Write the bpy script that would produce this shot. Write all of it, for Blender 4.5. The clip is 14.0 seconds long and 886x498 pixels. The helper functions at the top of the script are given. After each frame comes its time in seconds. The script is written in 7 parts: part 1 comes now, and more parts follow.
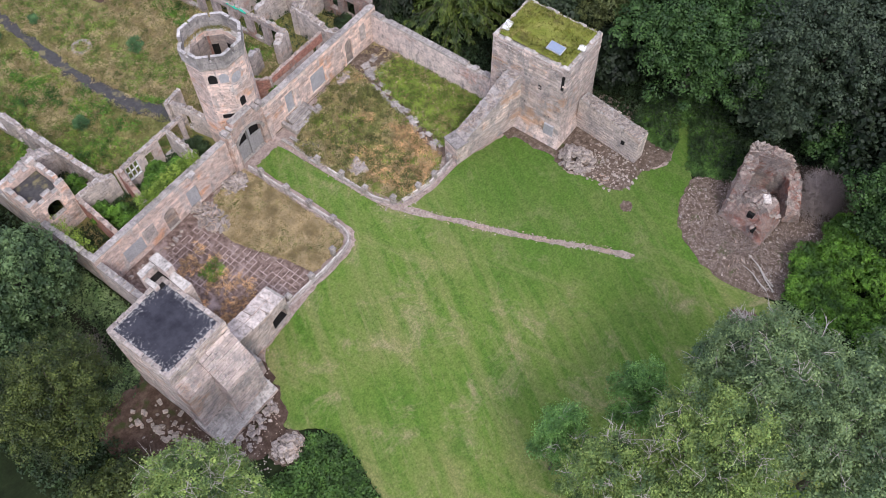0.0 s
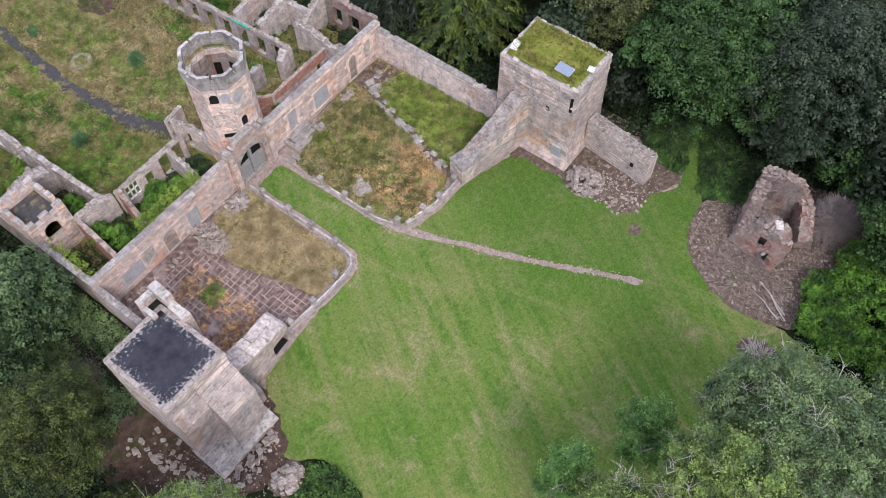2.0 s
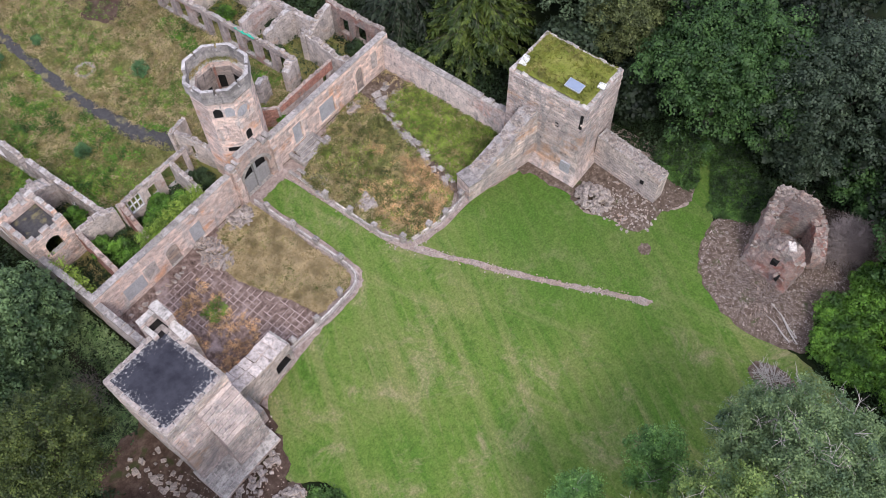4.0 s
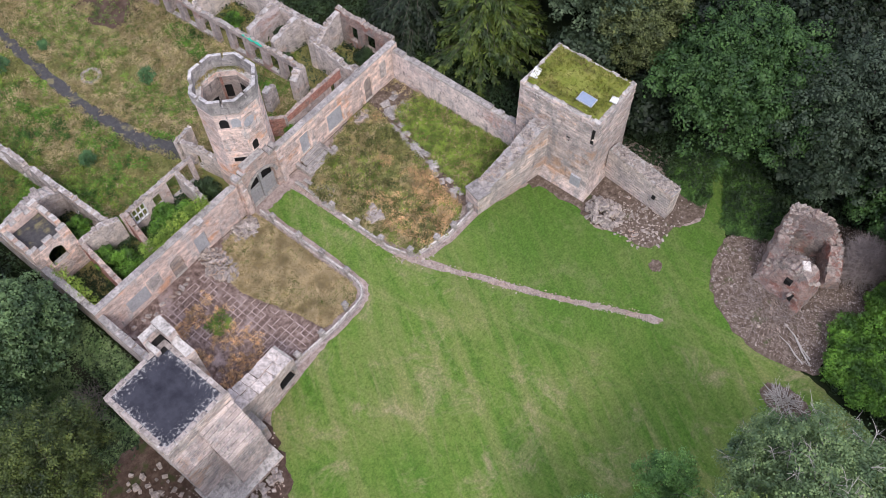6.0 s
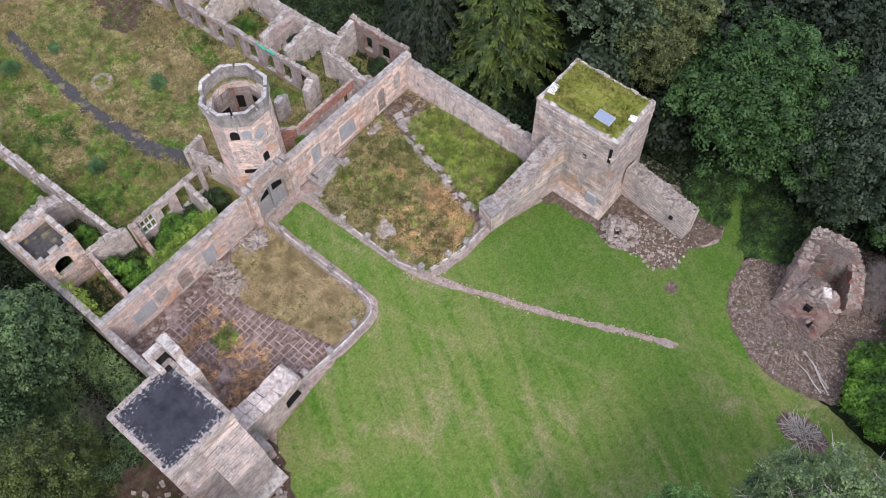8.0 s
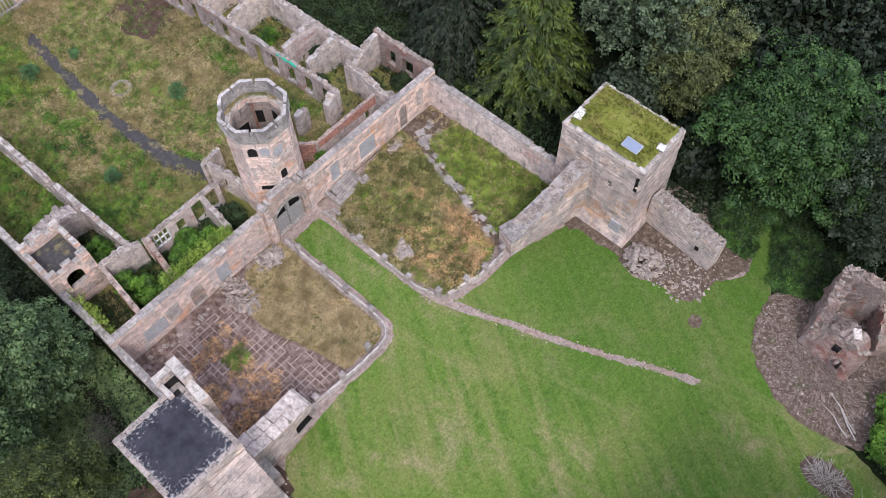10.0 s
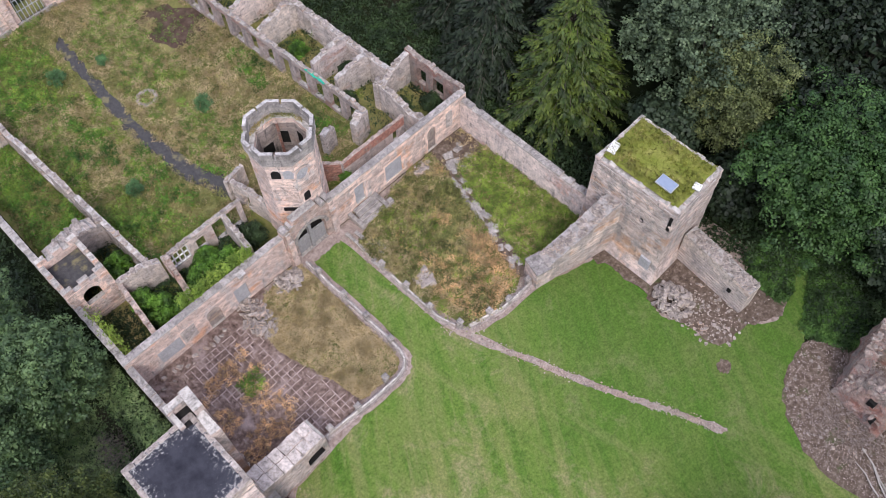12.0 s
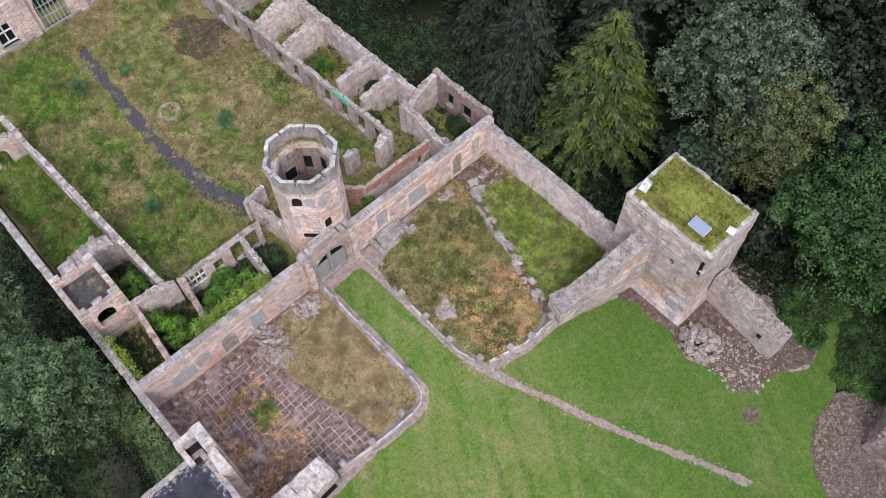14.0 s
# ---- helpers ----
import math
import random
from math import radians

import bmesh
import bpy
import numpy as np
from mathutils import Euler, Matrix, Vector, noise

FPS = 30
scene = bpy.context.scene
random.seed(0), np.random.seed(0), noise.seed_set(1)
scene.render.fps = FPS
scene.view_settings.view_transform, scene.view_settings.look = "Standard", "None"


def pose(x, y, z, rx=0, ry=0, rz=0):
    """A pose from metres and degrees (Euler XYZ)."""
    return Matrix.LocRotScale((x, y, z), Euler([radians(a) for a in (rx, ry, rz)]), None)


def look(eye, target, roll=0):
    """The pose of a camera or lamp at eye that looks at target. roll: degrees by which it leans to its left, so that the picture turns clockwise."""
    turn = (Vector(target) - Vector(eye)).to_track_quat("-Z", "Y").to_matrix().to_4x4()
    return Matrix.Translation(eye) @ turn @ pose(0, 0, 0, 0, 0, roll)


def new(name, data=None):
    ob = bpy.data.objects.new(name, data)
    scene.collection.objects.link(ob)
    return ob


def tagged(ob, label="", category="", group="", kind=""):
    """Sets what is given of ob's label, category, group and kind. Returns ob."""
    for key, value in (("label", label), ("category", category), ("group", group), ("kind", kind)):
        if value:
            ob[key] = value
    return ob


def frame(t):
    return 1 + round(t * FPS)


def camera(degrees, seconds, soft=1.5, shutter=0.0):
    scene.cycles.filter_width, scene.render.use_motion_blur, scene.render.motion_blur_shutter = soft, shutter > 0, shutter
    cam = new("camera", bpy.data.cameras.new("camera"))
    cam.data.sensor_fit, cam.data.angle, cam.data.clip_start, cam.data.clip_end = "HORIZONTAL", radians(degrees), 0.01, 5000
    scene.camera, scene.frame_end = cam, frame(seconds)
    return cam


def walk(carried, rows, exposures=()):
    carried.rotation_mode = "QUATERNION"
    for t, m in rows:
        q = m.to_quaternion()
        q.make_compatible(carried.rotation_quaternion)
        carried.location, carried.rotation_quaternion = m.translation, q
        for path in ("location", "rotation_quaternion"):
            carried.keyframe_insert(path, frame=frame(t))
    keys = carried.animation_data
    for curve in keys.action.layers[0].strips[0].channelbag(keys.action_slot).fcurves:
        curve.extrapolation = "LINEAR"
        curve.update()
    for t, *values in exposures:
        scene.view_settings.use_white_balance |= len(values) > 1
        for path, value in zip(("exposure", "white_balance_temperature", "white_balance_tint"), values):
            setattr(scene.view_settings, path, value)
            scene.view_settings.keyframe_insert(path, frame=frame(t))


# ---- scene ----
cam = camera(55.1, 14.0, soft=0.75)
PATH = [
    (0, (-10.285, -40.275, 57.618), (-9.4608, -39.6390, 55.9102), -1.48),
    (0.5, (-9.725, -39.880, 57.624), (-8.9035, -39.2439, 55.9150), -1.52),
    (1, (-9.207, -39.471, 57.626), (-8.3879, -38.8348, 55.9158), -1.52),
    (1.5, (-8.732, -39.071, 57.623), (-7.9151, -38.4338, 55.9118), -1.50),
    (2, (-8.297, -38.693, 57.614), (-7.4838, -38.0547, 55.9022), -1.47),
    (2.5, (-7.901, -38.344, 57.600), (-7.0902, -37.7045, 55.8867), -1.45),
    (3, (-7.537, -38.025, 57.579), (-6.7292, -37.3846, 55.8650), -1.44),
    (5.5, (-5.969, -36.715, 57.382), (-5.1758, -36.0631, 55.6660), -1.55),
    (6, (-5.654, -36.453, 57.328), (-4.8651, -35.7983, 55.6113), -1.58),
    (6.5, (-5.324, -36.172, 57.271), (-4.5393, -35.5143, 55.5536), -1.61),
    (7, (-4.974, -35.866, 57.212), (-4.1936, -35.2050, 55.4937), -1.64),
    (7.5, (-4.599, -35.531, 57.152), (-3.8242, -34.8656, 55.4328), -1.66),
    (8, (-4.197, -35.164, 57.092), (-3.4286, -34.4936, 55.3720), -1.67),
    (10.5, (-1.796, -32.861, 56.836), (-1.0702, -32.1590, 55.1100), -1.79),
    (11, (-1.259, -32.327, 56.800), (-0.5441, -31.6170, 55.0727), -1.84),
    (11.5, (-0.718, -31.777, 56.771), (-0.0134, -31.0581, 55.0421), -1.89),
    (12, (-0.179, -31.210, 56.748), (0.5140, -30.4836, 55.0181), -1.95),
    (12.5, (0.346, -30.626, 56.731), (1.0292, -29.8925, 55.0006), -2.00),
    (13, (0.850, -30.020, 56.721), (1.5229, -29.2800, 54.9889), -2.03),
    (13.5, (1.321, -29.381, 56.715), (1.9851, -28.6361, 54.9817), -2.00),
    (14, (1.750, -28.692, 56.713), (2.4061, -27.9450, 54.9774), -1.89),
]
walk(cam, [(t, look(eye, target, roll)) for t, eye, target, roll in PATH])

# ---------------------------------------------------------------- light
world = bpy.data.worlds.new("sky")
scene.world = world
world.use_nodes = True
wn = world.node_tree.nodes
sky = wn.new("ShaderNodeTexSky")
sky.sky_type, sky.sun_disc = "NISHITA", False
SUN_EL, SUN_AZ = radians(52), radians(215)
sky.sun_elevation, sky.sun_rotation = SUN_EL, SUN_AZ
sky.air_density, sky.dust_density, sky.ozone_density = 1.0, 4.0, 1.0
soften = wn.new("ShaderNodeMixRGB")
soften.inputs[0].default_value = 0.75
soften.inputs[2].default_value = (7.5, 7.9, 10.7, 1)
world.node_tree.links.new(sky.outputs[0], soften.inputs[1])
world.node_tree.links.new(soften.outputs[0], wn["Background"].inputs[0])
wn["Background"].inputs[1].default_value = 0.115
sun = new("sun", bpy.data.lights.new("sun", "SUN"))
sun.data.energy, sun.data.angle, sun.data.color = 1.5, radians(18), (1.0, 0.965, 0.98)
sun.matrix_world = look((0, 0, 60), (-math.sin(SUN_AZ) * math.cos(SUN_EL), -math.cos(SUN_AZ) * math.cos(SUN_EL), 60 - math.sin(SUN_EL)))
scene.view_settings.exposure = 0.72


# ---------------------------------------------------------------- materials
class Mat:
    """A small builder for node materials in object or world space."""

    def __init__(self, name, rough=0.85, spec=0.25, metal=0.0):
        self.m = bpy.data.materials.new(name)
        self.m.use_nodes = True
        self.t = self.m.node_tree
        self.b = self.t.nodes["Principled BSDF"]
        self.b.inputs["Roughness"].default_value = rough
        self.b.inputs["Specular IOR Level"].default_value = spec
        self.b.inputs["Metallic"].default_value = metal
        self.tc = self.t.nodes.new("ShaderNodeTexCoord")
        self.geo = self.t.nodes.new("ShaderNodeNewGeometry")

    def link(self, a, b):
        self.t.links.new(a, b)

    def noise(self, scale, detail=5, rough=0.6, vec=None, stretch=None, dist=0.0):
        n = self.t.nodes.new("ShaderNodeTexNoise")
        n.inputs["Scale"].default_value, n.inputs["Detail"].default_value = scale, detail
        n.inputs["Roughness"].default_value, n.inputs["Distortion"].default_value = rough, dist
        src = vec or self.geo.outputs["Position"]
        if stretch:
            if len(stretch) > 3:
                tm = self.t.nodes.new("ShaderNodeMapping")
                tm.inputs["Rotation"].default_value = (0, 0, radians(-stretch[3]))
                self.link(src, tm.inputs[0])
                src = tm.outputs[0]
            mp = self.t.nodes.new("ShaderNodeMapping")
            mp.inputs["Scale"].default_value = stretch[:3]
            self.link(src, mp.inputs[0])
            src = mp.outputs[0]
        self.link(src, n.inputs["Vector"])
        return n.outputs["Fac"]

    def ramp(self, fac, stops):
        r = self.t.nodes.new("ShaderNodeValToRGB")
        e = r.color_ramp.elements
        while len(e) < len(stops):
            e.new(0.5)
        for el, (p, c) in zip(e, stops):
            el.position = p
            el.color = (*c, 1) if len(c) == 3 else c
        self.link(fac, r.inputs[0])
        return r.outputs[0]

    def mix(self, fac, a, b, mode="MIX"):
        x = self.t.nodes.new("ShaderNodeMixRGB")
        x.blend_type = mode
        for s, v in zip(x.inputs, (fac, a, b)):
            if isinstance(v, (int, float)):
                s.default_value = v
            elif isinstance(v, tuple):
                s.default_value = (*v, 1)
            else:
                self.link(v, s)
        return x.outputs[0]

    def mask(self, fac, lo, hi):
        r = self.t.nodes.new("ShaderNodeMapRange")
        r.interpolation_type = "SMOOTHSTEP"
        r.inputs[1].default_value, r.inputs[2].default_value = lo, hi
        self.link(fac, r.inputs[0])
        return r.outputs[0]

    def up(self):
        s = self.t.nodes.new("ShaderNodeSeparateXYZ")
        self.link(self.geo.outputs["Normal"], s.inputs[0])
        return s.outputs[2]

    def rand(self):
        return self.t.nodes.new("ShaderNodeObjectInfo").outputs["Random"]

    def courses(self, w, h):
        """Masonry joints in object space: x + y along the wall, z up."""
        s = self.t.nodes.new("ShaderNodeSeparateXYZ")
        self.link(self.tc.outputs["Object"], s.inputs[0])
        a = self.t.nodes.new("ShaderNodeMath")
        self.link(s.outputs[0], a.inputs[0])
        self.link(s.outputs[1], a.inputs[1])
        c = self.t.nodes.new("ShaderNodeCombineXYZ")
        self.link(a.outputs[0], c.inputs[0])
        self.link(s.outputs[2], c.inputs[1])
        k = self.t.nodes.new("ShaderNodeTexBrick")
        k.inputs["Scale"].default_value = 1
        k.inputs["Brick Width"].default_value, k.inputs["Row Height"].default_value = w, h
        k.inputs["Mortar Size"].default_value, k.inputs["Mortar Smooth"].default_value = 0.014, 0.6
        k.inputs["Color1"].default_value, k.inputs["Color2"].default_value = (0.66, 0.65, 0.65, 1), (1.26, 1.2, 1.12, 1)
        k.inputs["Mortar"].default_value = (0.62, 0.6, 0.58, 1)
        self.link(c.outputs[0], k.inputs["Vector"])
        return k.outputs["Color"], k.outputs["Fac"]

    def bump(self, height, strength=0.5, dist=0.05):
        b = self.t.nodes.new("ShaderNodeBump")
        b.inputs["Strength"].default_value, b.inputs["Distance"].default_value = strength, dist
        self.link(height, b.inputs["Height"])
        self.link(b.outputs[0], self.b.inputs["Normal"])

    def done(self, colour):
        if isinstance(colour, tuple):
            self.b.inputs["Base Color"].default_value = (*colour, 1)
        else:
            self.link(colour, self.b.inputs["Base Color"])
        return self.m


def stone(name, base, stain, grey, stain_at=(0.5, 0.68), grey_at=(0.55, 0.75), w=0.62, h=0.31, joints=0.8, top=(0.30, 0.285, 0.26)):
    m = Mat(name, 0.92, 0.15)
    mid, fine = m.noise(1.7, 6, 0.65), m.noise(14, 4)
    c = m.mix(m.mask(mid, 0.35, 0.7), tuple(v * 1.1 for v in base), tuple(v * 0.74 for v in base))
    c = m.mix(m.mask(m.noise(0.33, 5, 0.6, stretch=(1, 1, 1.8)), *stain_at), c, stain)
    c = m.mix(m.mask(m.noise(0.8, 7, 0.7, stretch=(1.3, 1.3, 0.6)), *grey_at), c, grey)
    # single blocks differ in tone
    c = m.mix(0.8, c, m.ramp(m.geo.outputs["Random Per Island"], [(0.0, (0.68, 0.66, 0.64)), (0.5, (1.0, 1.0, 1.0)), (1.0, (1.3, 1.26, 1.2))]), "MULTIPLY")
    c = m.mix(0.8, c, m.ramp(m.rand(), [(0.0, (0.84, 0.82, 0.81)), (0.5, (1.0, 1.0, 1.0)), (1.0, (1.13, 1.12, 1.1))]), "MULTIPLY")
    k, f = m.courses(w, h)
    c = m.mix(joints, c, k, "MULTIPLY")
    # dark weathering runs and spots
    c = m.mix(m.mask(m.noise(1.3, 7, 0.75, stretch=(1.6, 1.6, 0.35)), 0.57, 0.7), c, tuple(v * 0.5 for v in grey))
    c = m.mix(m.mask(m.noise(4.5, 7, 0.8), 0.55, 0.68), c, tuple(v * 0.3 for v in grey))
    c = m.mix(m.mask(m.noise(3.3, 7, 0.8), 0.58, 0.7), c, tuple(min(v * 1.25, 0.75) for v in base))
    lich = m.mix(m.mask(m.noise(2.6, 8, 0.8), 0.42, 0.64), tuple(v * 1.25 for v in top), tuple(v * 0.62 for v in top))
    lich = m.mix(0.7, lich, m.ramp(m.rand(), [(0.0, (0.7, 0.69, 0.68)), (1.0, (1.3, 1.28, 1.25))]), "MULTIPLY")
    c = m.mix(m.mask(m.up(), 0.55, 0.85), c, lich)
    c = m.mix(0.6, c, m.ramp(m.noise(11, 6, 0.8), [(0.3, (0.55, 0.54, 0.53)), (0.7, (1.38, 1.38, 1.38))]), "MULTIPLY")
    c = m.mix(m.mask(m.noise(2.1, 9, 0.82, stretch=(1, 1, 1.7)), 0.52, 0.66), c, m.mix(0.72, c, (0.07, 0.065, 0.06)))
    c = m.mix(m.mask(m.noise(5.5, 6, 0.8, stretch=(0.7, 0.7, 2.6)), 0.56, 0.68), c, m.mix(0.7, c, (0.055, 0.05, 0.046)))
    c = m.mix(m.mask(m.noise(1.2, 8, 0.8), 0.54, 0.7), c, m.mix(0.5, c, (0.66, 0.60, 0.55)))
    c = m.mix(1.0, c, (1.11, 1.08, 1.07), "MULTIPLY")
    m.bump(m.mix(0.6, f, m.mix(0.5, mid, fine)), 0.9, 0.08)
    return m.done(c)


PINK = stone("pink_sandstone", (0.62, 0.505, 0.445), (0.58, 0.35, 0.235), (0.45, 0.425, 0.405), (0.545, 0.67), (0.49, 0.67), joints=0.6)
BLOCKING = stone("grey_blocking_stone", (0.30, 0.265, 0.24), (0.32, 0.25, 0.20), (0.22, 0.20, 0.19), joints=0.6)
BUFF = stone("buff_sandstone", (0.56, 0.48, 0.435), (0.48, 0.33, 0.235), (0.33, 0.31, 0.295), (0.53, 0.65), (0.47, 0.63), w=1.0, h=0.36, joints=0.6)
GREYST = stone("grey_lichened_stone", (0.48, 0.44, 0.41), (0.46, 0.34, 0.28), (0.30, 0.285, 0.275), (0.56, 0.72), (0.46, 0.66), joints=0.6, top=(0.31, 0.295, 0.275))
RUBBLEST = stone("rubble_stone", (0.38, 0.34, 0.30), (0.38, 0.28, 0.215), (0.24, 0.225, 0.205), joints=0.0, top=(0.25, 0.222, 0.20))
COPING = stone("coping_stone", (0.36, 0.34, 0.31), (0.36, 0.29, 0.23), (0.22, 0.21, 0.195), joints=0.0, top=(0.25, 0.235, 0.22))
BRICK = stone("red_brick", (0.43, 0.235, 0.195), (0.48, 0.29, 0.23), (0.36, 0.33, 0.31), (0.45, 0.7), (0.52, 0.7), w=0.23, h=0.08, joints=0.9, top=(0.33, 0.26, 0.22))
PLASTER = stone("weathered_render", (0.54, 0.48, 0.455), (0.42, 0.29, 0.25), (0.33, 0.305, 0.30), (0.54, 0.66), (0.48, 0.66), joints=0.25)


def simple(name, stops, scale, rough=0.9, bump=0.4, second=None, dist=0.05, spec=0.06):
    m = Mat(name, rough, spec)
    n = m.noise(scale, 7, 0.68)
    c = m.ramp(n, stops)
    if second:
        c = m.mix(m.mask(m.noise(second[0], 5, 0.6), second[1], second[2]), c, second[3])
    fine = m.noise(scale * 9, 3, 0.6)
    c = m.mix(0.55, c, m.ramp(fine, [(0.25, (0.5, 0.5, 0.5)), (0.75, (1.4, 1.4, 1.4))]), "MULTIPLY")
    m.bump(fine, bump, dist)
    return m.done(c)


def lawn_mat():
    m = Mat("mown_lawn", 0.95, 0.1)
    c = m.ramp(m.noise(0.13, 5, 0.6), [(0.3, (0.07, 0.142, 0.02)), (0.5, (0.105, 0.16, 0.032)), (0.7, (0.155, 0.175, 0.055))])
    # mowing lines: noise drawn out along the mower's ways, broad passes and narrow wheel marks
    for turn, sc, sq, lo, hi, col, k in ((56, 0.6, 0.10, 0.46, 0.70, (0.20, 0.19, 0.08), 0.5), (60, 1.2, 0.10, 0.48, 0.68, (0.055, 0.125, 0.016), 0.55), (54, 2.0, 0.09, 0.54, 0.72, (0.22, 0.20, 0.095), 0.3),
                                         (100, 0.7, 0.09, 0.54, 0.72, (0.22, 0.20, 0.095), 0.35), (101, 1.8, 0.07, 0.55, 0.70, (0.07, 0.135, 0.022), 0.35)):
        st = m.noise(sc, 3, 0.55, stretch=(sq, 1.0, 1, turn))
        c = m.mix(m.mask(st, lo, hi), c, m.mix(k, c, col))
    dry = m.noise(0.3, 8, 0.75, dist=0.5)
    c = m.mix(m.mask(dry, 0.5, 0.72), c, m.mix(0.75, c, (0.28, 0.225, 0.135)))
    c = m.mix(m.mask(m.noise(1.4, 6, 0.8), 0.6, 0.76), c, m.mix(0.8, c, (0.25, 0.19, 0.12)))
    c = m.mix(m.mask(m.noise(0.22, 6, 0.7, stretch=(1, 1, 1, 40)), 0.56, 0.7), c, m.mix(0.7, c, (0.062, 0.122, 0.02)))
    # darker, greener grass around a point near the old tower, broken up by noise
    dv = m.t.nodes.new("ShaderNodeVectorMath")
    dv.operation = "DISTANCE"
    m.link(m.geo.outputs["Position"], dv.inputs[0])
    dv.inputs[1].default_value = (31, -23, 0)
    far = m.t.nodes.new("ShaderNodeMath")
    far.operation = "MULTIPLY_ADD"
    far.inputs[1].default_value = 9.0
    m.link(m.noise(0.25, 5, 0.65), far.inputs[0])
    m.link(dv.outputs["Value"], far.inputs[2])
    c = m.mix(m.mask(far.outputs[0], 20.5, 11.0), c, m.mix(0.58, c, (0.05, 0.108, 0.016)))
    fine = m.noise(6, 6, 0.8)
    c = m.mix(0.6, c, m.ramp(m.noise(2.2, 6, 0.75), [(0.32, (0.62, 0.66, 0.6)), (0.68, (1.4, 1.36, 1.4))]), "MULTIPLY")
    c = m.mix(0.85, c, m.ramp(fine, [(0.33, (0.5, 0.56, 0.46)), (0.67, (1.5, 1.46, 1.48))]), "MULTIPLY")
    m.bump(m.noise(18, 4, 0.75), 0.7, 0.06)
    return m.done(c)


LAWN = lawn_mat()
DARKEARTH = simple("dark_brown_earth", [(0.3, (0.042, 0.027, 0.019)), (0.5, (0.082, 0.054, 0.04)), (0.75, (0.15, 0.11, 0.086))], 1.8, bump=0.8, second=(0.7, 0.55, 0.7, (0.045, 0.055, 0.02)))
PALEBRICK = stone("pale_weathered_brick", (0.37, 0.275, 0.24), (0.31, 0.16, 0.13), (0.30, 0.27, 0.25), (0.5, 0.6), (0.45, 0.6), w=0.23, h=0.08, joints=0.6, top=(0.28, 0.235, 0.205))
MEADOW = simple("rough_meadow", [(0.3, (0.09, 0.11, 0.03)), (0.5, (0.17, 0.16, 0.06)), (0.72, (0.27, 0.215, 0.095))], 0.5, second=(0.25, 0.5, 0.66, (0.085, 0.12, 0.022)))
DRY = simple("dry_weeds_ground", [(0.3, (0.18, 0.145, 0.07)), (0.5, (0.28, 0.215, 0.105)), (0.75, (0.36, 0.275, 0.14))], 0.9, second=(0.5, 0.52, 0.66, (0.09, 0.11, 0.03)))
EARTH = simple("bare_earth", [(0.3, (0.055, 0.038, 0.028)), (0.5, (0.125, 0.092, 0.07)), (0.72, (0.27, 0.215, 0.175))], 2.6, bump=0.8, second=(0.8, 0.58, 0.7, (0.075, 0.085, 0.035)))
GRAVEL = simple("pinkish_rubble_gravel", [(0.3, (0.17, 0.125, 0.105)), (0.5, (0.31, 0.24, 0.205)), (0.75, (0.46, 0.375, 0.33))], 2.4, bump=0.9)
FLOORST = simple("dark_mossy_floor", [(0.3, (0.055, 0.037, 0.03)), (0.5, (0.175, 0.122, 0.10)), (0.72, (0.36, 0.275, 0.24))], 2.6, bump=0.8, second=(0.35, 0.55, 0.7, (0.33, 0.255, 0.23)))
TARMAC = simple("old_tarmac", [(0.3, (0.045, 0.044, 0.045)), (0.7, (0.085, 0.08, 0.078))], 2.5, second=(0.8, 0.52, 0.66, (0.17, 0.15, 0.085)))
# albedo cut to near black: the canopy's shade is put into the colour
WOODFLOOR = simple("shaded_woodland_floor", [(0.3, (0.010, 0.014, 0.006)), (0.55, (0.018, 0.026, 0.010)), (0.75, (0.032, 0.038, 0.016))], 0.6, second=(0.15, 0.52, 0.7, (0.03, 0.026, 0.018)))
ROOFMOSS = simple("mossy_grass_roof", [(0.3, (0.11, 0.135, 0.02)), (0.5, (0.17, 0.185, 0.038)), (0.72, (0.25, 0.23, 0.07))], 0.9, second=(0.7, 0.55, 0.7, (0.12, 0.15, 0.022)))
TIMBER = simple("silvered_timber", [(0.3, (0.22, 0.21, 0.2)), (0.7, (0.36, 0.345, 0.33))], 5, 0.8)
BOARD = simple("blocking_board", [(0.3, (0.30, 0.295, 0.295)), (0.7, (0.42, 0.41, 0.405))], 1.2, 0.8, bump=0.15)
# near-black colour that paints the shade inside openings and holes
VOID_SHADE = simple("painted_void_shade", [(0.3, (0.012, 0.012, 0.012)), (0.7, (0.025, 0.023, 0.02))], 2)
WHITE = simple("white_block", [(0.3, (0.62, 0.61, 0.58)), (0.7, (0.76, 0.75, 0.72))], 3, 0.7, bump=0.2)
BARK = simple("bark", [(0.3, (0.06, 0.05, 0.04)), (0.7, (0.14, 0.12, 0.1))], 6, 0.9)
DEADWOOD = simple("bleached_dead_wood", [(0.3, (0.30, 0.27, 0.235)), (0.7, (0.48, 0.44, 0.39))], 6, 0.85)
METAL = simple("galvanised_metal", [(0.3, (0.3, 0.31, 0.32)), (0.7, (0.42, 0.43, 0.44))], 4, 0.5, bump=0.05)
GREENNET = simple("green_netting", [(0.3, (0.02, 0.28, 0.18)), (0.7, (0.05, 0.42, 0.28))], 5, 0.6)


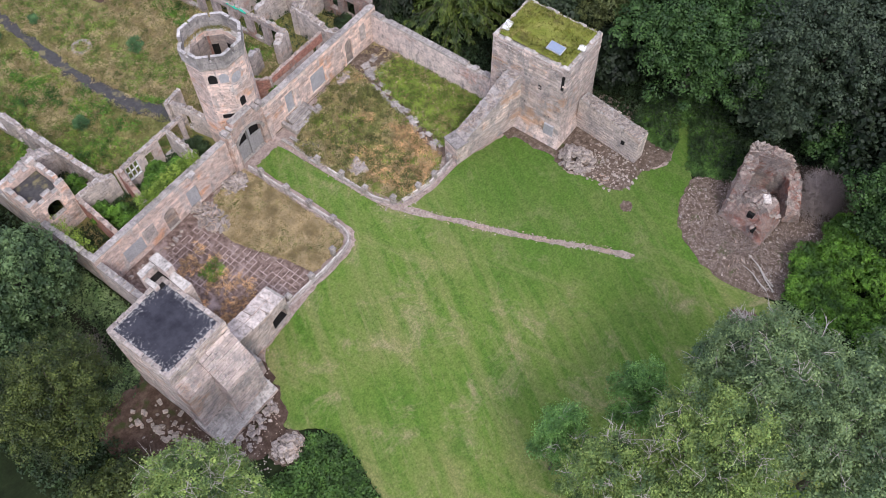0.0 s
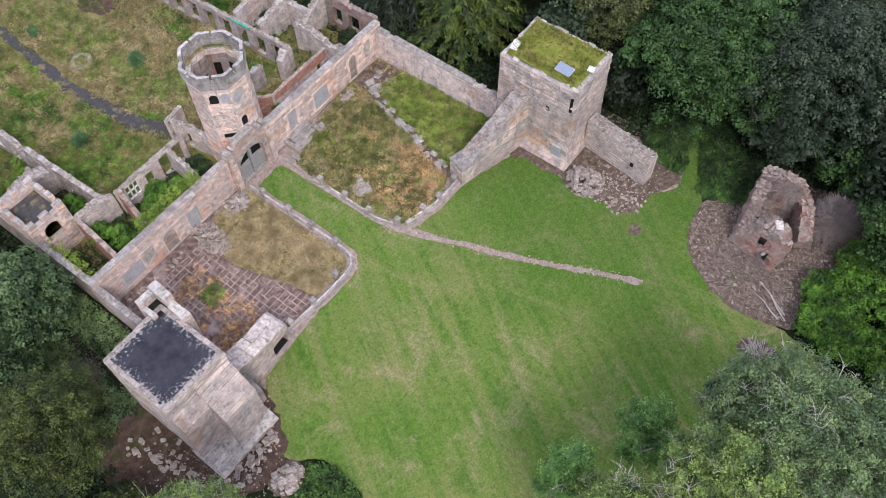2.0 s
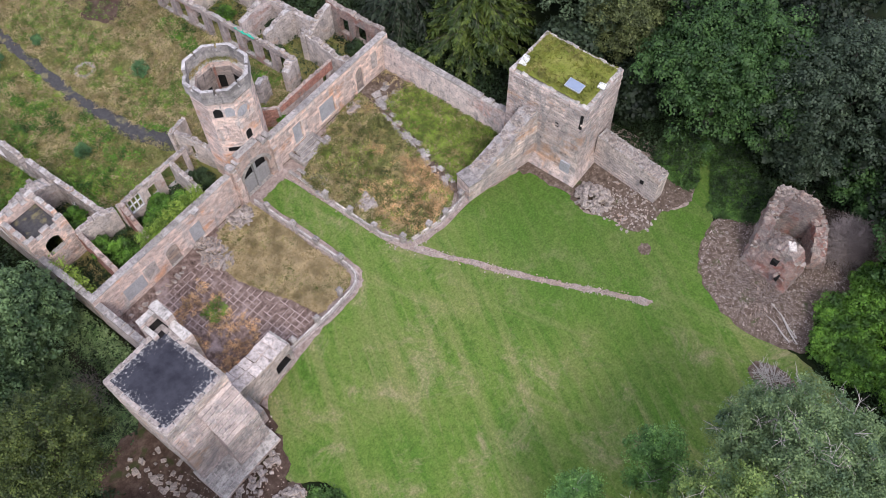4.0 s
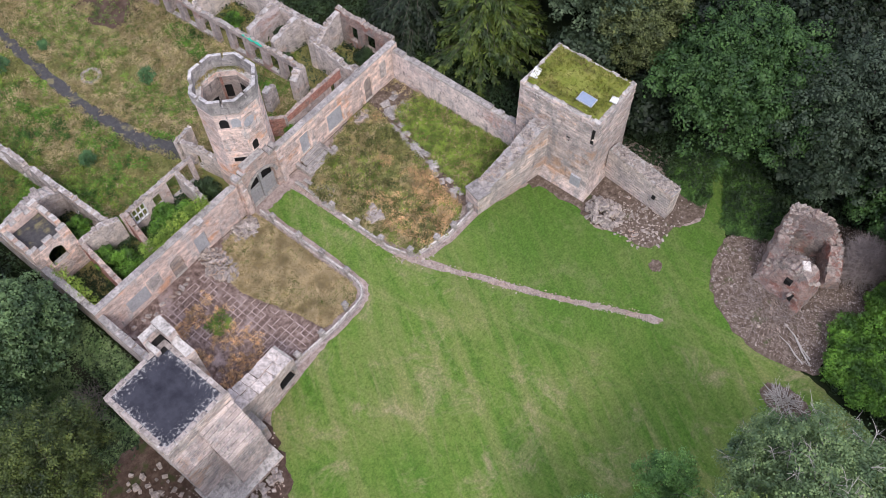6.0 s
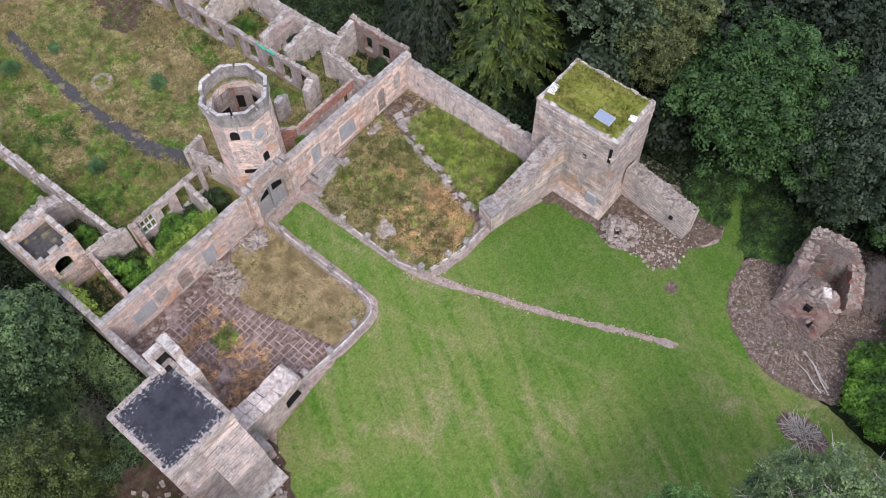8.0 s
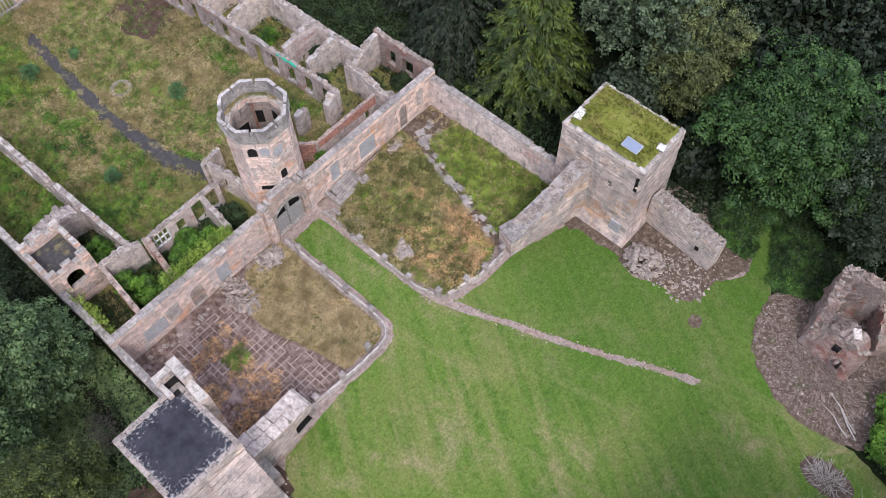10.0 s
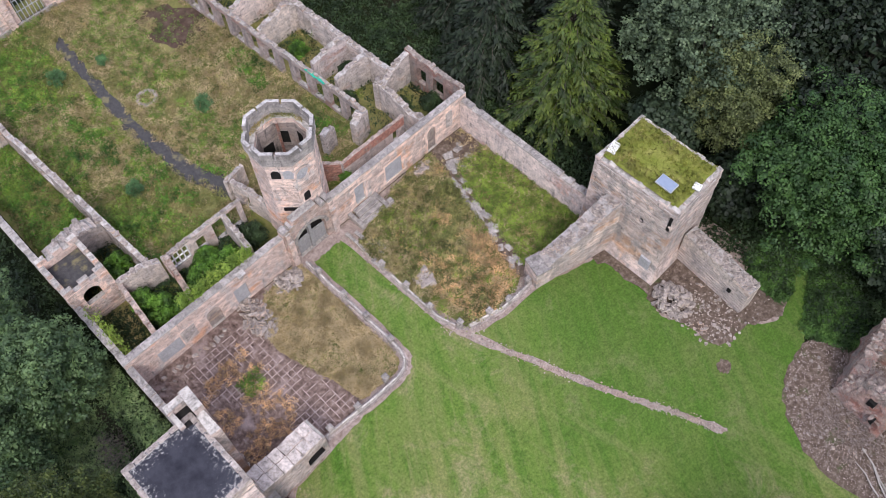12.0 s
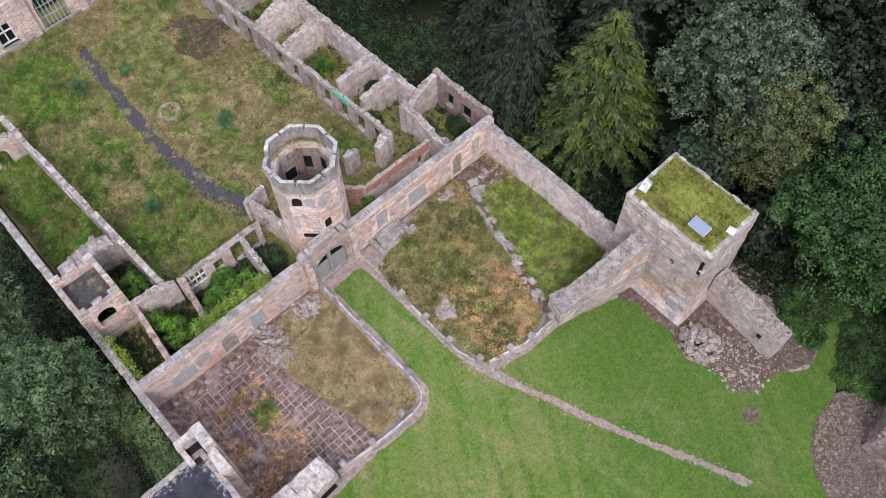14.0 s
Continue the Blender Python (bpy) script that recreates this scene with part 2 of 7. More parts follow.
def felt_mat():
    m = Mat("black_roofing_felt", 0.95, 0.08)
    c = m.ramp(m.noise(0.9, 6, 0.65), [(0.3, (0.020, 0.020, 0.026)), (0.7, (0.048, 0.048, 0.058))])
    x = m.t.nodes.new("ShaderNodeSeparateXYZ")
    m.link(m.tc.outputs["Generated"], x.inputs[0])
    edge = None
    for k in (0, 1):
        d = m.t.nodes.new("ShaderNodeMath")
        d.operation = "PINGPONG"
        d.inputs[1].default_value = 0.5
        m.link(x.outputs[k], d.inputs[0])
        if edge is None:
            edge = d.outputs[0]
        else:
            mn = m.t.nodes.new("ShaderNodeMath")
            mn.operation = "MINIMUM"
            m.link(edge, mn.inputs[0])
            m.link(d.outputs[0], mn.inputs[1])
            edge = mn.outputs[0]
    n = m.noise(4.5, 8, 0.8)
    add = m.t.nodes.new("ShaderNodeMath")
    add.operation = "MULTIPLY_ADD"
    add.inputs[1].default_value = -0.75
    m.link(edge, add.inputs[0])
    m.link(n, add.inputs[2])
    c = m.mix(m.mask(add.outputs[0], 0.45, 0.53), c, m.mix(m.noise(5, 5), (0.40, 0.38, 0.355), (0.20, 0.19, 0.18)))
    c = m.mix(m.mask(m.noise(1.6, 8, 0.8, stretch=(0.35, 1.2, 1, 20)), 0.6, 0.7), c, (0.22, 0.215, 0.21))
    m.bump(m.noise(9, 4), 0.3, 0.03)
    return m.done(c)


FELT = felt_mat()


def leaf_mat(name, a, b, dark, shine=0.3, trans=0.25, clump=0.9):
    m = Mat(name, 0.55, shine)
    island = m.geo.outputs["Random Per Island"]
    c = m.mix(island, a, b)
    c = m.mix(m.mask(m.noise(0.7, 3, 0.55), 0.42, 0.66), c, dark)
    c = m.mix(clump, c, m.ramp(m.noise(1.5, 3, 0.6), [(0.36, (0.5, 0.52, 0.48)), (0.5, (0.95, 0.95, 0.95)), (0.64, (1.5, 1.45, 1.4))]), "MULTIPLY")
    t = m.t.nodes.new("ShaderNodeBsdfTranslucent")
    m.link(c, t.inputs[0])
    s = m.t.nodes.new("ShaderNodeMixShader")
    s.inputs[0].default_value = trans
    m.link(m.b.outputs[0], s.inputs[1])
    m.link(t.outputs[0], s.inputs[2])
    m.link(s.outputs[0], m.t.nodes["Material Output"].inputs[0])
    return m.done(c)


LEAF_DARK = leaf_mat("sycamore_leaves", (0.039, 0.089, 0.021), (0.071, 0.139, 0.034), (0.027, 0.064, 0.017))
# darkened copy of the grey-green leaves, with the wood's shade in the colour
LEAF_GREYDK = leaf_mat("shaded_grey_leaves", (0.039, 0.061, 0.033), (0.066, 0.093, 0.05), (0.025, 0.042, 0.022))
LEAF_ASH = leaf_mat("ash_leaves", (0.126, 0.198, 0.084), (0.222, 0.3, 0.118), (0.072, 0.12, 0.058))
LEAF_ASHY = leaf_mat("yellowish_ash_leaves", (0.129, 0.213, 0.057), (0.283, 0.361, 0.097), (0.071, 0.122, 0.045))
LEAF_DARKASH = leaf_mat("deep_green_leaves", (0.126, 0.27, 0.065), (0.226, 0.388, 0.1), (0.082, 0.18, 0.05))
LEAF_GREY = leaf_mat("grey_green_leaves", (0.080, 0.120, 0.064), (0.136, 0.184, 0.096), (0.040, 0.063, 0.032))
LEAF_CON = leaf_mat("yellow_green_needles", (0.055, 0.092, 0.014), (0.101, 0.132, 0.021), (0.026, 0.048, 0.011))
LEAF_YEW = leaf_mat("dark_yew_needles", (0.05, 0.078, 0.018), (0.115, 0.14, 0.034), (0.022, 0.036, 0.011))
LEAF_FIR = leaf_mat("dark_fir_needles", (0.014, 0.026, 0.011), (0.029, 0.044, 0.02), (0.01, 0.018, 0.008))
LEAF_BUSH = leaf_mat("bright_bramble_leaves", (0.074, 0.18, 0.018), (0.15, 0.284, 0.037), (0.038, 0.091, 0.013))
LEAF_IVY = leaf_mat("ground_ivy_leaves", (0.027, 0.054, 0.019), (0.052, 0.084, 0.03), (0.019, 0.036, 0.014))
LEAF_BIRCH = leaf_mat("birch_leaves", (0.112, 0.143, 0.045), (0.173, 0.195, 0.075), (0.065, 0.081, 0.032))
LEAF_GREEN2 = leaf_mat("dull_green_leaves", (0.072, 0.126, 0.05), (0.126, 0.19, 0.072), (0.032, 0.062, 0.026))
LEAF_SHRUB = leaf_mat("blue_green_leaves", (0.075, 0.165, 0.06), (0.11, 0.21, 0.08), (0.06, 0.13, 0.05))
LEAF_BUSHDK = leaf_mat("nettle_leaves", (0.049, 0.114, 0.024), (0.096, 0.181, 0.038), (0.028, 0.062, 0.013))
GRASS_LIME = leaf_mat("yellow_green_weeds", (0.184, 0.27, 0.04), (0.253, 0.328, 0.063), (0.138, 0.218, 0.034), 0.2)
LEAF_BANK = leaf_mat("bank_nettles", (0.173, 0.265, 0.101), (0.265, 0.346, 0.152), (0.101, 0.173, 0.06))
GRASS_TALL = leaf_mat("tall_weed_leaves", (0.14, 0.119, 0.056), (0.21, 0.224, 0.07), (0.112, 0.126, 0.042), 0.15)
GRASS_ROOF = leaf_mat("roof_grass", (0.16, 0.18, 0.03), (0.22, 0.22, 0.05), (0.26, 0.23, 0.08), 0.15)
GRASS_DRY = leaf_mat("straw_grass", (0.525, 0.41, 0.242), (0.399, 0.315, 0.173), (0.273, 0.215, 0.11), 0.15, clump=0.4)
GRASS_MID = leaf_mat("meadow_grass", (0.25, 0.237, 0.094), (0.156, 0.186, 0.054), (0.338, 0.269, 0.125), 0.15)
GRASS_GREEN = leaf_mat("lush_weeds", (0.143, 0.237, 0.039), (0.209, 0.297, 0.061), (0.099, 0.171, 0.033), 0.2)
RUST = leaf_mat("rusty_dock_weeds", (0.641, 0.37, 0.179), (0.616, 0.444, 0.246), (0.444, 0.271, 0.142), 0.15)


# ---------------------------------------------------------------- mesh helpers
def part(name, bm, mat, parent=None, label="", smooth=False):
    me = bpy.data.meshes.new(name)
    bm.to_mesh(me)
    bm.free()
    return part_mesh(name, me, mat, parent, label, smooth)


def part_mesh(name, me, mat, parent=None, label="", smooth=False):
    if mat and not me.materials:
        me.materials.append(mat)
    if smooth:
        me.polygons.foreach_set("use_smooth", [True] * len(me.polygons))
    ob = new(name, me)
    if parent:
        ob.parent = parent
    if label:
        ob["label"] = label
    return ob


def thing(name, label, category, m=None, group="", kind=""):
    ob = tagged(new(name), label, category, group, kind)
    if m:
        ob.matrix_basis = m
    return ob


def arrays(name, verts, faces):
    me = bpy.data.meshes.new(name)
    me.from_pydata(verts, [], faces)
    me.update()
    return me


def box(bm, x0, x1, y0, y1, z0, z1, jit=0.0, r=random, turn=0.0):
    cx, cy = (x0 + x1) / 2, (y0 + y1) / 2
    v = []
    for z in (z0, z1):
        for x, y in ((x0, y0), (x1, y0), (x1, y1), (x0, y1)):
            if jit:
                x, y, zz = x + r.uniform(-jit, jit), y + r.uniform(-jit, jit), z + r.uniform(-jit, jit)
            else:
                zz = z
            if turn:
                dx, dy = x - cx, y - cy
                x, y = cx + dx * math.cos(turn) - dy * math.sin(turn), cy + dx * math.sin(turn) + dy * math.cos(turn)
            v.append(bm.verts.new((x, y, zz)))
    for q in ((3, 2, 1, 0), (4, 5, 6, 7), (0, 1, 5, 4), (1, 2, 6, 5), (2, 3, 7, 6), (3, 0, 4, 7)):
        bm.faces.new([v[i] for i in q])
    return v


def box_mesh(name, sx, sy, sz, bev=0.03, jit=0.0, seed=0):
    r = random.Random(seed)
    bm = bmesh.new()
    box(bm, -sx / 2, sx / 2, -sy / 2, sy / 2, 0, sz, jit, r)
    if bev:
        bmesh.ops.bevel(bm, geom=list(bm.edges), offset=bev, segments=1, affect="EDGES")
    me = bpy.data.meshes.new(name)
    bm.to_mesh(me)
    bm.free()
    return me


def rock_mesh(name, seed, flat=0.6):
    """An angular broken stone about 1 m across."""
    r = random.Random(seed)
    bm = bmesh.new()
    box(bm, -0.5, 0.5, -0.36, 0.36, -0.3 * flat, 0.55 * flat, 0.13, r)
    bmesh.ops.bevel(bm, geom=list(bm.edges), offset=0.07, segments=1, affect="EDGES")
    me = bpy.data.meshes.new(name)
    bm.to_mesh(me)
    bm.free()
    return me


def wall_bm(length, thick, top, openings=(), z0=-0.3, jag=0.0, seed=1, step=0.35):
    """A wall along local x, its thickness towards local +y, with a ragged top through (s, height) points and openings
    (s0, s1, z0, z1, arch rise) that go right through."""
    r = random.Random(seed)
    bm = bmesh.new()

    def loop(pts):
        vs = [bm.verts.new((x, 0, z)) for x, z in pts]
        return [bm.edges.new((vs[i], vs[(i + 1) % len(vs)])) for i in range(len(vs))]

    prof, s = [], 0.0
    while s < length - 0.01:
        prof.append(s)
        s += step * (r.uniform(0.7, 1.4) if jag else 3)
    prof.append(length)
    xs, hs = [p[0] for p in top], [p[1] for p in top]
    outline = [(0, z0), (length, z0)]
    for s in reversed(prof):
        h = float(np.interp(s, xs, hs)) + (r.uniform(-jag, jag) if jag else 0)
        outline.append((s, h))
    edges = loop(outline)
    for s0, s1, a, b, rise in openings:
        pts = [(s0, a), (s1, a)]
        if rise:
            n = 8
            for i in range(n + 1):
                an = math.pi * i / n
                pts.append(((s0 + s1) / 2 + math.cos(an) * (s1 - s0) / 2, b - rise + math.sin(an) * rise))
        else:
            pts += [(s1, b), (s0, b)]
        edges += loop(pts)
    bmesh.ops.triangle_fill(bm, use_beauty=True, use_dissolve=False, edges=edges)
    ret = bmesh.ops.extrude_face_region(bm, geom=list(bm.faces))
    bmesh.ops.translate(bm, verts=[g for g in ret["geom"] if isinstance(g, bmesh.types.BMVert)], vec=(0, thick, 0))
    bmesh.ops.recalc_face_normals(bm, faces=bm.faces)
    return bm


def along(p0, p1, z=0.0):
    d = Vector((p1[0] - p0[0], p1[1] - p0[1], 0))
    return pose(p0[0], p0[1], z, 0, 0, math.degrees(math.atan2(d.y, d.x))), d.length


def smooth_loop(pts, n=6, jit=0.0, seed=3):
    r = random.Random(seed)
    out, k = [], len(pts)
    for i in range(k):
        a, b, c, d = (Vector((*pts[(i + j) % k], 0)) for j in (-1, 0, 1, 2))
        for j in range(n):
            t = j / n
            p = 0.5 * (2 * b + (c - a) * t + (2 * a - 5 * b + 4 * c - d) * t * t + (3 * b - 3 * c + d - a) * t ** 3)
            out.append((p.x + r.uniform(-jit, jit), p.y + r.uniform(-jit, jit)))
    return out


def sheet(name, pts, z, mat, label, jit=0.08, n=6, smooth=True, lip=0.06, seed=3, category="ground"):
    loop = smooth_loop(pts, n, jit, seed) if smooth else pts
    bm = bmesh.new()
    vs = [bm.verts.new((x, y, z)) for x, y in loop]
    es = [bm.edges.new((vs[i], vs[(i + 1) % len(vs)])) for i in range(len(vs))]
    bmesh.ops.triangle_fill(bm, use_beauty=True, edges=es)
    bmesh.ops.recalc_face_normals(bm, faces=bm.faces)
    if bm.faces[:] and sum(f.normal.z for f in bm.faces) < 0:
        bmesh.ops.reverse_faces(bm, faces=bm.faces)
    ring = [e for e in bm.edges if e.is_boundary]
    ext = bmesh.ops.extrude_edge_only(bm, edges=ring)
    bmesh.ops.translate(bm, verts=[g for g in ext["geom"] if isinstance(g, bmesh.types.BMVert)], vec=(0, 0, -lip - z))
    ob = part(name, bm, mat)
    return tagged(ob, label, category, kind="structure")


def inside(p, poly):
    x, y = p
    c, j = False, len(poly) - 1
    for i in range(len(poly)):
        (xi, yi), (xj, yj) = poly[i], poly[j]
        if (yi > y) != (yj > y) and x < (xj - xi) * (y - yi) / (yj - yi) + xi:
            c = not c
        j = i
    return c


def scatter_in(poly, count, rng):
    xs, ys = [p[0] for p in poly], [p[1] for p in poly]
    out = []
    while len(out) < count:
        p = (rng.uniform(min(xs), max(xs)), rng.uniform(min(ys), max(ys)))
        if inside(p, poly):
            out.append(p)
    return out


def leaf_cloud(name, centres, radii, per, size, seed, flat=0.75, aspect=0.55, droop=0.0, tilt=1.0):
    """Many folded leaf sprays scattered in clumps: a mesh of small two-triangle leaves."""
    g = np.random.default_rng(seed)
    c, rad = np.asarray(centres, float), np.asarray(radii, float)
    n = len(c) * per
    base = np.repeat(c, per, 0)
    rr = np.repeat(rad, per)
    d = g.normal(size=(n, 3))
    d /= np.linalg.norm(d, axis=1)[:, None] + 1e-9
    p = base + d * (rr * g.uniform(0.35, 1.0, n) ** 0.5)[:, None] * np.array([1, 1, flat])
    u = g.normal(size=(n, 3)) * np.array([1, 1, 0.45]) + np.array([0, 0, -droop])
    u /= np.linalg.norm(u, axis=1)[:, None]
    nrm = d * 0.8 + np.array([0, 0, 0.9]) + g.normal(size=(n, 3)) * 0.55 * tilt
    v = np.cross(nrm, u)
    v /= np.linalg.norm(v, axis=1)[:, None] + 1e-9
    s = (size * g.uniform(0.6, 1.35, n))[:, None]
    w = s * aspect * 0.5
    verts = np.empty((n, 4, 3))
    verts[:, 0] = p - u * s * 0.5
    verts[:, 1] = p + v * w
    verts[:, 2] = p + u * s * 0.5
    verts[:, 3] = p - v * w
    return quads(name, verts.reshape(-1, 3))


def puff_cloud(name, centres, radii, per, size, seed, aspect=0.7, loose=0.25):
    """Leaves laid like tiles over the upper sides of many small domes, so that each spray of the crown reads as a puff."""
    g = np.random.default_rng(seed)
    c, rad = np.asarray(centres, float), np.asarray(radii, float)
    n = len(c) * per
    base, rr = np.repeat(c, per, 0), np.repeat(rad, per)
    d = g.normal(size=(n, 3))
    d[:, 2] = np.where(g.random(n) < 0.82, np.abs(d[:, 2]), d[:, 2])
    d /= np.linalg.norm(d, axis=1)[:, None] + 1e-9
    p = base + d * (rr * (1 - loose * 1.2 + loose * 1.9 * g.random(n)))[:, None] * np.array([1, 1, 0.8])
    nrm = d + np.array([0, 0, 0.3]) + g.normal(size=(n, 3)) * (0.18 + loose * 0.8)
    u = np.cross(nrm, g.normal(size=(n, 3)))
    u /= np.linalg.norm(u, axis=1)[:, None] + 1e-9
    v = np.cross(nrm, u)
    v /= np.linalg.norm(v, axis=1)[:, None] + 1e-9
    s = (size * g.uniform(0.6, 1.35, n))[:, None]
    verts = np.empty((n, 4, 3))
    verts[:, 0], verts[:, 1] = p - u * s * 0.5, p + v * s * aspect * 0.5
    verts[:, 2], verts[:, 3] = p + u * s * 0.5, p - v * s * aspect * 0.5
    return quads(name, verts.reshape(-1, 3))


def quads(name, verts):
    n = len(verts) // 4
    me = bpy.data.meshes.new(name)
    me.vertices.add(len(verts))
    me.vertices.foreach_set("co", verts.astype(np.float32).ravel())
    me.loops.add(n * 4)
    me.loops.foreach_set("vertex_index", np.arange(n * 4, dtype=np.int32))
    me.polygons.add(n)
    me.polygons.foreach_set("loop_start", np.arange(0, n * 4, 4, dtype=np.int32))
    me.update(calc_edges=True)
    me.validate()
    return me


def tube(bm, pts, radii, sides=6):
    rings = []
    for i, p in enumerate(pts):
        a = Vector(pts[max(i - 1, 0)])
        b = Vector(pts[min(i + 1, len(pts) - 1)])
        q = (b - a).to_track_quat("Z", "Y")
        rings.append([bm.verts.new(Vector(p) + q @ Vector((radii[i] * math.cos(2 * math.pi * k / sides), radii[i] * math.sin(2 * math.pi * k / sides), 0))) for k in range(sides)])
    for i in range(len(rings) - 1):
        for k in range(sides):
            bm.faces.new((rings[i][k], rings[i][(k + 1) % sides], rings[i + 1][(k + 1) % sides], rings[i + 1][k]))
    bm.faces.new(rings[-1])
    bm.faces.new(rings[0][::-1])


# ---------------------------------------------------------------- ground
def ground_z(x, y):
    """The court and the lawn lie level; the wood outside the west wall lies lower."""
    a = min(max((-0.9 - x) / 3.0, 0), 1) * min(max((y + 9) / 6.0, 0), 1)
    n = noise.noise((x * 0.13, y * 0.13, 0)) * 0.35
    far = min(max((abs(x - 16) - 28) / 12, (abs(y + 6) - 46) / 12, 0), 1)
    return -0.10 - 2.6 * a * a * (3 - 2 * a) + n * max(far, a)


def build_ground():
    xs = [-1500, -500, -200, -100] + [-60 + 2.5 * i for i in range(65)] + [130, 250, 600, 1800]
    ys = [-1500, -500, -200, -110] + [-75 + 2.5 * i for i in range(65)] + [120, 250, 600, 1800]
    verts = [(x, y, ground_z(x, y)) for y in ys for x in xs]
    w = len(xs)
    faces = [(j * w + i, j * w + i + 1, (j + 1) * w + i + 1, (j + 1) * w + i) for j in range(len(ys) - 1) for i in range(w - 1)]
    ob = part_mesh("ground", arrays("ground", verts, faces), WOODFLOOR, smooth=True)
    tagged(ob, "woodland floor with leaf litter and ivy, canopy shade in its colour", "ground", kind="structure")


build_ground()
sheet("bare_ground", [(-0.2, -0.1), (33, -0.1), (33, -12), (39, -18), (39, -29), (33, -30), (20, -26), (6, -20), (0.2, -17.8), (-2, -18.2), (-4, -17.6), (-5, -14), (-5, -9.5), (-0.2, -8)], -0.03, GRAVEL, "bare gravelly soil showing along kerbs and wall feet", smooth=False, lip=0.3)
LAWN_POLY = [(14.85, -1.5), (15.2, -1.15), (16.3, -1.1), (17.3, -1.15), (17.6, -1.5), (17.7, -6), (18.0, -11.5), (18.9, -13.7), (21.5, -14.7), (25.3, -14.9), (28, -15.7), (30.9, -16.75), (31.0, -18.5), (30.85, -20.6), (30.1, -21.8),
             (29.7, -23.0), (30.4, -24.8), (30.45, -27.0), (31.4, -27.35), (33.2, -27.6), (34.8, -28.9), (36.2, -29.1), (38.5, -28.2), (41.2, -27.0), (42.6, -26.7), (41.8, -27.9), (38.8, -29.5), (36.0, -31.1), (34.6, -31.7),
             (32.3, -32.2), (30.6, -33.0), (29.6, -34.6), (28.9, -37.0), (28.45, -39.9), (28.4, -42), (27.8, -44.5), (26.7, -47.9), (22, -52), (8, -52), (-3, -44), (-5, -34), (-1.6, -28.6), (-0.8, -27.1), (-0.25, -25.5), (0.4, -24.0), (0.7, -22.4),
             (0.6, -21.2), (0.3, -20.4), (-0.9, -18.6), (-0.6, -17.8), (0.9, -15.9), (2.4, -13.6), (5.9, -13.1), (9.2, -12.9), (12.9, -13.0), (14.4, -12.3), (14.8, -11), (14.9, -6)]
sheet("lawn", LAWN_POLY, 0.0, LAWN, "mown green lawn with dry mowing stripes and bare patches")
COURT_POLY = [(0.2, 0.8), (13, 0.8), (22, 0.8), (32, 0.8), (32, 8), (30.5, 30), (30, 40), (10, 40), (0.3, 40), (0.2, 20)]
sheet("courtyard_ground", COURT_POLY, 0.0, MEADOW, "overgrown courtyard of mixed dry and green meadow grass", smooth=False)
DEAD_POLY = [(13.9, -0.6), (13.9, -6), (13.9, -11.0), (13.2, -12.0), (11.2, -12.0), (9.9, -11.8), (9.5, -9.6), (8.7, -6.8), (8.2, -4.2), (9.0, -1.8), (10.5, -0.6)]
sheet("dry_grass_bed", DEAD_POLY, 0.03, DRY, "straw-coloured dry grass bed inside a low stone kerb")
PAVED_POLY = [(0, 0), (10.8, 0), (9.0, -1.9), (8.2, -4.2), (8.7, -6.8), (9.5, -9.6), (9.9, -12.1), (6, -12.2), (5.6, -11.2), (0.5, -11.2), (0, -7)]
sheet("old_floor", PAVED_POLY, 0.01, FLOORST, "dark brown ruined room floor with grid of old joints", smooth=False)
WEED_POLY = [(18.3, -2.5), (24, -0.6), (28.3, -0.3), (27.2, -5.4), (26.1, -9.1), (24.8, -13.2), (21.4, -14.0), (19.2, -13.3), (18.6, -12.2), (18.3, -8)]
sheet("weed_bed", WEED_POLY, 0.03, MEADOW, "weedy garden bed of brown and green plants", jit=0.15)
EAST_POLY = [(28.2, -0.2), (31.9, -0.2), (32.0, -13.2), (25.5, -13.6), (26.4, -9.1), (27.4, -5.4)]
sheet("green_bed", EAST_POLY, 0.02, MEADOW, "lush green weed strip below the east wall", smooth=False)
sheet("bare_patch", [(27, -0.3), (31.6, -0.3), (31.5, -3.2), (29.5, -4.0), (27.6, -3.0)], 0.045, EARTH, "bare trodden earth in the wall corner", seed=8)
sheet("tower_earth", [(29.9, -15.9), (30.3, -18), (30.3, -21), (29.9, -22.8), (30.5, -24.8), (30.5, -27.2), (33.4, -28.0), (36.0, -29.2), (36.9, -28.0), (36.6, -25), (37.2, -20), (32, -16)], 0.03, EARTH,
      "bare stony earth round the square tower", jit=0.2, seed=5)
RUIN_POLY = [(35 + (x - 35) * 1.03, -38 + (y + 38) * 1.03) for x, y in ((31.1, -32.7), (33.4, -31.9), (35.5, -31.9), (37.0, -33.8), (40, -35.5), (42, -39), (42, -43.5), (36.3, -43.2), (33.1, -42), (30.8, -41.9), (28.9, -42), (28.2, -37.3), (29.6, -34.1))]
sheet("ruin_earth", RUIN_POLY, 0.03, EARTH, "bare earth bed strewn with stones round a brick ruin", jit=0.15, seed=6)
TRENCH = [(18.5, -13.4), (20.1, -17.6), (21.6, -21.6), (23.2, -25.5), (24.6, -28.4), (25.6, -31.1)]
sheet("trench_strip", [(x - 0.28, y + 0.1) for x, y in TRENCH] + [(25.7, -31.3)] + [(x + 0.30, y - 0.1) for x, y in TRENCH[::-1]], 0.02, GRAVEL, "narrow strip of pinkish gravel across the lawn", jit=0.09, n=8, seed=7)
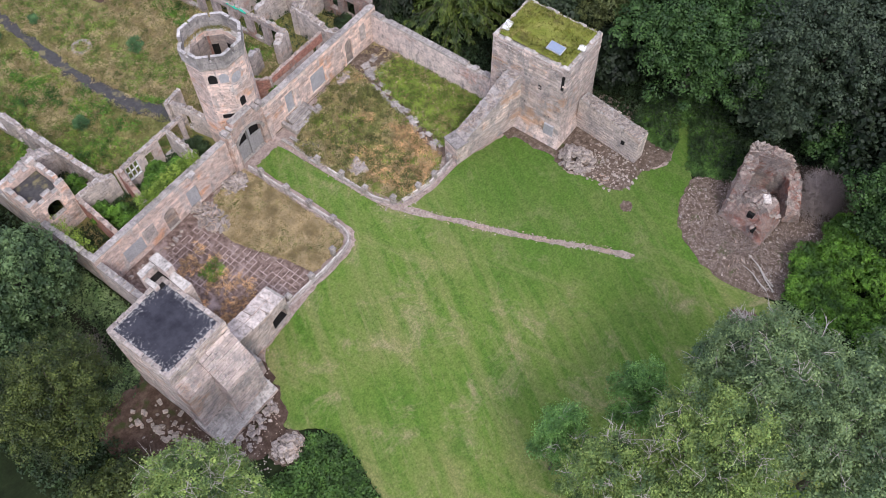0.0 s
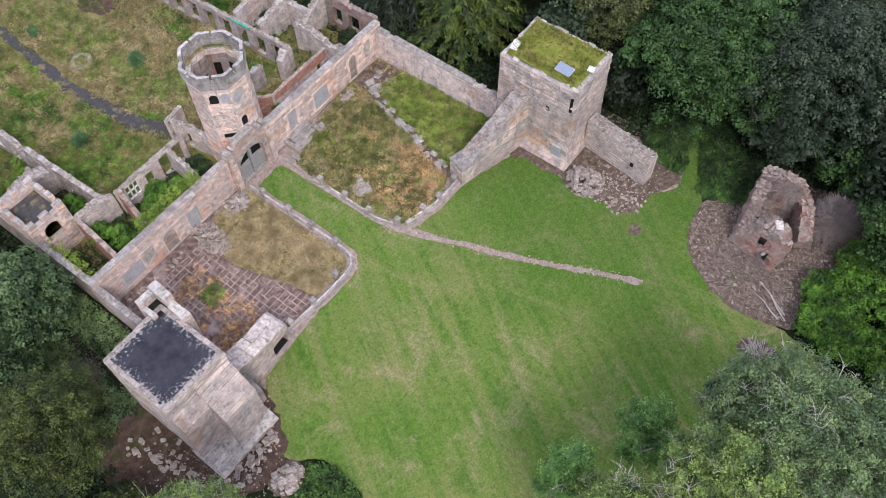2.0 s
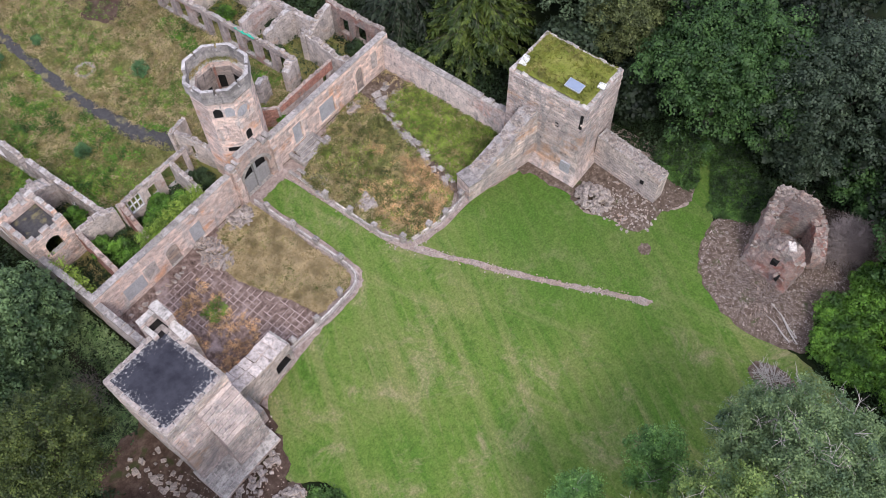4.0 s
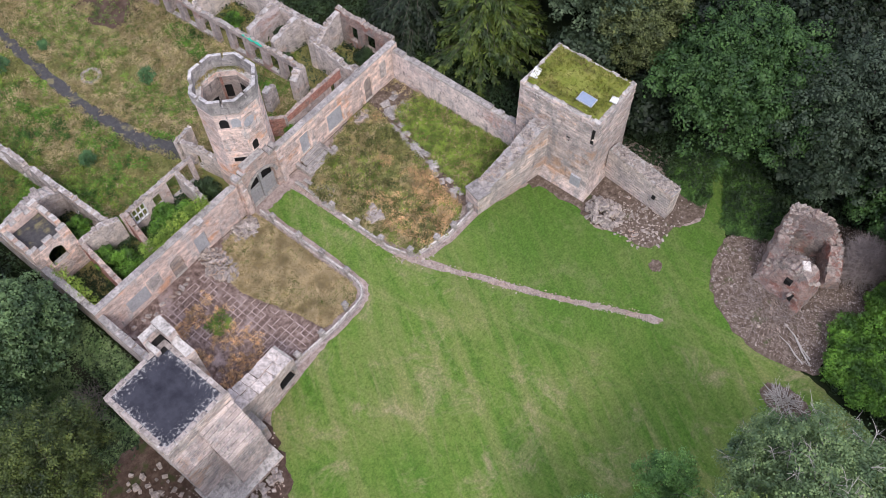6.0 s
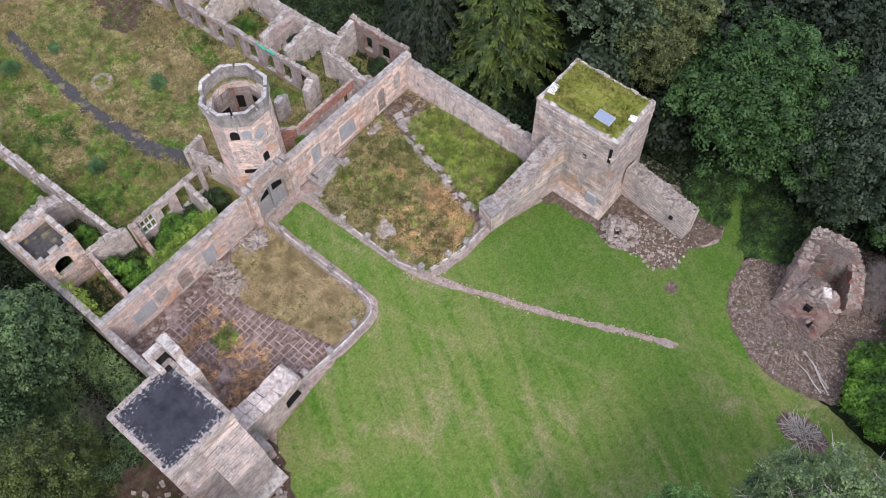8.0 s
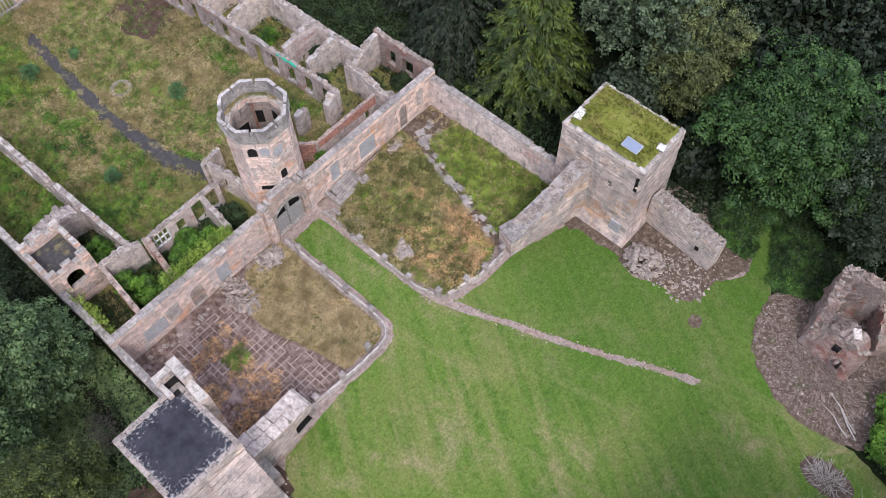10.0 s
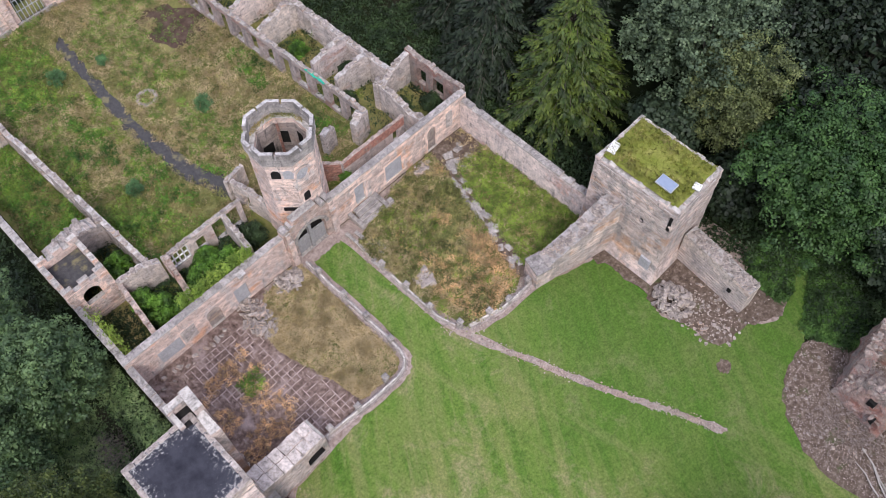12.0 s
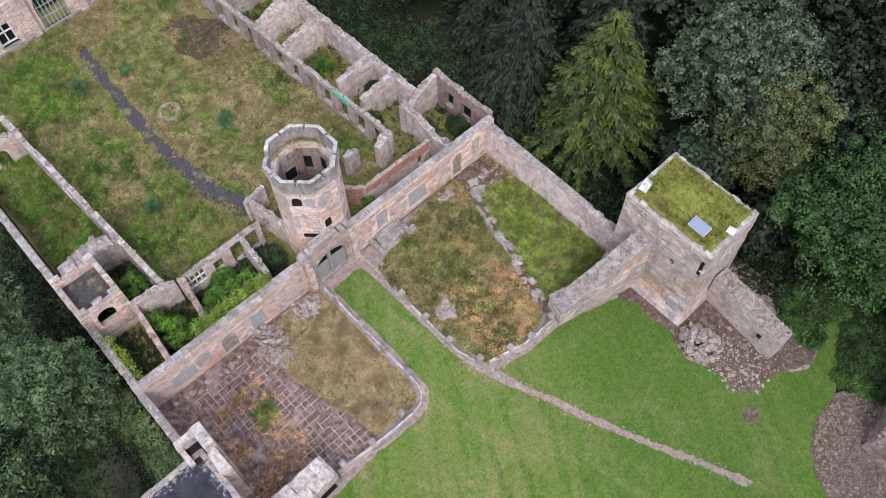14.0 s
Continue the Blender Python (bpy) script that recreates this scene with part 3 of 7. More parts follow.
sheet("gravel_edge", [(17.7, -0.9), (18.5, -0.9), (18.4, -8), (18.9, -12.6), (20.2, -13.6), (25.0, -14.3), (25.2, -14.9), (20.0, -14.4), (18.4, -13.7), (17.9, -12), (17.75, -6)], 0.035, GRAVEL, "pinkish gravel verge along the kerb", smooth=False)
sheet("tower_rubble_ground", [(-9, -8), (-5, -7.5), (-1, -7), (1.5, -12), (1.8, -14), (0.8, -16.5), (-0.3, -18.2), (-2.5, -19), (-6, -17), (-9.5, -14)], 0.045, DARKEARTH, "dark earth and debris round the flat-roofed tower", jit=0.25, seed=10)
for cx, cy, rx, ry, nm, lb in ((-1.9, -19.6, 1.35, 1.3, "heap_earth", "trodden stony earth round the stone heap"), (25.6, -41.5, 1.1, 1.9, "brush_patch", "oval bare patch with twigs in the lawn"), (29.6, -28.5, 0.55, 0.5, "stump_patch", "small bare round patch in the lawn")):
    sheet(nm, [(cx + rx * math.cos(a * 0.7854), cy + ry * math.sin(a * 0.7854)) for a in range(8)], 0.03, EARTH, lb, seed=11)
SLAB_LINE = [(29.1, -1.4), (28.3, -2.7), (27.4, -5.4), (26.4, -9.1), (25.3, -12.9)]
sheet("slab_bed", [(x - 0.5, y) for x, y in SLAB_LINE] + [(x + 0.5, y) for x, y in SLAB_LINE[::-1]], 0.05, EARTH, "stony earth bed under the broken slab path", jit=0.15, seed=15)
PATH_PTS = [(15.0, 8.5), (13.5, 12.2), (12.7, 18.4), (12.9, 22.2), (13.2, 27.5), (13.5, 31.0), (13.8, 33.0)]
sheet("tarmac_path", [(x - 0.9 + y * 0.014, y - 0.3) for x, y in PATH_PTS] + [(x + 0.9 - y * 0.014, y + 0.3) for x, y in PATH_PTS[::-1]], 0.02, TARMAC, "worn dark tarmac path crossing the courtyard", jit=0.22, seed=12)
sheet("burnt_patch", [(19.4, 30.4), (22.8, 30.2), (25.0, 26), (22.8, 23.8), (20.6, 25.0)], 0.02, DARKEARTH, "dark scorched patch in the courtyard grass", jit=0.3, seed=13)


# ---------------------------------------------------------------- walls
def wall(name, p0, p1, thick, top, mat, label, openings=(), jag=0.0, seed=1, z0=-0.3, step=0.35, category="wall"):
    m, length = along(p0, p1)
    ob = part(name, wall_bm(length, thick, top, openings, z0, jag, seed, step), mat)
    ob.matrix_basis = m
    return tagged(ob, label, category, kind="structure"), length


def copings(owner, length, thick, top, size=0.8, high=0.12, over=0.03, mat=None, seed=4, gap=0.012, skip=0.0, start=0.0):
    """Single coping stones laid along the top of a wall, as parts of it."""
    r = random.Random(seed)
    kinds = [box_mesh("coping", size - gap, thick + 2 * over, high, 0.025, 0.012, seed + k) for k in range(3)]
    for me in kinds:
        me.materials.append(mat or COPING)
    xs, hs = [p[0] for p in top], [p[1] for p in top]
    for i in range(int((length - start) / size)):
        if r.random() < skip:
            continue
        s = start + (i + 0.5) * size
        ob = part_mesh("coping", r.choice(kinds), None, owner)
        ob.matrix_basis = pose(s, thick / 2, float(np.interp(s, xs, hs)) - 0.015, r.uniform(-1.5, 1.5), r.uniform(-1.5, 1.5), r.uniform(-1.5, 1.5))


def facing(owner, x0, x1, z0, z1, at, mat, w=0.6, h=0.31, proud=0.02, seed=1, holes=(), singles=0, name="ashlar", keep=0.93, m=Matrix()):
    """Ashlar blocks proud of a wall face in the plane y = at (facing -y) of the frame m of the owner; the joints stay recessed."""
    r = random.Random(seed)
    verts, faces, made = [], [], 0
    kinds = []
    rows = int((z1 - z0) / h)
    for j in range(rows):
        z = z0 + j * h
        x = x0 - r.uniform(0, w * 0.8)
        while x < x1:
            bw = w * r.uniform(0.55, 1.35)
            a, b = max(x, x0), min(x + bw, x1)
            x += bw
            if b - a < 0.1 or r.random() > keep:
                continue
            if any(a < q[1] and b > q[0] and z < q[3] and z + h > q[2] for q in holes):
                continue
            e, d = 0.011, proud * r.uniform(0.35, 1.5)
            if made < singles:
                made += 1
                ob = part_mesh("ashlar_block", block_mesh(mat), None, owner)
                ob.matrix_basis = m @ pose(a + e, at, z + e, r.uniform(-0.5, 0.5), 0, r.uniform(-0.6, 0.6)) @ Matrix.Diagonal((b - a - 2 * e, d, h - 2 * e, 1))
                continue
            a, b, c, t = a + e, b - e, z + e, z + h - e
            f = 0.015
            vs = [(a, at + 0.02, c), (b, at + 0.02, c), (b, at + 0.02, t), (a, at + 0.02, t),
                  (a + f, at - d, c + f), (b - f, at - d + r.uniform(-0.006, 0.006), c + f), (b - f, at - d, t - f), (a + f, at - d, t - f)]
            k = len(verts)
            verts += [tuple(m @ Vector(v)) for v in vs]
            faces += [(k + 4, k + 5, k + 6, k + 7), (k, k + 1, k + 5, k + 4), (k + 1, k + 2, k + 6, k + 5), (k + 2, k + 3, k + 7, k + 6), (k + 3, k, k + 4, k + 7)]
    if not verts:
        return None
    ob = part_mesh(name + "_facing", arrays(name, verts, faces), mat, owner)
    ob["kind"] = "stuff"
    return ob


BLOCKS = {}


def block_mesh(mat):
    """One ashlar block of unit size, proud towards -y, with chamfered edges; all blocks of a stone share it."""
    if mat.name not in BLOCKS:
        me = arrays("ashlar_block", [(0, 0.6, 0), (1, 0.6, 0), (1, 0.6, 1), (0, 0.6, 1), (0.03, -1, 0.06), (0.97, -0.85, 0.06), (0.97, -1, 0.94), (0.03, -0.9, 0.94)],
                    [(4, 5, 6, 7), (0, 1, 5, 4), (1, 2, 6, 5), (2, 3, 7, 6), (3, 0, 4, 7)])
        me.materials.append(mat)
        BLOCKS[mat.name] = me
    return BLOCKS[mat.name]


# the long pink wall between the court and the gardens, in two halves with the gate between them
TOP_W = [(0, 3.75), (13.9, 3.75)]
wall_main_west, L = wall("wall_main_west", (-0.45, 0.0), (13.5, 0.0), 0.55, TOP_W, PINK, "long pink sandstone garden wall with orange stains and blocked openings",
                         openings=[(6.4, 7.6, 0.0, 2.35, 0.55), (8.95, 10.1, 0.25, 2.35, 0)])
copings(wall_main_west, L, 0.55, TOP_W, 0.85, mat=COPING, seed=21)
wall_main_east, L = wall("wall_main_east", (18.0, 0.0), (32.75, 0.0), 0.55, [(0, 3.9), (1.2, 3.85), (15, 3.75)], PINK, "long pink sandstone garden wall with orange stains and blocked openings",
                         openings=[(2.4, 3.4, 0.75, 2.95, 0), (5.6, 7.4, 0.5, 2.5, 0), (10.3, 11.3, 0.0, 2.75, 0.5)])
copings(wall_main_east, L, 0.55, [(0, 3.9), (1.2, 3.85), (15, 3.75)], 0.85, seed=22)


def infill(name, owner, s0, s1, z0, z1, depth, mat, label, rise=0.0):
    pts = [(0, z1), (s1 - s0, z1)] if not rise else [((s1 - s0) * (0.5 - 0.5 * math.cos(math.pi * i / 10)), z1 - rise + rise * math.sin(math.pi * i / 10)) for i in range(11)]
    bm = wall_bm(s1 - s0, 0.12, pts, (), z0, 0, 1, 0.04)
    ob = part(name, bm, mat, owner, label)
    ob.matrix_basis = pose(s0, depth, 0)
    return ob


infill("blocked_arch", wall_main_west, 6.4, 7.6, 0.0, 2.35, 0.2, BLOCKING, "arched doorway blocked with grey stone", 0.55)
infill("blocked_window", wall_main_west, 8.95, 10.1, 0.25, 2.35, 0.12, BOARD, "window blocked with pale grey render")
infill("blocked_door", wall_main_east, 2.4, 3.4, 0.75, 2.95, 0.16, BOARD, "tall doorway closed with a grey board")
infill("blocked_window", wall_main_east, 5.6, 7.4, 0.5, 2.5, 0.10, BOARD, "wide window blocked with whitish render")
infill("blocked_arch", wall_main_east, 10.3, 11.3, 0.0, 2.75, 0.18, BLOCKING, "arched doorway blocked with grey stone", 0.5)
for s0, s1, z0, z1, mt in ((2.2, 4.1, 0.75, 2.2, BOARD), (4.2, 5.4, 0.95, 2.5, GREYST)):
    bm = bmesh.new()
    box(bm, s0, s1, -0.045, 0.02, z0, z1, 0.03)
    part("render_patch", bm, mt, wall_main_west, "grey patch of old cement render")
bm = bmesh.new()
box(bm, 12.4, 13.1, -0.04, 0.02, 1.2, 3.0, 0.04)
part("render_patch", bm, GREYST, wall_main_east, "grey patch of old render")
facing(wall_main_west, 0.05, 13.9, 0.0, 3.7, 0.0, PINK, 0.75, 0.34, 0.012, 31, singles=260, holes=[(6.3, 7.7, -1, 2.45), (8.85, 10.2, 0.1, 2.45), (2.1, 5.5, 0.6, 2.6)])
facing(wall_main_east, 0.05, 14.7, 0.0, 3.7, 0.0, PINK, 0.75, 0.34, 0.012, 32, singles=260, holes=[(2.3, 3.5, 0.6, 3.05), (5.5, 7.5, 0.4, 2.6), (10.2, 11.4, -1, 2.85), (12.3, 13.2, 1.1, 3.1)])
# corbel stub on the coping
stub = thing("corbel_stub", "small broken stone corbel on the wall top", "stone", pose(9.5, 0.1, 3.2))
bm = bmesh.new()
box(bm, -0.18, 0.18, -0.3, 0.3, 0, 0.55, 0.06)
box(bm, -0.3, 0.3, -0.4, 0.05, 0.5, 0.7, 0.06)
part("corbel", bm, GREYST, stub)

# the gate bay between the halves
gate = thing("gatehouse_bay", "pink stone gateway bay with a wide arch and timber doors", "gateway")
bm = wall_bm(4.5, 0.65, [(0, 4.3), (0.9, 4.3), (1.0, 5.0), (3.4, 5.0), (3.5, 4.3), (4.5, 4.3)], [(0.95, 3.75, -0.05, 3.4, 1.3)], -0.3, 0, 3, 0.05)
g = part("wall", bm, PINK, gate)
g.matrix_basis = pose(13.5, -0.12, 0)
for i in range(7):
    x = 14.55 + i * 0.385
    bm = bmesh.new()
    box(bm, x, x + 0.365, 0.18, 0.25, 0.02, 1.75 + 0.12 * math.sin(math.pi * (i + 0.5) / 7), 0.006)
    part("plank", bm, TIMBER, gate)
bm = bmesh.new()
box(bm, 15.72, 15.98, -0.02, 0.3, 0, 3.3, 0.01)
part("post", bm, TIMBER, gate, "pale timber post in the middle of the gate")
bm = bmesh.new()
box(bm, 14.5, 17.2, 0.12, 0.18, 1.5, 1.65, 0.005)
part("rail", bm, TIMBER, gate)
# dark sheet behind the doors paints the shade of the passage
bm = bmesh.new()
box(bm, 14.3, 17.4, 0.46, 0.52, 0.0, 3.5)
part("dark_passage", bm, VOID_SHADE, gate, "dark sheet standing for the shaded gate passage behind the doors")
n = 14
for i in range(n):
    a0 = math.pi * (i + 0.5) / n
    bm = bmesh.new()
    box(bm, -0.16, 0.16, -0.1, 0.12, -0.14, 0.14, 0.012)
    v = part("voussoir", bm, COPING, gate)
    v.matrix_basis = pose(15.85 + 1.55 * math.cos(a0), -0.12, 2.1 + 1.42 * math.sin(a0), 0, -math.degrees(a0) + 90, 0)
for x in (13.62, 17.7):
    bm = bmesh.new()
    box(bm, x, x + 0.5, -0.42, 0.0, -0.2, 3.2, 0.02)
    box(bm, x + 0.05, x + 0.45, -0.3, 0.0, 3.2, 4.2, 0.03)
    part("buttress", bm, PINK, gate)
for i, x in enumerate((13.55, 14.2, 17.05, 17.6)):
    bm = bmesh.new()
    box(bm, x, x + 0.45, -0.2, 0.5, 4.28, 4.6, 0.03)
    part("merlon", bm, COPING, gate)

# east wall of the upper garden
wall_east, L = wall("wall_east", (32.1, -13.4), (32.1, -0.02), 0.5, [(0, 3.1), (13.4, 3.25)], PLASTER, "plain grey-pink rendered garden wall with crenellated coping")
wall_east.matrix_basis = pose(32.55, -13.4, 0, 0, 0, 90)
copings(wall_east, L, 0.5, [(0, 3.1), (13.4, 3.25)], 0.55, 0.2, 0.05, seed=23, skip=0.12)
# western cross wall down to the flat-roofed tower
wall_cross, L = wall("wall_cross", (0, -8.2), (0, -0.02), 0.45, [(0, 2.9), (8.2, 3.3)], PLASTER, "plain rendered garden wall with flat grey coping")
wall_cross.matrix_basis = pose(0.0, -8.2, 0, 0, 0, 90)
copings(wall_cross, L, 0.45, [(0, 2.9), (8.2, 3.3)], 0.9, 0.12, 0.05, seed=24)
# outer west wall of the court
TOP_WW = [(0, 3.4), (4, 3.1), (8, 2.9), (12, 3.3), (20, 2.8), (34, 2.9)]
wall_west, L = wall("wall_west", (0.1, 0.56), (0.1, 36), 0.5, TOP_WW, GREYST, "ruined grey stone outer wall with mossy top", jag=0.16, seed=8, z0=-3.2)
copings(wall_west, L, 0.5, TOP_WW, 0.7, 0.14, 0.03, seed=25, skip=0.3)

# ruined court walls: from, to, thickness, heights, material, openings, label
RUINS = [
    ((2.9, 6.6), (2.3, 0.56), 0.4, [(0, 2.6), (6, 3.0)], BRICK, [], "low broken brick wall overgrown with moss"),
    ((6.3, 6.0), (3.0, 6.7), 0.5, [(0, 2.8), (1.6, 3.3), (3.4, 2.7)], GREYST, [], "ruined rubble stone cross wall"),
    ((13.6, 5.8), (6.4, 5.8), 0.35, [(0, 3.0), (7.2, 2.9)], PLASTER, [(0.35, 1.5, 0.4, 2.7, 0), (1.75, 2.8, 0.4, 2.7, 0), (3.6, 4.4, 0.9, 2.3, 0), (5.1, 6.85, 1.0, 2.7, 0)], "ruined pale wall with window openings facing the court"),
    ((11.7, 5.4), (11.4, 1.9), 0.4, [(0, 3.0), (3.5, 2.6)], GREYST, [(2.2, 3.1, -0.3, 1.7, 0)], "ruined stone cross wall"),
    ((6.5, 5.5), (5.9, 1.8), 0.45, [(0, 3.1), (1.2, 2.8), (2.2, 1.8), (3.7, 0.9)], BRICK, [], "broken red brick and plaster stub wall with ivy"),
    ((4.25, 28.0), (5.25, 6.0), 0.45, [(0, 3.0), (2.4, 3.1), (3.2, 2.2), (4.2, 2.3), (4.8, 2.9), (7.0, 3.1), (7.3, 2.9), (9.7, 2.7), (10.2, 3.1), (12.2, 3.0), (12.4, 1.5), (12.8, 1.6), (13.0, 3.1), (15.2, 3.0), (16.2, 3.0), (22, 2.8)], GREYST,
     [(0.6, 1.9, -0.3, 2.4, 0.5), (5.3, 6.4, 0.4, 2.2, 0), (7.5, 9.5, 0.7, 2.45, 0), (10.6, 11.6, 0.3, 2.2, 0), (13.4, 14.4, 0.0, 2.1, 0), (17.2, 18.1, 0.4, 2.2, 0), (19.4, 20.3, 0.4, 2.2, 0)], "long ruined court wall broken into stretches"),
    ((4.4, 26.2), (0.6, 26.5), 0.5, [(0, 2.9), (1.6, 3.5), (3.8, 2.7)], GREYST, [(1.2, 2.2, -0.3, 2.1, 0.4)], "ruined grey cross wall of the west range"),
    ((5.2, 12.6), (0.6, 13.0), 1.1, [(0, 2.5), (1.4, 3.2), (3.0, 3.0), (4.6, 2.3)], GREYST, [], "thick ruined cross wall with loose rubble top"),
    ((14.2, 7.6), (14.9, 3.6), 0.4, [(0, 2.7), (1.5, 3.0), (4.1, 2.4)], GREYST, [(1.0, 1.8, 0.3, 2.0, 0)], "ruined stone wall beside the octagonal tower"),
    ((14.0, 7.7), (16.0, 8.2), 0.35, [(0, 2.7), (2.0, 2.5)], GREYST, [], "short ruined stone wall by the path"),
    ((26.4, 5.0), (25.1, 30), 0.38, [(0, 3.0), (25, 2.9)], PLASTER, [(0.9 + 2.05 * i, 2.15 + 2.05 * i, 0.4 if i % 4 else -0.3, 2.45, 0) for i in range(11)], "pale ruined range wall with a row of window openings"),
    ((30.8, 7.0), (30.2, 30), 0.5, [(0, 3.0), (3, 2.9), (8, 3.0), (23, 2.9)], GREYST, [(4.6, 5.0, 0.5, 2.3, 0), (5.8, 6.2, 0.5, 2.3, 0), (9.5, 10.2, 0.5, 2.2, 0)], "ruined grey outer wall of the east range with mossy top"),
    ((33.2, 0.57), (33.0, 7.0), 0.45, [(0, 3.7), (5.5, 3.6), (6.4, 3.9)], PALEBRICK, [(2.0, 3.2, 0.8, 2.6, 0), (4.0, 5.0, 0.8, 2.6, 0)], "brick-lined outer wall of a roofless corner room"),
    ((33.0, 6.9), (30.5, 7.0), 0.5, [(0, 3.9), (1.2, 3.3), (2.5, 3.0)], GREYST, [], "broken rubble end wall of the corner room"),
    ((28.7, 6.6), (28.4, 0.8), 0.5, [(0, 3.3), (2, 3.1), (4.5, 2.7), (5.8, 3.4)], GREYST, [], "ruined rubble partition with red plaster"),
    ((30.6, 6.9), (28.5, 6.6), 0.5, [(0, 2.9), (1.2, 2.2), (2.1, 3.2)], GREYST, [], "broken rubble partition wall"),
    ((28.0, 2.7), (21.5, 2.9), 0.32, [(0, 2.9), (6.5, 2.6)], PLASTER, [(0.7, 1.3, 0.6, 2.0, 0)], "red brick and plaster lean-to wall with ragged crest behind the garden wall"),
    ((20.0, 4.2), (22.0, 2.6), 0.32, [(0, 2.4), (2.5, 2.0)], BRICK, [], "low red brick wall with weeds"),
    ((22.3, 5.6), (23.6, 5.9), 0.55, [(0, 2.5), (0.6, 2.9), (1.3, 2.1)], GREYST, [], "isolated stump of rubble stone wall"),
    ((26.2, 5.6), (24.6, 5.2), 0.7, [(0, 2.9), (0.8, 3.2), (1.6, 2.6)], GREYST, [], "thick broken stump of rubble wall"),
    ((31.0, 9.4), (27.1, 10.0), 0.5, [(0, 2.7), (1.2, 3.4), (3.9, 2.4)], GREYST, [], "rubble cross wall of the east range"),
    ((30.9, 12.2), (26.8, 12.7), 0.5, [(0, 2.7), (1.4, 3.5), (4.1, 2.4)], PLASTER, [], "plastered gable cross wall of the east range"),
    ((30.4, 18.8), (26.0, 18.9), 0.5, [(0, 2.7), (1.4, 3.5), (4.3, 2.6)], GREYST, [], "rubble cross wall of the east range"),
    ((30.4, 22.4), (25.6, 22.5), 0.5, [(0, 2.7), (2.2, 3.6), (4.6, 2.6)], PLASTER, [], "plastered cross wall of the east range"),
    ((30.3, 27), (25.4, 27), 0.5, [(0, 2.7), (2.2, 3.4), (4.6, 2.6)], GREYST, [], "rubble cross wall of the east range"),
]
RUIN_OBS = []
for k, (a, b, th, tp, mt, op, lb) in enumerate(RUINS):
    ob, L = wall("wall_ruin_%d" % (k + 1), a, b, th, tp, mt, lb, op, jag=0.13, seed=40 + k)
    RUIN_OBS.append((ob, L, th, tp))


# a bleached timber window frame still stands in the widest opening of the court wall
win = thing("window_frame", "bleached white timber window frame in a ruined wall", "window frame", pose(6.75, 5.52, 1.0))
for x0, x1, z0, z1 in [(0.0, 1.74, 0.0, 0.1), (0.0, 1.74, 1.58, 1.68), (0.0, 1.74, 0.85, 0.93)] + [(0.41 * i, 0.41 * i + 0.09, 0.1, 1.58) for i in range(5)]:
    bm = bmesh.new()
    box(bm, x0, x1, 0.0 if z1 - z0 > 1 else 0.005, 0.1, z0, z1, 0.004)
    part("bar" if z1 - z0 < 1 else "mullion", bm, WHITE, win)


# the lean-to has a red brick head above its grey render
lean, L, th, tp = next(q for q in RUIN_OBS if "lean-to" in q[0]["label"])
head = part("brick_head", wall_bm(L - 0.1, 0.30, [(a, b + 0.06) for a, b in tp[:-1]] + [(L - 0.1, tp[-1][1] + 0.06)], (), 1.95, 0.05, 5, 0.24), BRICK, lean, "red brick head of the lean-to wall")
head.matrix_basis = pose(0.05, 0.05, 0)


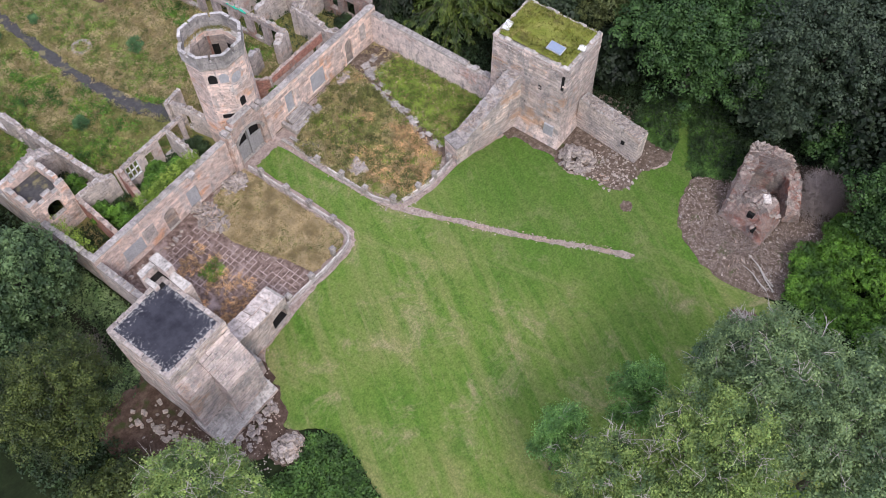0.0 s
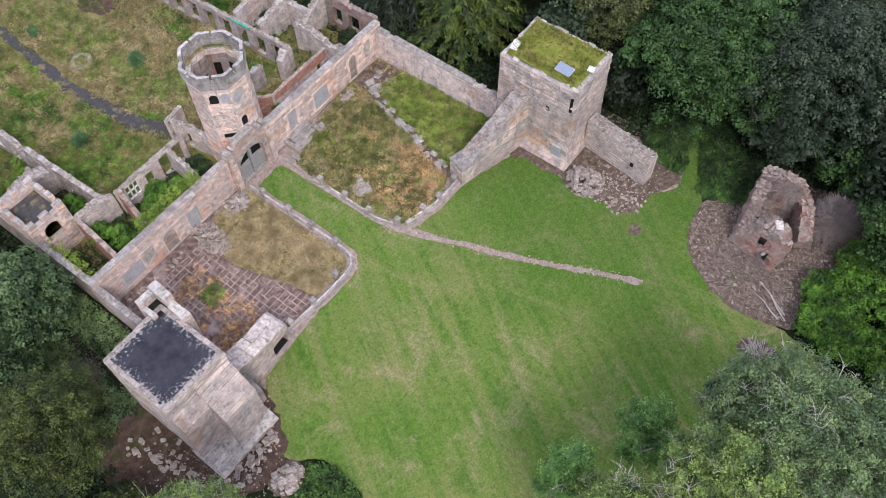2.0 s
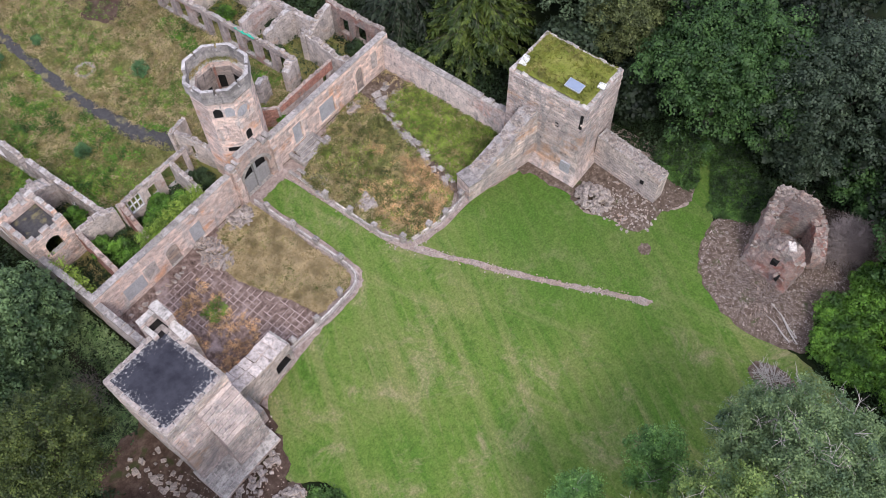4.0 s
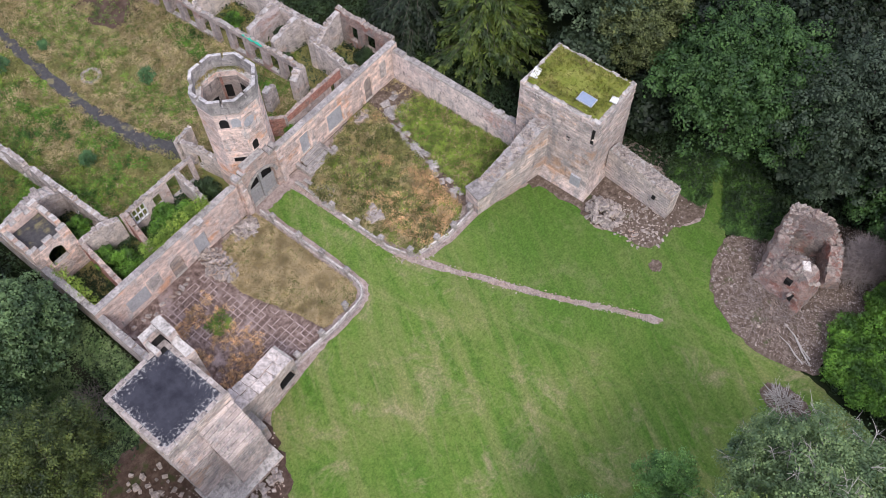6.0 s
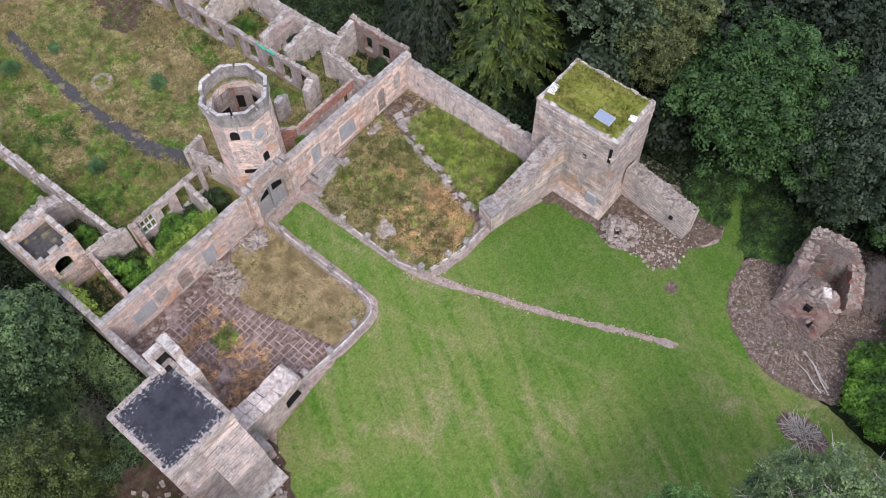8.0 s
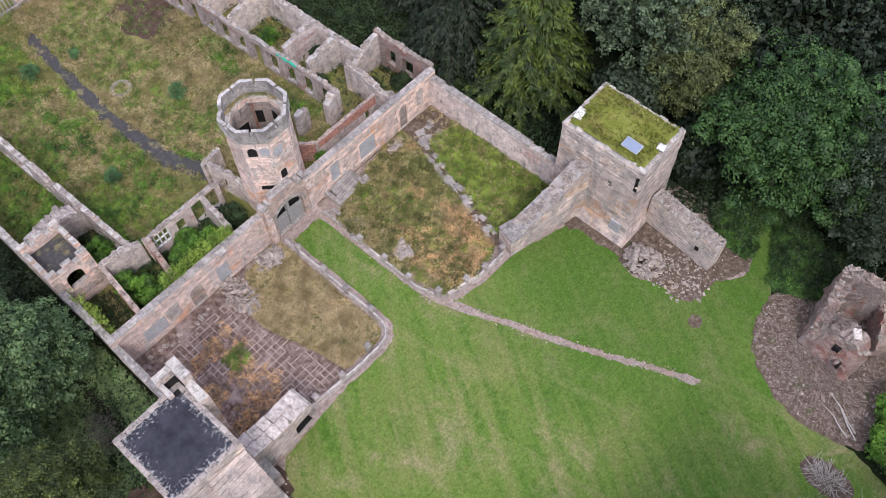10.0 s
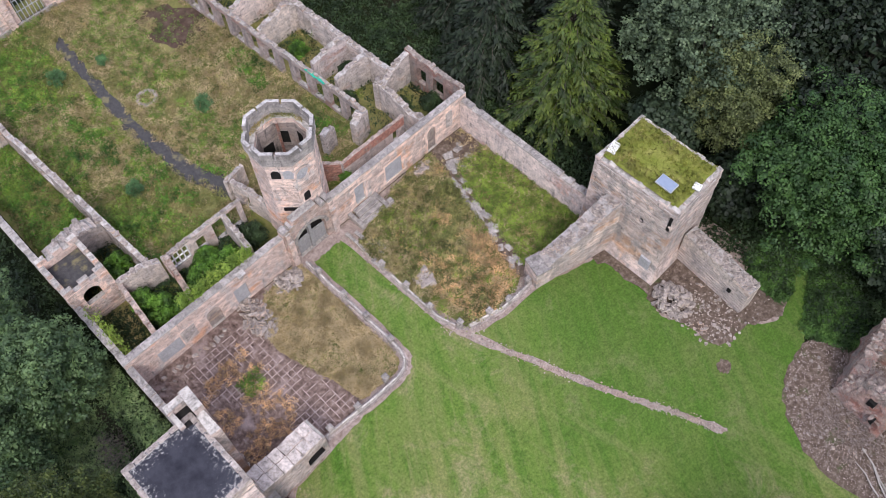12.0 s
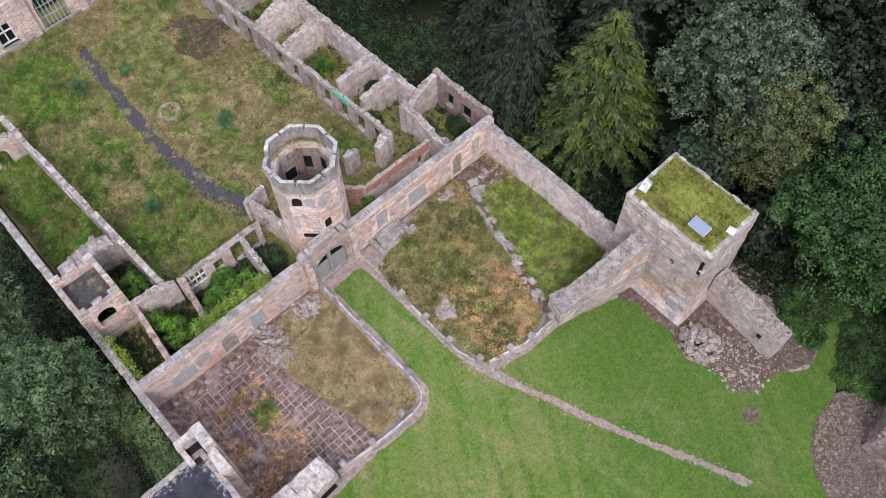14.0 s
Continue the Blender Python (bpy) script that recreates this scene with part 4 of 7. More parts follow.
# ---------------------------------------------------------------- towers
def square_tower():
    t = thing("square_tower", "square buff sandstone medieval tower with a grass-grown roof", "tower")
    x0, x1, y0, y1, h = 31.75, 36.85, -20.45, -13.45, 9.0
    bm = bmesh.new()
    rings = []
    for z, e in ((-0.3, 0.75), (0.5, 0.45), (1.2, 0.16), (4.5, 0.06), (h - 0.3, 0.0)):
        rings.append([bm.verts.new(p) for p in ((x0 - e, y0 - e * 0.6, z), (x1 + e * 0.4, y0 - e * 0.6, z), (x1 + e * 0.4, y1 + e * 0.4, z), (x0 - e, y1 + e * 0.4, z))])
    for a, b in zip(rings, rings[1:]):
        for i in range(4):
            bm.faces.new((a[i], a[(i + 1) % 4], b[(i + 1) % 4], b[i]))
    bm.faces.new(rings[-1])
    part("body", bm, BUFF, t)
    # broken parapet stones round the roof
    r = random.Random(5)
    kinds = [box_mesh("parapet_stone", 0.46 + 0.1 * k, 0.36, 0.3, 0.03, 0.05, 60 + k) for k in range(4)]
    for me in kinds:
        me.materials.append(BUFF)
    for (ax, ay), (bx, by), turn in (((x0, y0), (x1, y0), 0), ((x1, y0), (x1, y1), 90), ((x1, y1), (x0, y1), 180), ((x0, y1), (x0, y0), 270)):
        L = math.hypot(bx - ax, by - ay)
        n = int(L / 0.5)
        for i in range(n):
            if r.random() < 0.2:
                continue
            f = (i + 0.5) / n
            px, py = ax + (bx - ax) * f, ay + (by - ay) * f
            inx, iny = -math.sin(radians(turn)) * 0.2, math.cos(radians(turn)) * 0.2
            s = part_mesh("parapet_stone", r.choice(kinds), None, t)
            s.matrix_basis = pose(px + inx, py + iny, h - 0.40 + r.uniform(-0.22, 0.06), r.uniform(-7, 7), r.uniform(-7, 7), turn + r.uniform(-5, 5))
    g = bmesh.new()
    n = 16
    grid = [[g.verts.new((x0 + 0.3 + (x1 - x0 - 0.6) * i / n, y0 + 0.3 + (y1 - y0 - 0.6) * j / n, h - 0.1 + 0.28 * math.sin(math.pi * i / n) * math.sin(math.pi * j / n) + r.uniform(-0.03, 0.03))) for i in range(n + 1)] for j in range(n + 1)]
    for j in range(n):
        for i in range(n):
            g.faces.new((grid[j][i], grid[j][i + 1], grid[j + 1][i + 1], grid[j + 1][i]))
    part("roof_turf", g, ROOFMOSS, t, "yellow-green moss and grass on the roof", True)
    # face towards the lawn (-x) and towards -y
    # holes are near-black blocks set on the face, their shade painted
    def hole(nm, y, z, w, hh, mat, lb, sunk=0.02):
        b = bmesh.new()
        box(b, x0 - 0.08 - sunk, x0 + 0.05, y - w / 2, y + w / 2, z, z + hh, 0.02)
        part(nm, b, mat, t, lb)
    hole("putlog_hole", -18.2, 5.5, 0.28, 0.4, VOID_SHADE, "dark block standing for the shade in a small square hole")
    hole("putlog_hole", -16.8, 3.0, 0.3, 0.35, VOID_SHADE, "dark block standing for the shade in a small square hole")
    hole("putlog_hole", -19.5, 2.8, 0.35, 0.4, VOID_SHADE, "dark block standing for the shade in a small square hole")
    b = bmesh.new()
    box(b, x0 - 0.3, x0 + 0.02, -20.0, -19.1, 0.4, 2.1, 0.02)
    part("blocked_doorway", b, BOARD, t, "small doorway blocked with pale grey stone")
    fm = Matrix(((0, 1, 0, x0), (-1, 0, 0, y1), (0, 0, 1, 0), (0, 0, 0, 1)))
    facing(t, 0.0, y1 - y0, 1.3, h - 0.35, -0.06, BUFF, 0.62, 0.33, 0.035, 71, [(5.3, 6.7, 0, 2.3)], singles=190, m=fm)
    facing(t, x0, x1, 1.3, h - 0.35, y0 - 0.04, BUFF, 0.62, 0.33, 0.045, 72, singles=110)
    # lost stones: near-black blocks paint the shade of the gaps
    for y, z in ((-20.2, 7.2), (-20.2, 6.6)):
        b = bmesh.new()
        box(b, x0 - 0.1, x0 + 0.3, y - 0.12, y + 0.12, z, z + 0.9, 0.03)
        part("crack", b, VOID_SHADE, t, "dark block standing for the shade where stones are lost")
    # things lying on the roof
    p = thing("roof_hatch", "blue-grey metal roof hatch lying on the turf", "hatch", pose(33.0, -18.5, 9.12, 3, -4, 0))
    part_mesh("frame", box_mesh("hatch_frame", 0.9, 1.35, 0.14, 0.02), METAL, p)
    b = bmesh.new()
    box(b, -0.40, 0.40, -0.61, 0.61, 0.14, 0.165)
    part("panel", b, PANEL, p, "blue-grey glossy panel")
    for x, y, sx, sy in ((33.0, -14.0, 1.1, 0.6), (34.3, -20.1, 0.6, 0.55)):
        s = thing("white_stone_slab", "flat whitish stone slab on the tower edge", "stone", pose(x, y, 8.97, 4, 3, 12), group="white slabs on the tower")
        part_mesh("slab", box_mesh("white_slab", sx, sy, 0.16, 0.03, 0.03), WHITE, s)


def panel_mat():
    m = Mat("blue_grey_panel", 0.25, 0.5)
    m.bump(m.noise(3, 2), 0.05, 0.01)
    return m.done(m.ramp(m.noise(2, 3), [(0.3, (0.17, 0.21, 0.28)), (0.7, (0.22, 0.26, 0.33))]))


PANEL = panel_mat()
square_tower()


CROWNST = stone("grey_crown_stone", (0.36, 0.345, 0.325), (0.40, 0.33, 0.28), (0.22, 0.215, 0.205), (0.6, 0.75), (0.42, 0.62), joints=0.5, top=(0.31, 0.30, 0.285))
INNERST = stone("dark_inner_stone", (0.33, 0.29, 0.27), (0.30, 0.22, 0.18), (0.19, 0.175, 0.165), joints=0.5, top=(0.28, 0.27, 0.25))


def octagon_tower():
    t = thing("octagonal_tower", "octagonal pink sandstone stair tower, roofless, with a crenellated crown", "tower", pose(17.05, 2.8, 0))
    R, h, th = 2.42, 9.9, 0.5

    def ring(bm, z, r):
        return [bm.verts.new((r * math.cos(radians(22.5 + 45 * k)), r * math.sin(radians(22.5 + 45 * k)), z)) for k in range(8)]

    def shell(prof):
        bm = bmesh.new()
        rs = [ring(bm, z, r) for z, r in prof]
        for a, b in zip(rs, rs[1:] + rs[:1]):
            for k in range(8):
                bm.faces.new((a[k], a[(k + 1) % 8], b[(k + 1) % 8], b[k]))
        bmesh.ops.recalc_face_normals(bm, faces=bm.faces)
        return bm
    part("shaft", shell([(-0.3, R * 1.05), (3.0, R * 1.02), (h, R), (h, R - th), (-0.3, R - th)]), PINK, t)
    part("string_course", shell([(h - 0.25, R + 0.02), (h - 0.1, R + 0.16), (h + 0.05, R + 0.2), (h + 0.05, R - 0.1), (h - 0.25, R - 0.1)]), COPING, t, "moulded grey string course")
    part("crown", shell([(h + 0.05, R + 0.16), (h + 0.78, R + 0.2), (h + 0.78, R - 0.08), (h + 0.05, R - 0.08)]), CROWNST, t, "grey weathered stone parapet band")
    bm = bmesh.new()
    vs = ring(bm, 0.05, R - th + 0.02)
    bm.faces.new(vs)
    part("floor", bm, FLOORST, t, "dark rubble-strewn tower floor")
    part("inner_lining", shell([(0.05, R - th - 0.03), (h - 0.5, R - th - 0.03), (h - 0.5, R - th + 0.02), (0.05, R - th + 0.02)]), INNERST, t, "dark inner masonry of the shaft")
    weeds = [(2.08 * math.cos(radians(a)), 2.08 * math.sin(radians(a)), h + 0.05) for a in range(5, 130, 7)]
    part_mesh("rim_weeds", puff_cloud("rim_weeds", weeds, [0.22] * len(weeds), 40, 0.13, 5, 0.5, 0.5), GRASS_MID, t, "weeds growing on the inner rim")["kind"] = "stuff"
    # each merlon wraps round a corner, gaps in the middles of the faces
    for k in range(8):
        bm = bmesh.new()
        a0 = radians(22.5 + 45 * k)
        c = Vector((math.cos(a0), math.sin(a0), 0))
        out = []
        for rr in (R + 0.2, R - 0.08):
            corner = c * rr
            for s in (-1, 1):
                an = a0 + s * radians(22.5)
                tang = Vector((-math.sin(an), math.cos(an), 0)) * s
                d = rr * 2 * math.sin(radians(22.5)) * (0.455 if k != 3 else 0.36)
                out.append((corner + tang * d, corner))
        (al, co), (ar, _), (bl, ci), (br, _) = out
        loop = [al, co, ar, br, ci, bl]
        lo = [bm.verts.new(v + Vector((0, 0, h + 0.74))) for v in loop]
        hi = [bm.verts.new(v + Vector((0, 0, h + 1.28 - (0.25 if k == 3 else 0)))) for v in loop]
        for i in range(6):
            bm.faces.new((lo[i], lo[(i + 1) % 6], hi[(i + 1) % 6], hi[i]))
        bm.faces.new((hi[0], hi[1], hi[4], hi[5]))
        bm.faces.new((hi[1], hi[2], hi[3], hi[4]))
        bmesh.ops.recalc_face_normals(bm, faces=bm.faces)
        part("merlon", bm, CROWNST, t)
    apo = R * math.cos(radians(22.5))

    def on_face(k, u, z, bm, nm, mat, lb, depth=0.0, dark=0):
        ob = part(nm, bm, mat, t, lb)
        ob.matrix_basis = pose(0, 0, 0, 0, 0, 45 * k) @ pose(apo * 1.005 + depth, u, z, 90, 0, 90)
        return ob

    def arch_bm(w, hh, thick):
        pts = [(w * (0.5 - 0.5 * math.cos(math.pi * i / 10)), hh - w / 2 + w / 2 * math.sin(math.pi * i / 10)) for i in range(11)]
        b = wall_bm(w, thick, pts, (), 0, 0, 1, 0.03)
        bmesh.ops.rotate(b, verts=b.verts, cent=(0, 0, 0), matrix=Matrix.Rotation(radians(-90), 3, "X"))
        bmesh.ops.translate(b, verts=b.verts, vec=(-w / 2, 0, 0))
        return b
    # faces: 5 looks south-west over the left garden, 6 south over the gate
    # window depth is not modelled; dark panels paint its shade
    on_face(5, -0.35, 7.6, arch_bm(0.68, 1.5, 0.06), "window", VOID_SHADE, "dark panel standing for the shade in an arched window opening", 0.0)
    on_face(5, 0.55, 7.6, arch_bm(0.75, 1.55, 0.06), "blind_window", BOARD, "blind arched window of pale grey stone", 0.0)
    on_face(6, -0.35, 4.6, arch_bm(0.55, 1.5, 0.06), "window", VOID_SHADE, "dark panel standing for the shade in a narrow arched window", 0.02)
    def disc(r0, r1, thick):
        b = bmesh.new()
        n = 20
        rings = [[b.verts.new((rr * math.cos(2 * math.pi * i / n), rr * math.sin(2 * math.pi * i / n), z)) for i in range(n)] for rr, z in ((r1, 0), (r1, thick), (r0, thick), (r0, 0))]
        for a, c2 in zip(rings, rings[1:]):
            for i in range(n):
                b.faces.new((a[i], a[(i + 1) % n], c2[(i + 1) % n], c2[i]))
        return b
    on_face(6, -0.3, 8.3, disc(0.52, 0.72, 0.1), "round_frame", PINK, "round moulded clock surround", -0.02)
    b = bmesh.new()
    bmesh.ops.create_circle(b, cap_ends=True, segments=20, radius=0.53)
    on_face(6, -0.3, 8.3, b, "round_panel", BOARD, "blank round stone dial", 0.03)
    # flat dark panel paints the shade of the low opening
    b = bmesh.new()
    box(b, -0.6, 0.6, -0.2, 0.2, -0.02, 0.04)
    on_face(5, 0.1, 4.4, b, "opening", VOID_SHADE, "dark panel standing for the shade in a low opening under a lintel", 0.03)
    # openings seen inside the far wall, their shade painted as dark panels
    for k, u, z, w, hh in ((1, 0.2, 7.2, 0.7, 1.3), (0, 0.3, 7.4, 0.6, 1.2), (2, 0.2, 6.6, 0.9, 1.1)):
        b = bmesh.new()
        box(b, -w / 2, w / 2, 0, hh, 0, 0.06)
        ob = part("inner_window", b, VOID_SHADE, t, "dark panel standing for the shade in a window recess of the inner wall")
        ob.matrix_basis = pose(0, 0, 0, 0, 0, 45 * k) @ pose((R - th) * math.cos(radians(22.5)) - 0.04, u, z, 90, 0, 90)
    b = bmesh.new()
    box(b, -0.12, 0.12, -0.1, 0.1, 3.5, 9.7, 0.01)
    ob = part("flue", b, BRICK, t, "narrow brown brick flue")
    ob.matrix_basis = pose(0, 0, 0, 0, 0, 62) @ pose(R - th - 0.28, 0, 0)
    b = bmesh.new()
    box(b, -0.35, 0.35, -0.2, 0.2, h - 0.4, h + 0.1, 0.03)
    ob = part("brick_block", b, BRICK, t, "red hollow bricks on the rim")
    ob.matrix_basis = pose(0, 0, 0, 0, 0, 215) @ pose(R - th - 0.1, 0, 0)
    for k in range(3, 9):
        fm = pose(0, 0, 0, 0, 0, 45 * k + 90) 
        half = R * math.sin(radians(22.5)) * 0.99
        holes = []
        if k == 5:
            holes = [(-0.8, 1.05, 7.4, 9.3), (-0.9, 1.0, 4.0, 4.8)]
        if k == 6:
            holes = [(-1.1, 0.5, 7.4, 9.1), (-0.7, 0.0, 4.4, 5.9)]
        facing(t, -half, half, 0.3, h - 0.3, -apo - 0.012, PINK, 0.62, 0.3, 0.022, 80 + k, holes, singles=100 if k in (4, 5, 6) else 0, m=fm)


octagon_tower()


def flat_tower():
    t = thing("flat_roofed_tower", "square buff stone tower with a black felt flat roof", "tower")
    x0, x1, y0, y1, h = -4.25, 0.75, -13.75, -8.0, 8.4
    bm = bmesh.new()
    box(bm, x0, x1, y0, y1, -3.0, h)
    part("body", bm, BUFF, t)
    bm = bmesh.new()
    box(bm, x0 + 0.12, x1 - 0.12, y0 + 0.12, y1 - 0.12, h, h + 0.03)
    part("roof_felt", bm, FELT, t, "black roofing felt with flaking white patches")
    r = random.Random(9)
    kinds = [box_mesh("rim_stone", 0.72, 0.34, 0.16, 0.02, 0.03, 90 + k) for k in range(3)]
    for me in kinds:
        me.materials.append(RUBBLEST)
    for (ax, ay), (bx, by), turn in (((x0, y0), (x1, y0), 0), ((x1, y0), (x1, y1), 90), ((x1, y1), (x0, y1), 180), ((x0, y1), (x0, y0), 270)):
        n = int(math.hypot(bx - ax, by - ay) / 0.72)
        for i in range(n):
            f = (i + 0.5) / n
            s = part_mesh("rim_stone", r.choice(kinds), None, t)
            s.matrix_basis = pose(ax + (bx - ax) * f - math.sin(radians(turn)) * 0.15, ay + (by - ay) * f + math.cos(radians(turn)) * 0.15, h - 0.1 + r.uniform(-0.02, 0.05), r.uniform(-2, 2), r.uniform(-2, 2), turn + r.uniform(-3, 3))
    # hollow stair turret at the inner corner
    for i, (a0, b0, c0, d0, hh) in enumerate(((0.9, 1.55, -8.6, -7.0, 1.0), (-0.35, 0.9, -7.5, -7.0, 0.75), (-0.35, 0.0, -8.6, -7.5, 0.45), (0.75, 1.35, -10.2, -8.6, 0.35))):
        b = bmesh.new()
        box(b, a0, b0, c0, d0, -0.3, h + hh, 0.06, r)
        part("turret_wall", b, BUFF, t)
    # flat dark sheet at roof level paints the shade down the shaft
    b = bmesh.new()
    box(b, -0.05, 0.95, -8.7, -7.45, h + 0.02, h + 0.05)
    part("turret_shaft", b, VOID_SHADE, t, "dark sheet standing for the shade in the open stair turret shaft")
    # sloping buttresses on the lawn side
    def wedge(nm, xa, xb, ya, yb, ztop, zlow, zb=-0.3, lb=""):
        b = bmesh.new()
        v = [b.verts.new(p) for p in ((xa, ya, zb), (xb, ya, zb), (xb, yb, zb), (xa, yb, zb), (xa, ya, zlow), (xb, ya, zlow), (xb, yb, ztop), (xa, yb, ztop))]
        for q in ((3, 2, 1, 0), (4, 5, 6, 7), (0, 1, 5, 4), (1, 2, 6, 5), (2, 3, 7, 6), (3, 0, 4, 7)):
            b.faces.new([v[i] for i in q])
        return part(nm, b, BUFF, t, lb)
    wedge("buttress", -2.1, 0.7, -15.6, -13.7, 7.4, 5.0, lb="thick sloping stone buttress")
    wedge("buttress", -4.3, -2.1, -14.5, -13.7, 7.2, 6.0)
    wedge("plinth", -4.5, 0.9, -16.3, -13.7, 1.6, 0.4)
    wedge("plinth", 0.75, 1.5, -14.6, -11.5, 3.5, 2.0)
    for k, (xa, xb, ya, yb, zlow, ztop) in enumerate(((-2.1, 0.7, -15.6, -13.7, 5.0, 7.4), (-4.3, -2.1, -14.5, -13.7, 6.0, 7.2), (-4.5, 0.9, -16.3, -13.7, 0.4, 1.6))):
        up = Vector((0, yb - ya, ztop - zlow))
        ln, up = up.length, up.normalized()
        side = Vector((1, 0, 0))
        inn = up.cross(side)
        fs = Matrix(((side.x, inn.x, up.x, xa), (side.y, inn.y, up.y, ya), (side.z, inn.z, up.z, zlow), (0, 0, 0, 1)))
        facing(t, 0, xb - xa, 0, ln, 0.0, BUFF, 0.85, 0.38, 0.07, 106 + k, singles=30, m=fs)
    facing(t, x0, x1, 0.0, h - 0.1, y0, BUFF, 0.62, 0.33, 0.03, 101)
    facing(t, -2.1, 0.7, 0.2, 5.0, -15.6, BUFF, 0.62, 0.33, 0.05, 102, singles=90)
    facing(t, -4.3, -2.1, 0.2, 5.9, -14.5, BUFF, 0.62, 0.33, 0.04, 103, singles=80)
    fm = Matrix(((0, 1, 0, x0), (-1, 0, 0, y1), (0, 0, 1, 0), (0, 0, 0, 1)))
    facing(t, 0, y1 - y0, -1, h - 0.1, 0.0, BUFF, 0.62, 0.33, 0.03, 104, singles=100, m=fm)
    fe = Matrix(((0, -1, 0, x1), (1, 0, 0, y0), (0, 0, 1, 0), (0, 0, 0, 1)))
    facing(t, 0, y1 - y0, 0, h - 0.1, 0.0, BUFF, 0.62, 0.33, 0.03, 105, m=fe)
    return t


flat_tower()


def corner_turret():
    t = thing("crenellated_turret", "small square pink turret with an arched opening and crenellations", "turret", pose(-0.35, 6.6, 0))
    bm = wall_bm(3.35, 0.4, [(0, 4.6), (3.35, 4.6)], [(0.95, 2.3, 2.3, 4.0, 0.65)], -0.3, 0, 2, 0.05)
    part("front_wall", bm, PINK, t)
    for nm, px, py, rz, ln in (("back_wall", 3.35, 3.9, 180, 3.35), ("side_wall", 0, 3.49, -90, 3.08), ("side_wall", 3.35, 0.41, 90, 3.08)):
        ob = part(nm, wall_bm(ln, 0.4, [(0, 4.6), (ln, 4.6)], (), -2.5, 0, 2, 0.1), PINK, t)
        ob.matrix_basis = pose(px, py, 0, 0, 0, rz)
    b = bmesh.new()
    box(b, 0.41, 2.94, 0.41, 3.49, 3.9, 3.95)
    part("roof_deck", b, TARMAC, t, "dark felt deck behind the parapet")
    me = box_mesh("merlon", 0.75, 0.4, 0.5, 0.02, 0.015, 7)
    me.materials.append(PINK)
    for x, y, rz in ((0.4, 0.2, 0), (1.7, 0.2, 0), (2.97, 0.2, 0), (0.4, 3.7, 0), (1.7, 3.7, 0), (2.97, 3.7, 0), (0.2, 1.3, 90), (0.2, 2.5, 90), (3.15, 1.3, 90), (3.15, 2.5, 90)):
        ob = part_mesh("merlon", me, None, t)
        ob.matrix_basis = pose(x, y, 4.59, 0, 0, rz)
    facing(t, 0.02, 3.33, 0, 4.6, 0.0, PINK, 0.6, 0.3, 0.018, 111, [(0.85, 2.4, 2.2, 4.1)])


corner_turret()


# ---------------------------------------------------------------- thick low walls on the lawn side
def wedge_wall():
    t, L = wall("wall_wedge", (25.2, -14.75), (31.9, -16.55), 1.35, [(0, 2.0), (0.9, 2.1), (1.0, 2.5), (2.4, 3.2), (2.5, 3.4), (4.2, 4.4), (5.2, 5.4), (6.9, 6.2)], GREYST,
                "thick grey stone wall climbing in ragged steps to the square tower", jag=0.1, seed=31, step=0.3)
    facing(t, 0.05, L - 0.2, 0, 2.0, 0.0, BUFF, 0.6, 0.3, 0.03, 121, singles=90)
    facing(t, 2.6, L - 0.2, 2.0, 3.3, 0.0, BUFF, 0.6, 0.3, 0.03, 122)
    facing(t, 4.4, L - 0.2, 3.3, 4.5, 0.0, BUFF, 0.6, 0.3, 0.03, 123)
    b = bmesh.new()
    box(b, -0.25, 1.0, -0.12, 1.5, -0.2, 1.95, 0.03)
    part("end_pier", b, BUFF, t, "squared stone pier at the wall end")
    b = bmesh.new()
    box(b, -0.3, 1.05, -0.17, 1.55, 1.95, 2.12, 0.02)
    part("pier_cap", b, COPING, t)


wedge_wall()
spur, L = wall("wall_spur", (33.75, -26.75), (34.75, -20.6), 1.15, [(0, 3.0), (3, 3.2), (6.3, 3.4)], GREYST, "short thick dark grey stone wall beside the tower", [], 0.05, 33)
spur.matrix_basis = pose(34.9, -26.95, 0, 0, 0, 90 - 6)
facing(spur, 0.05, L, 0, 2.9, 1.15, GREYST, 0.6, 0.3, 0.03, 131, m=Matrix(((1, 0, 0, 0), (0, 1, 0, 0), (0, 0, 1, 0), (0, 0, 0, 1))))
# near-black block paints the shade of a putlog hole
b = bmesh.new()
box(b, 1.3, 1.6, 1.12, 1.22, 1.4, 1.8, 0.02)
part("putlog_hole", b, VOID_SHADE, spur, "dark block standing for the shade in a small wall hole")
PALESLAB = stone("pale_wall_slabs", (0.52, 0.46, 0.42), (0.46, 0.35, 0.28), (0.36, 0.33, 0.31), joints=0.0, top=(0.43, 0.39, 0.36))
bwall, L = wall("wall_low_thick", (0.8, -13.3), (6.0, -13.0), 1.75, [(0, 4.0), (1.2, 3.6), (2.6, 3.2), (5.2, 2.9)], BUFF, "thick broken stone wall with a low arched opening", [(3.45, 4.9, 0.6, 1.9, 0.2)], 0.08, 35)
# dark back and sill sheet paint the shade inside the opening
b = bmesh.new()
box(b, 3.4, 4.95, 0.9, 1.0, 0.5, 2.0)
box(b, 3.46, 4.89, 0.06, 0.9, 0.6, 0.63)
part("opening_back", b, VOID_SHADE, bwall, "dark back and sill standing for the shade in the low opening")
facing(bwall, 0.1, L, 0, 2.85, 0.0, BUFF, 0.62, 0.31, 0.03, 141, singles=120, holes=[(3.35, 5.0, 0.5, 2.0)])
r = random.Random(77)
kinds = [box_mesh("top_slab", 0.8, 0.85, 0.2, 0.03, 0.05, 150 + k) for k in range(3)]
for me in kinds:
    me.materials.append(PALESLAB)
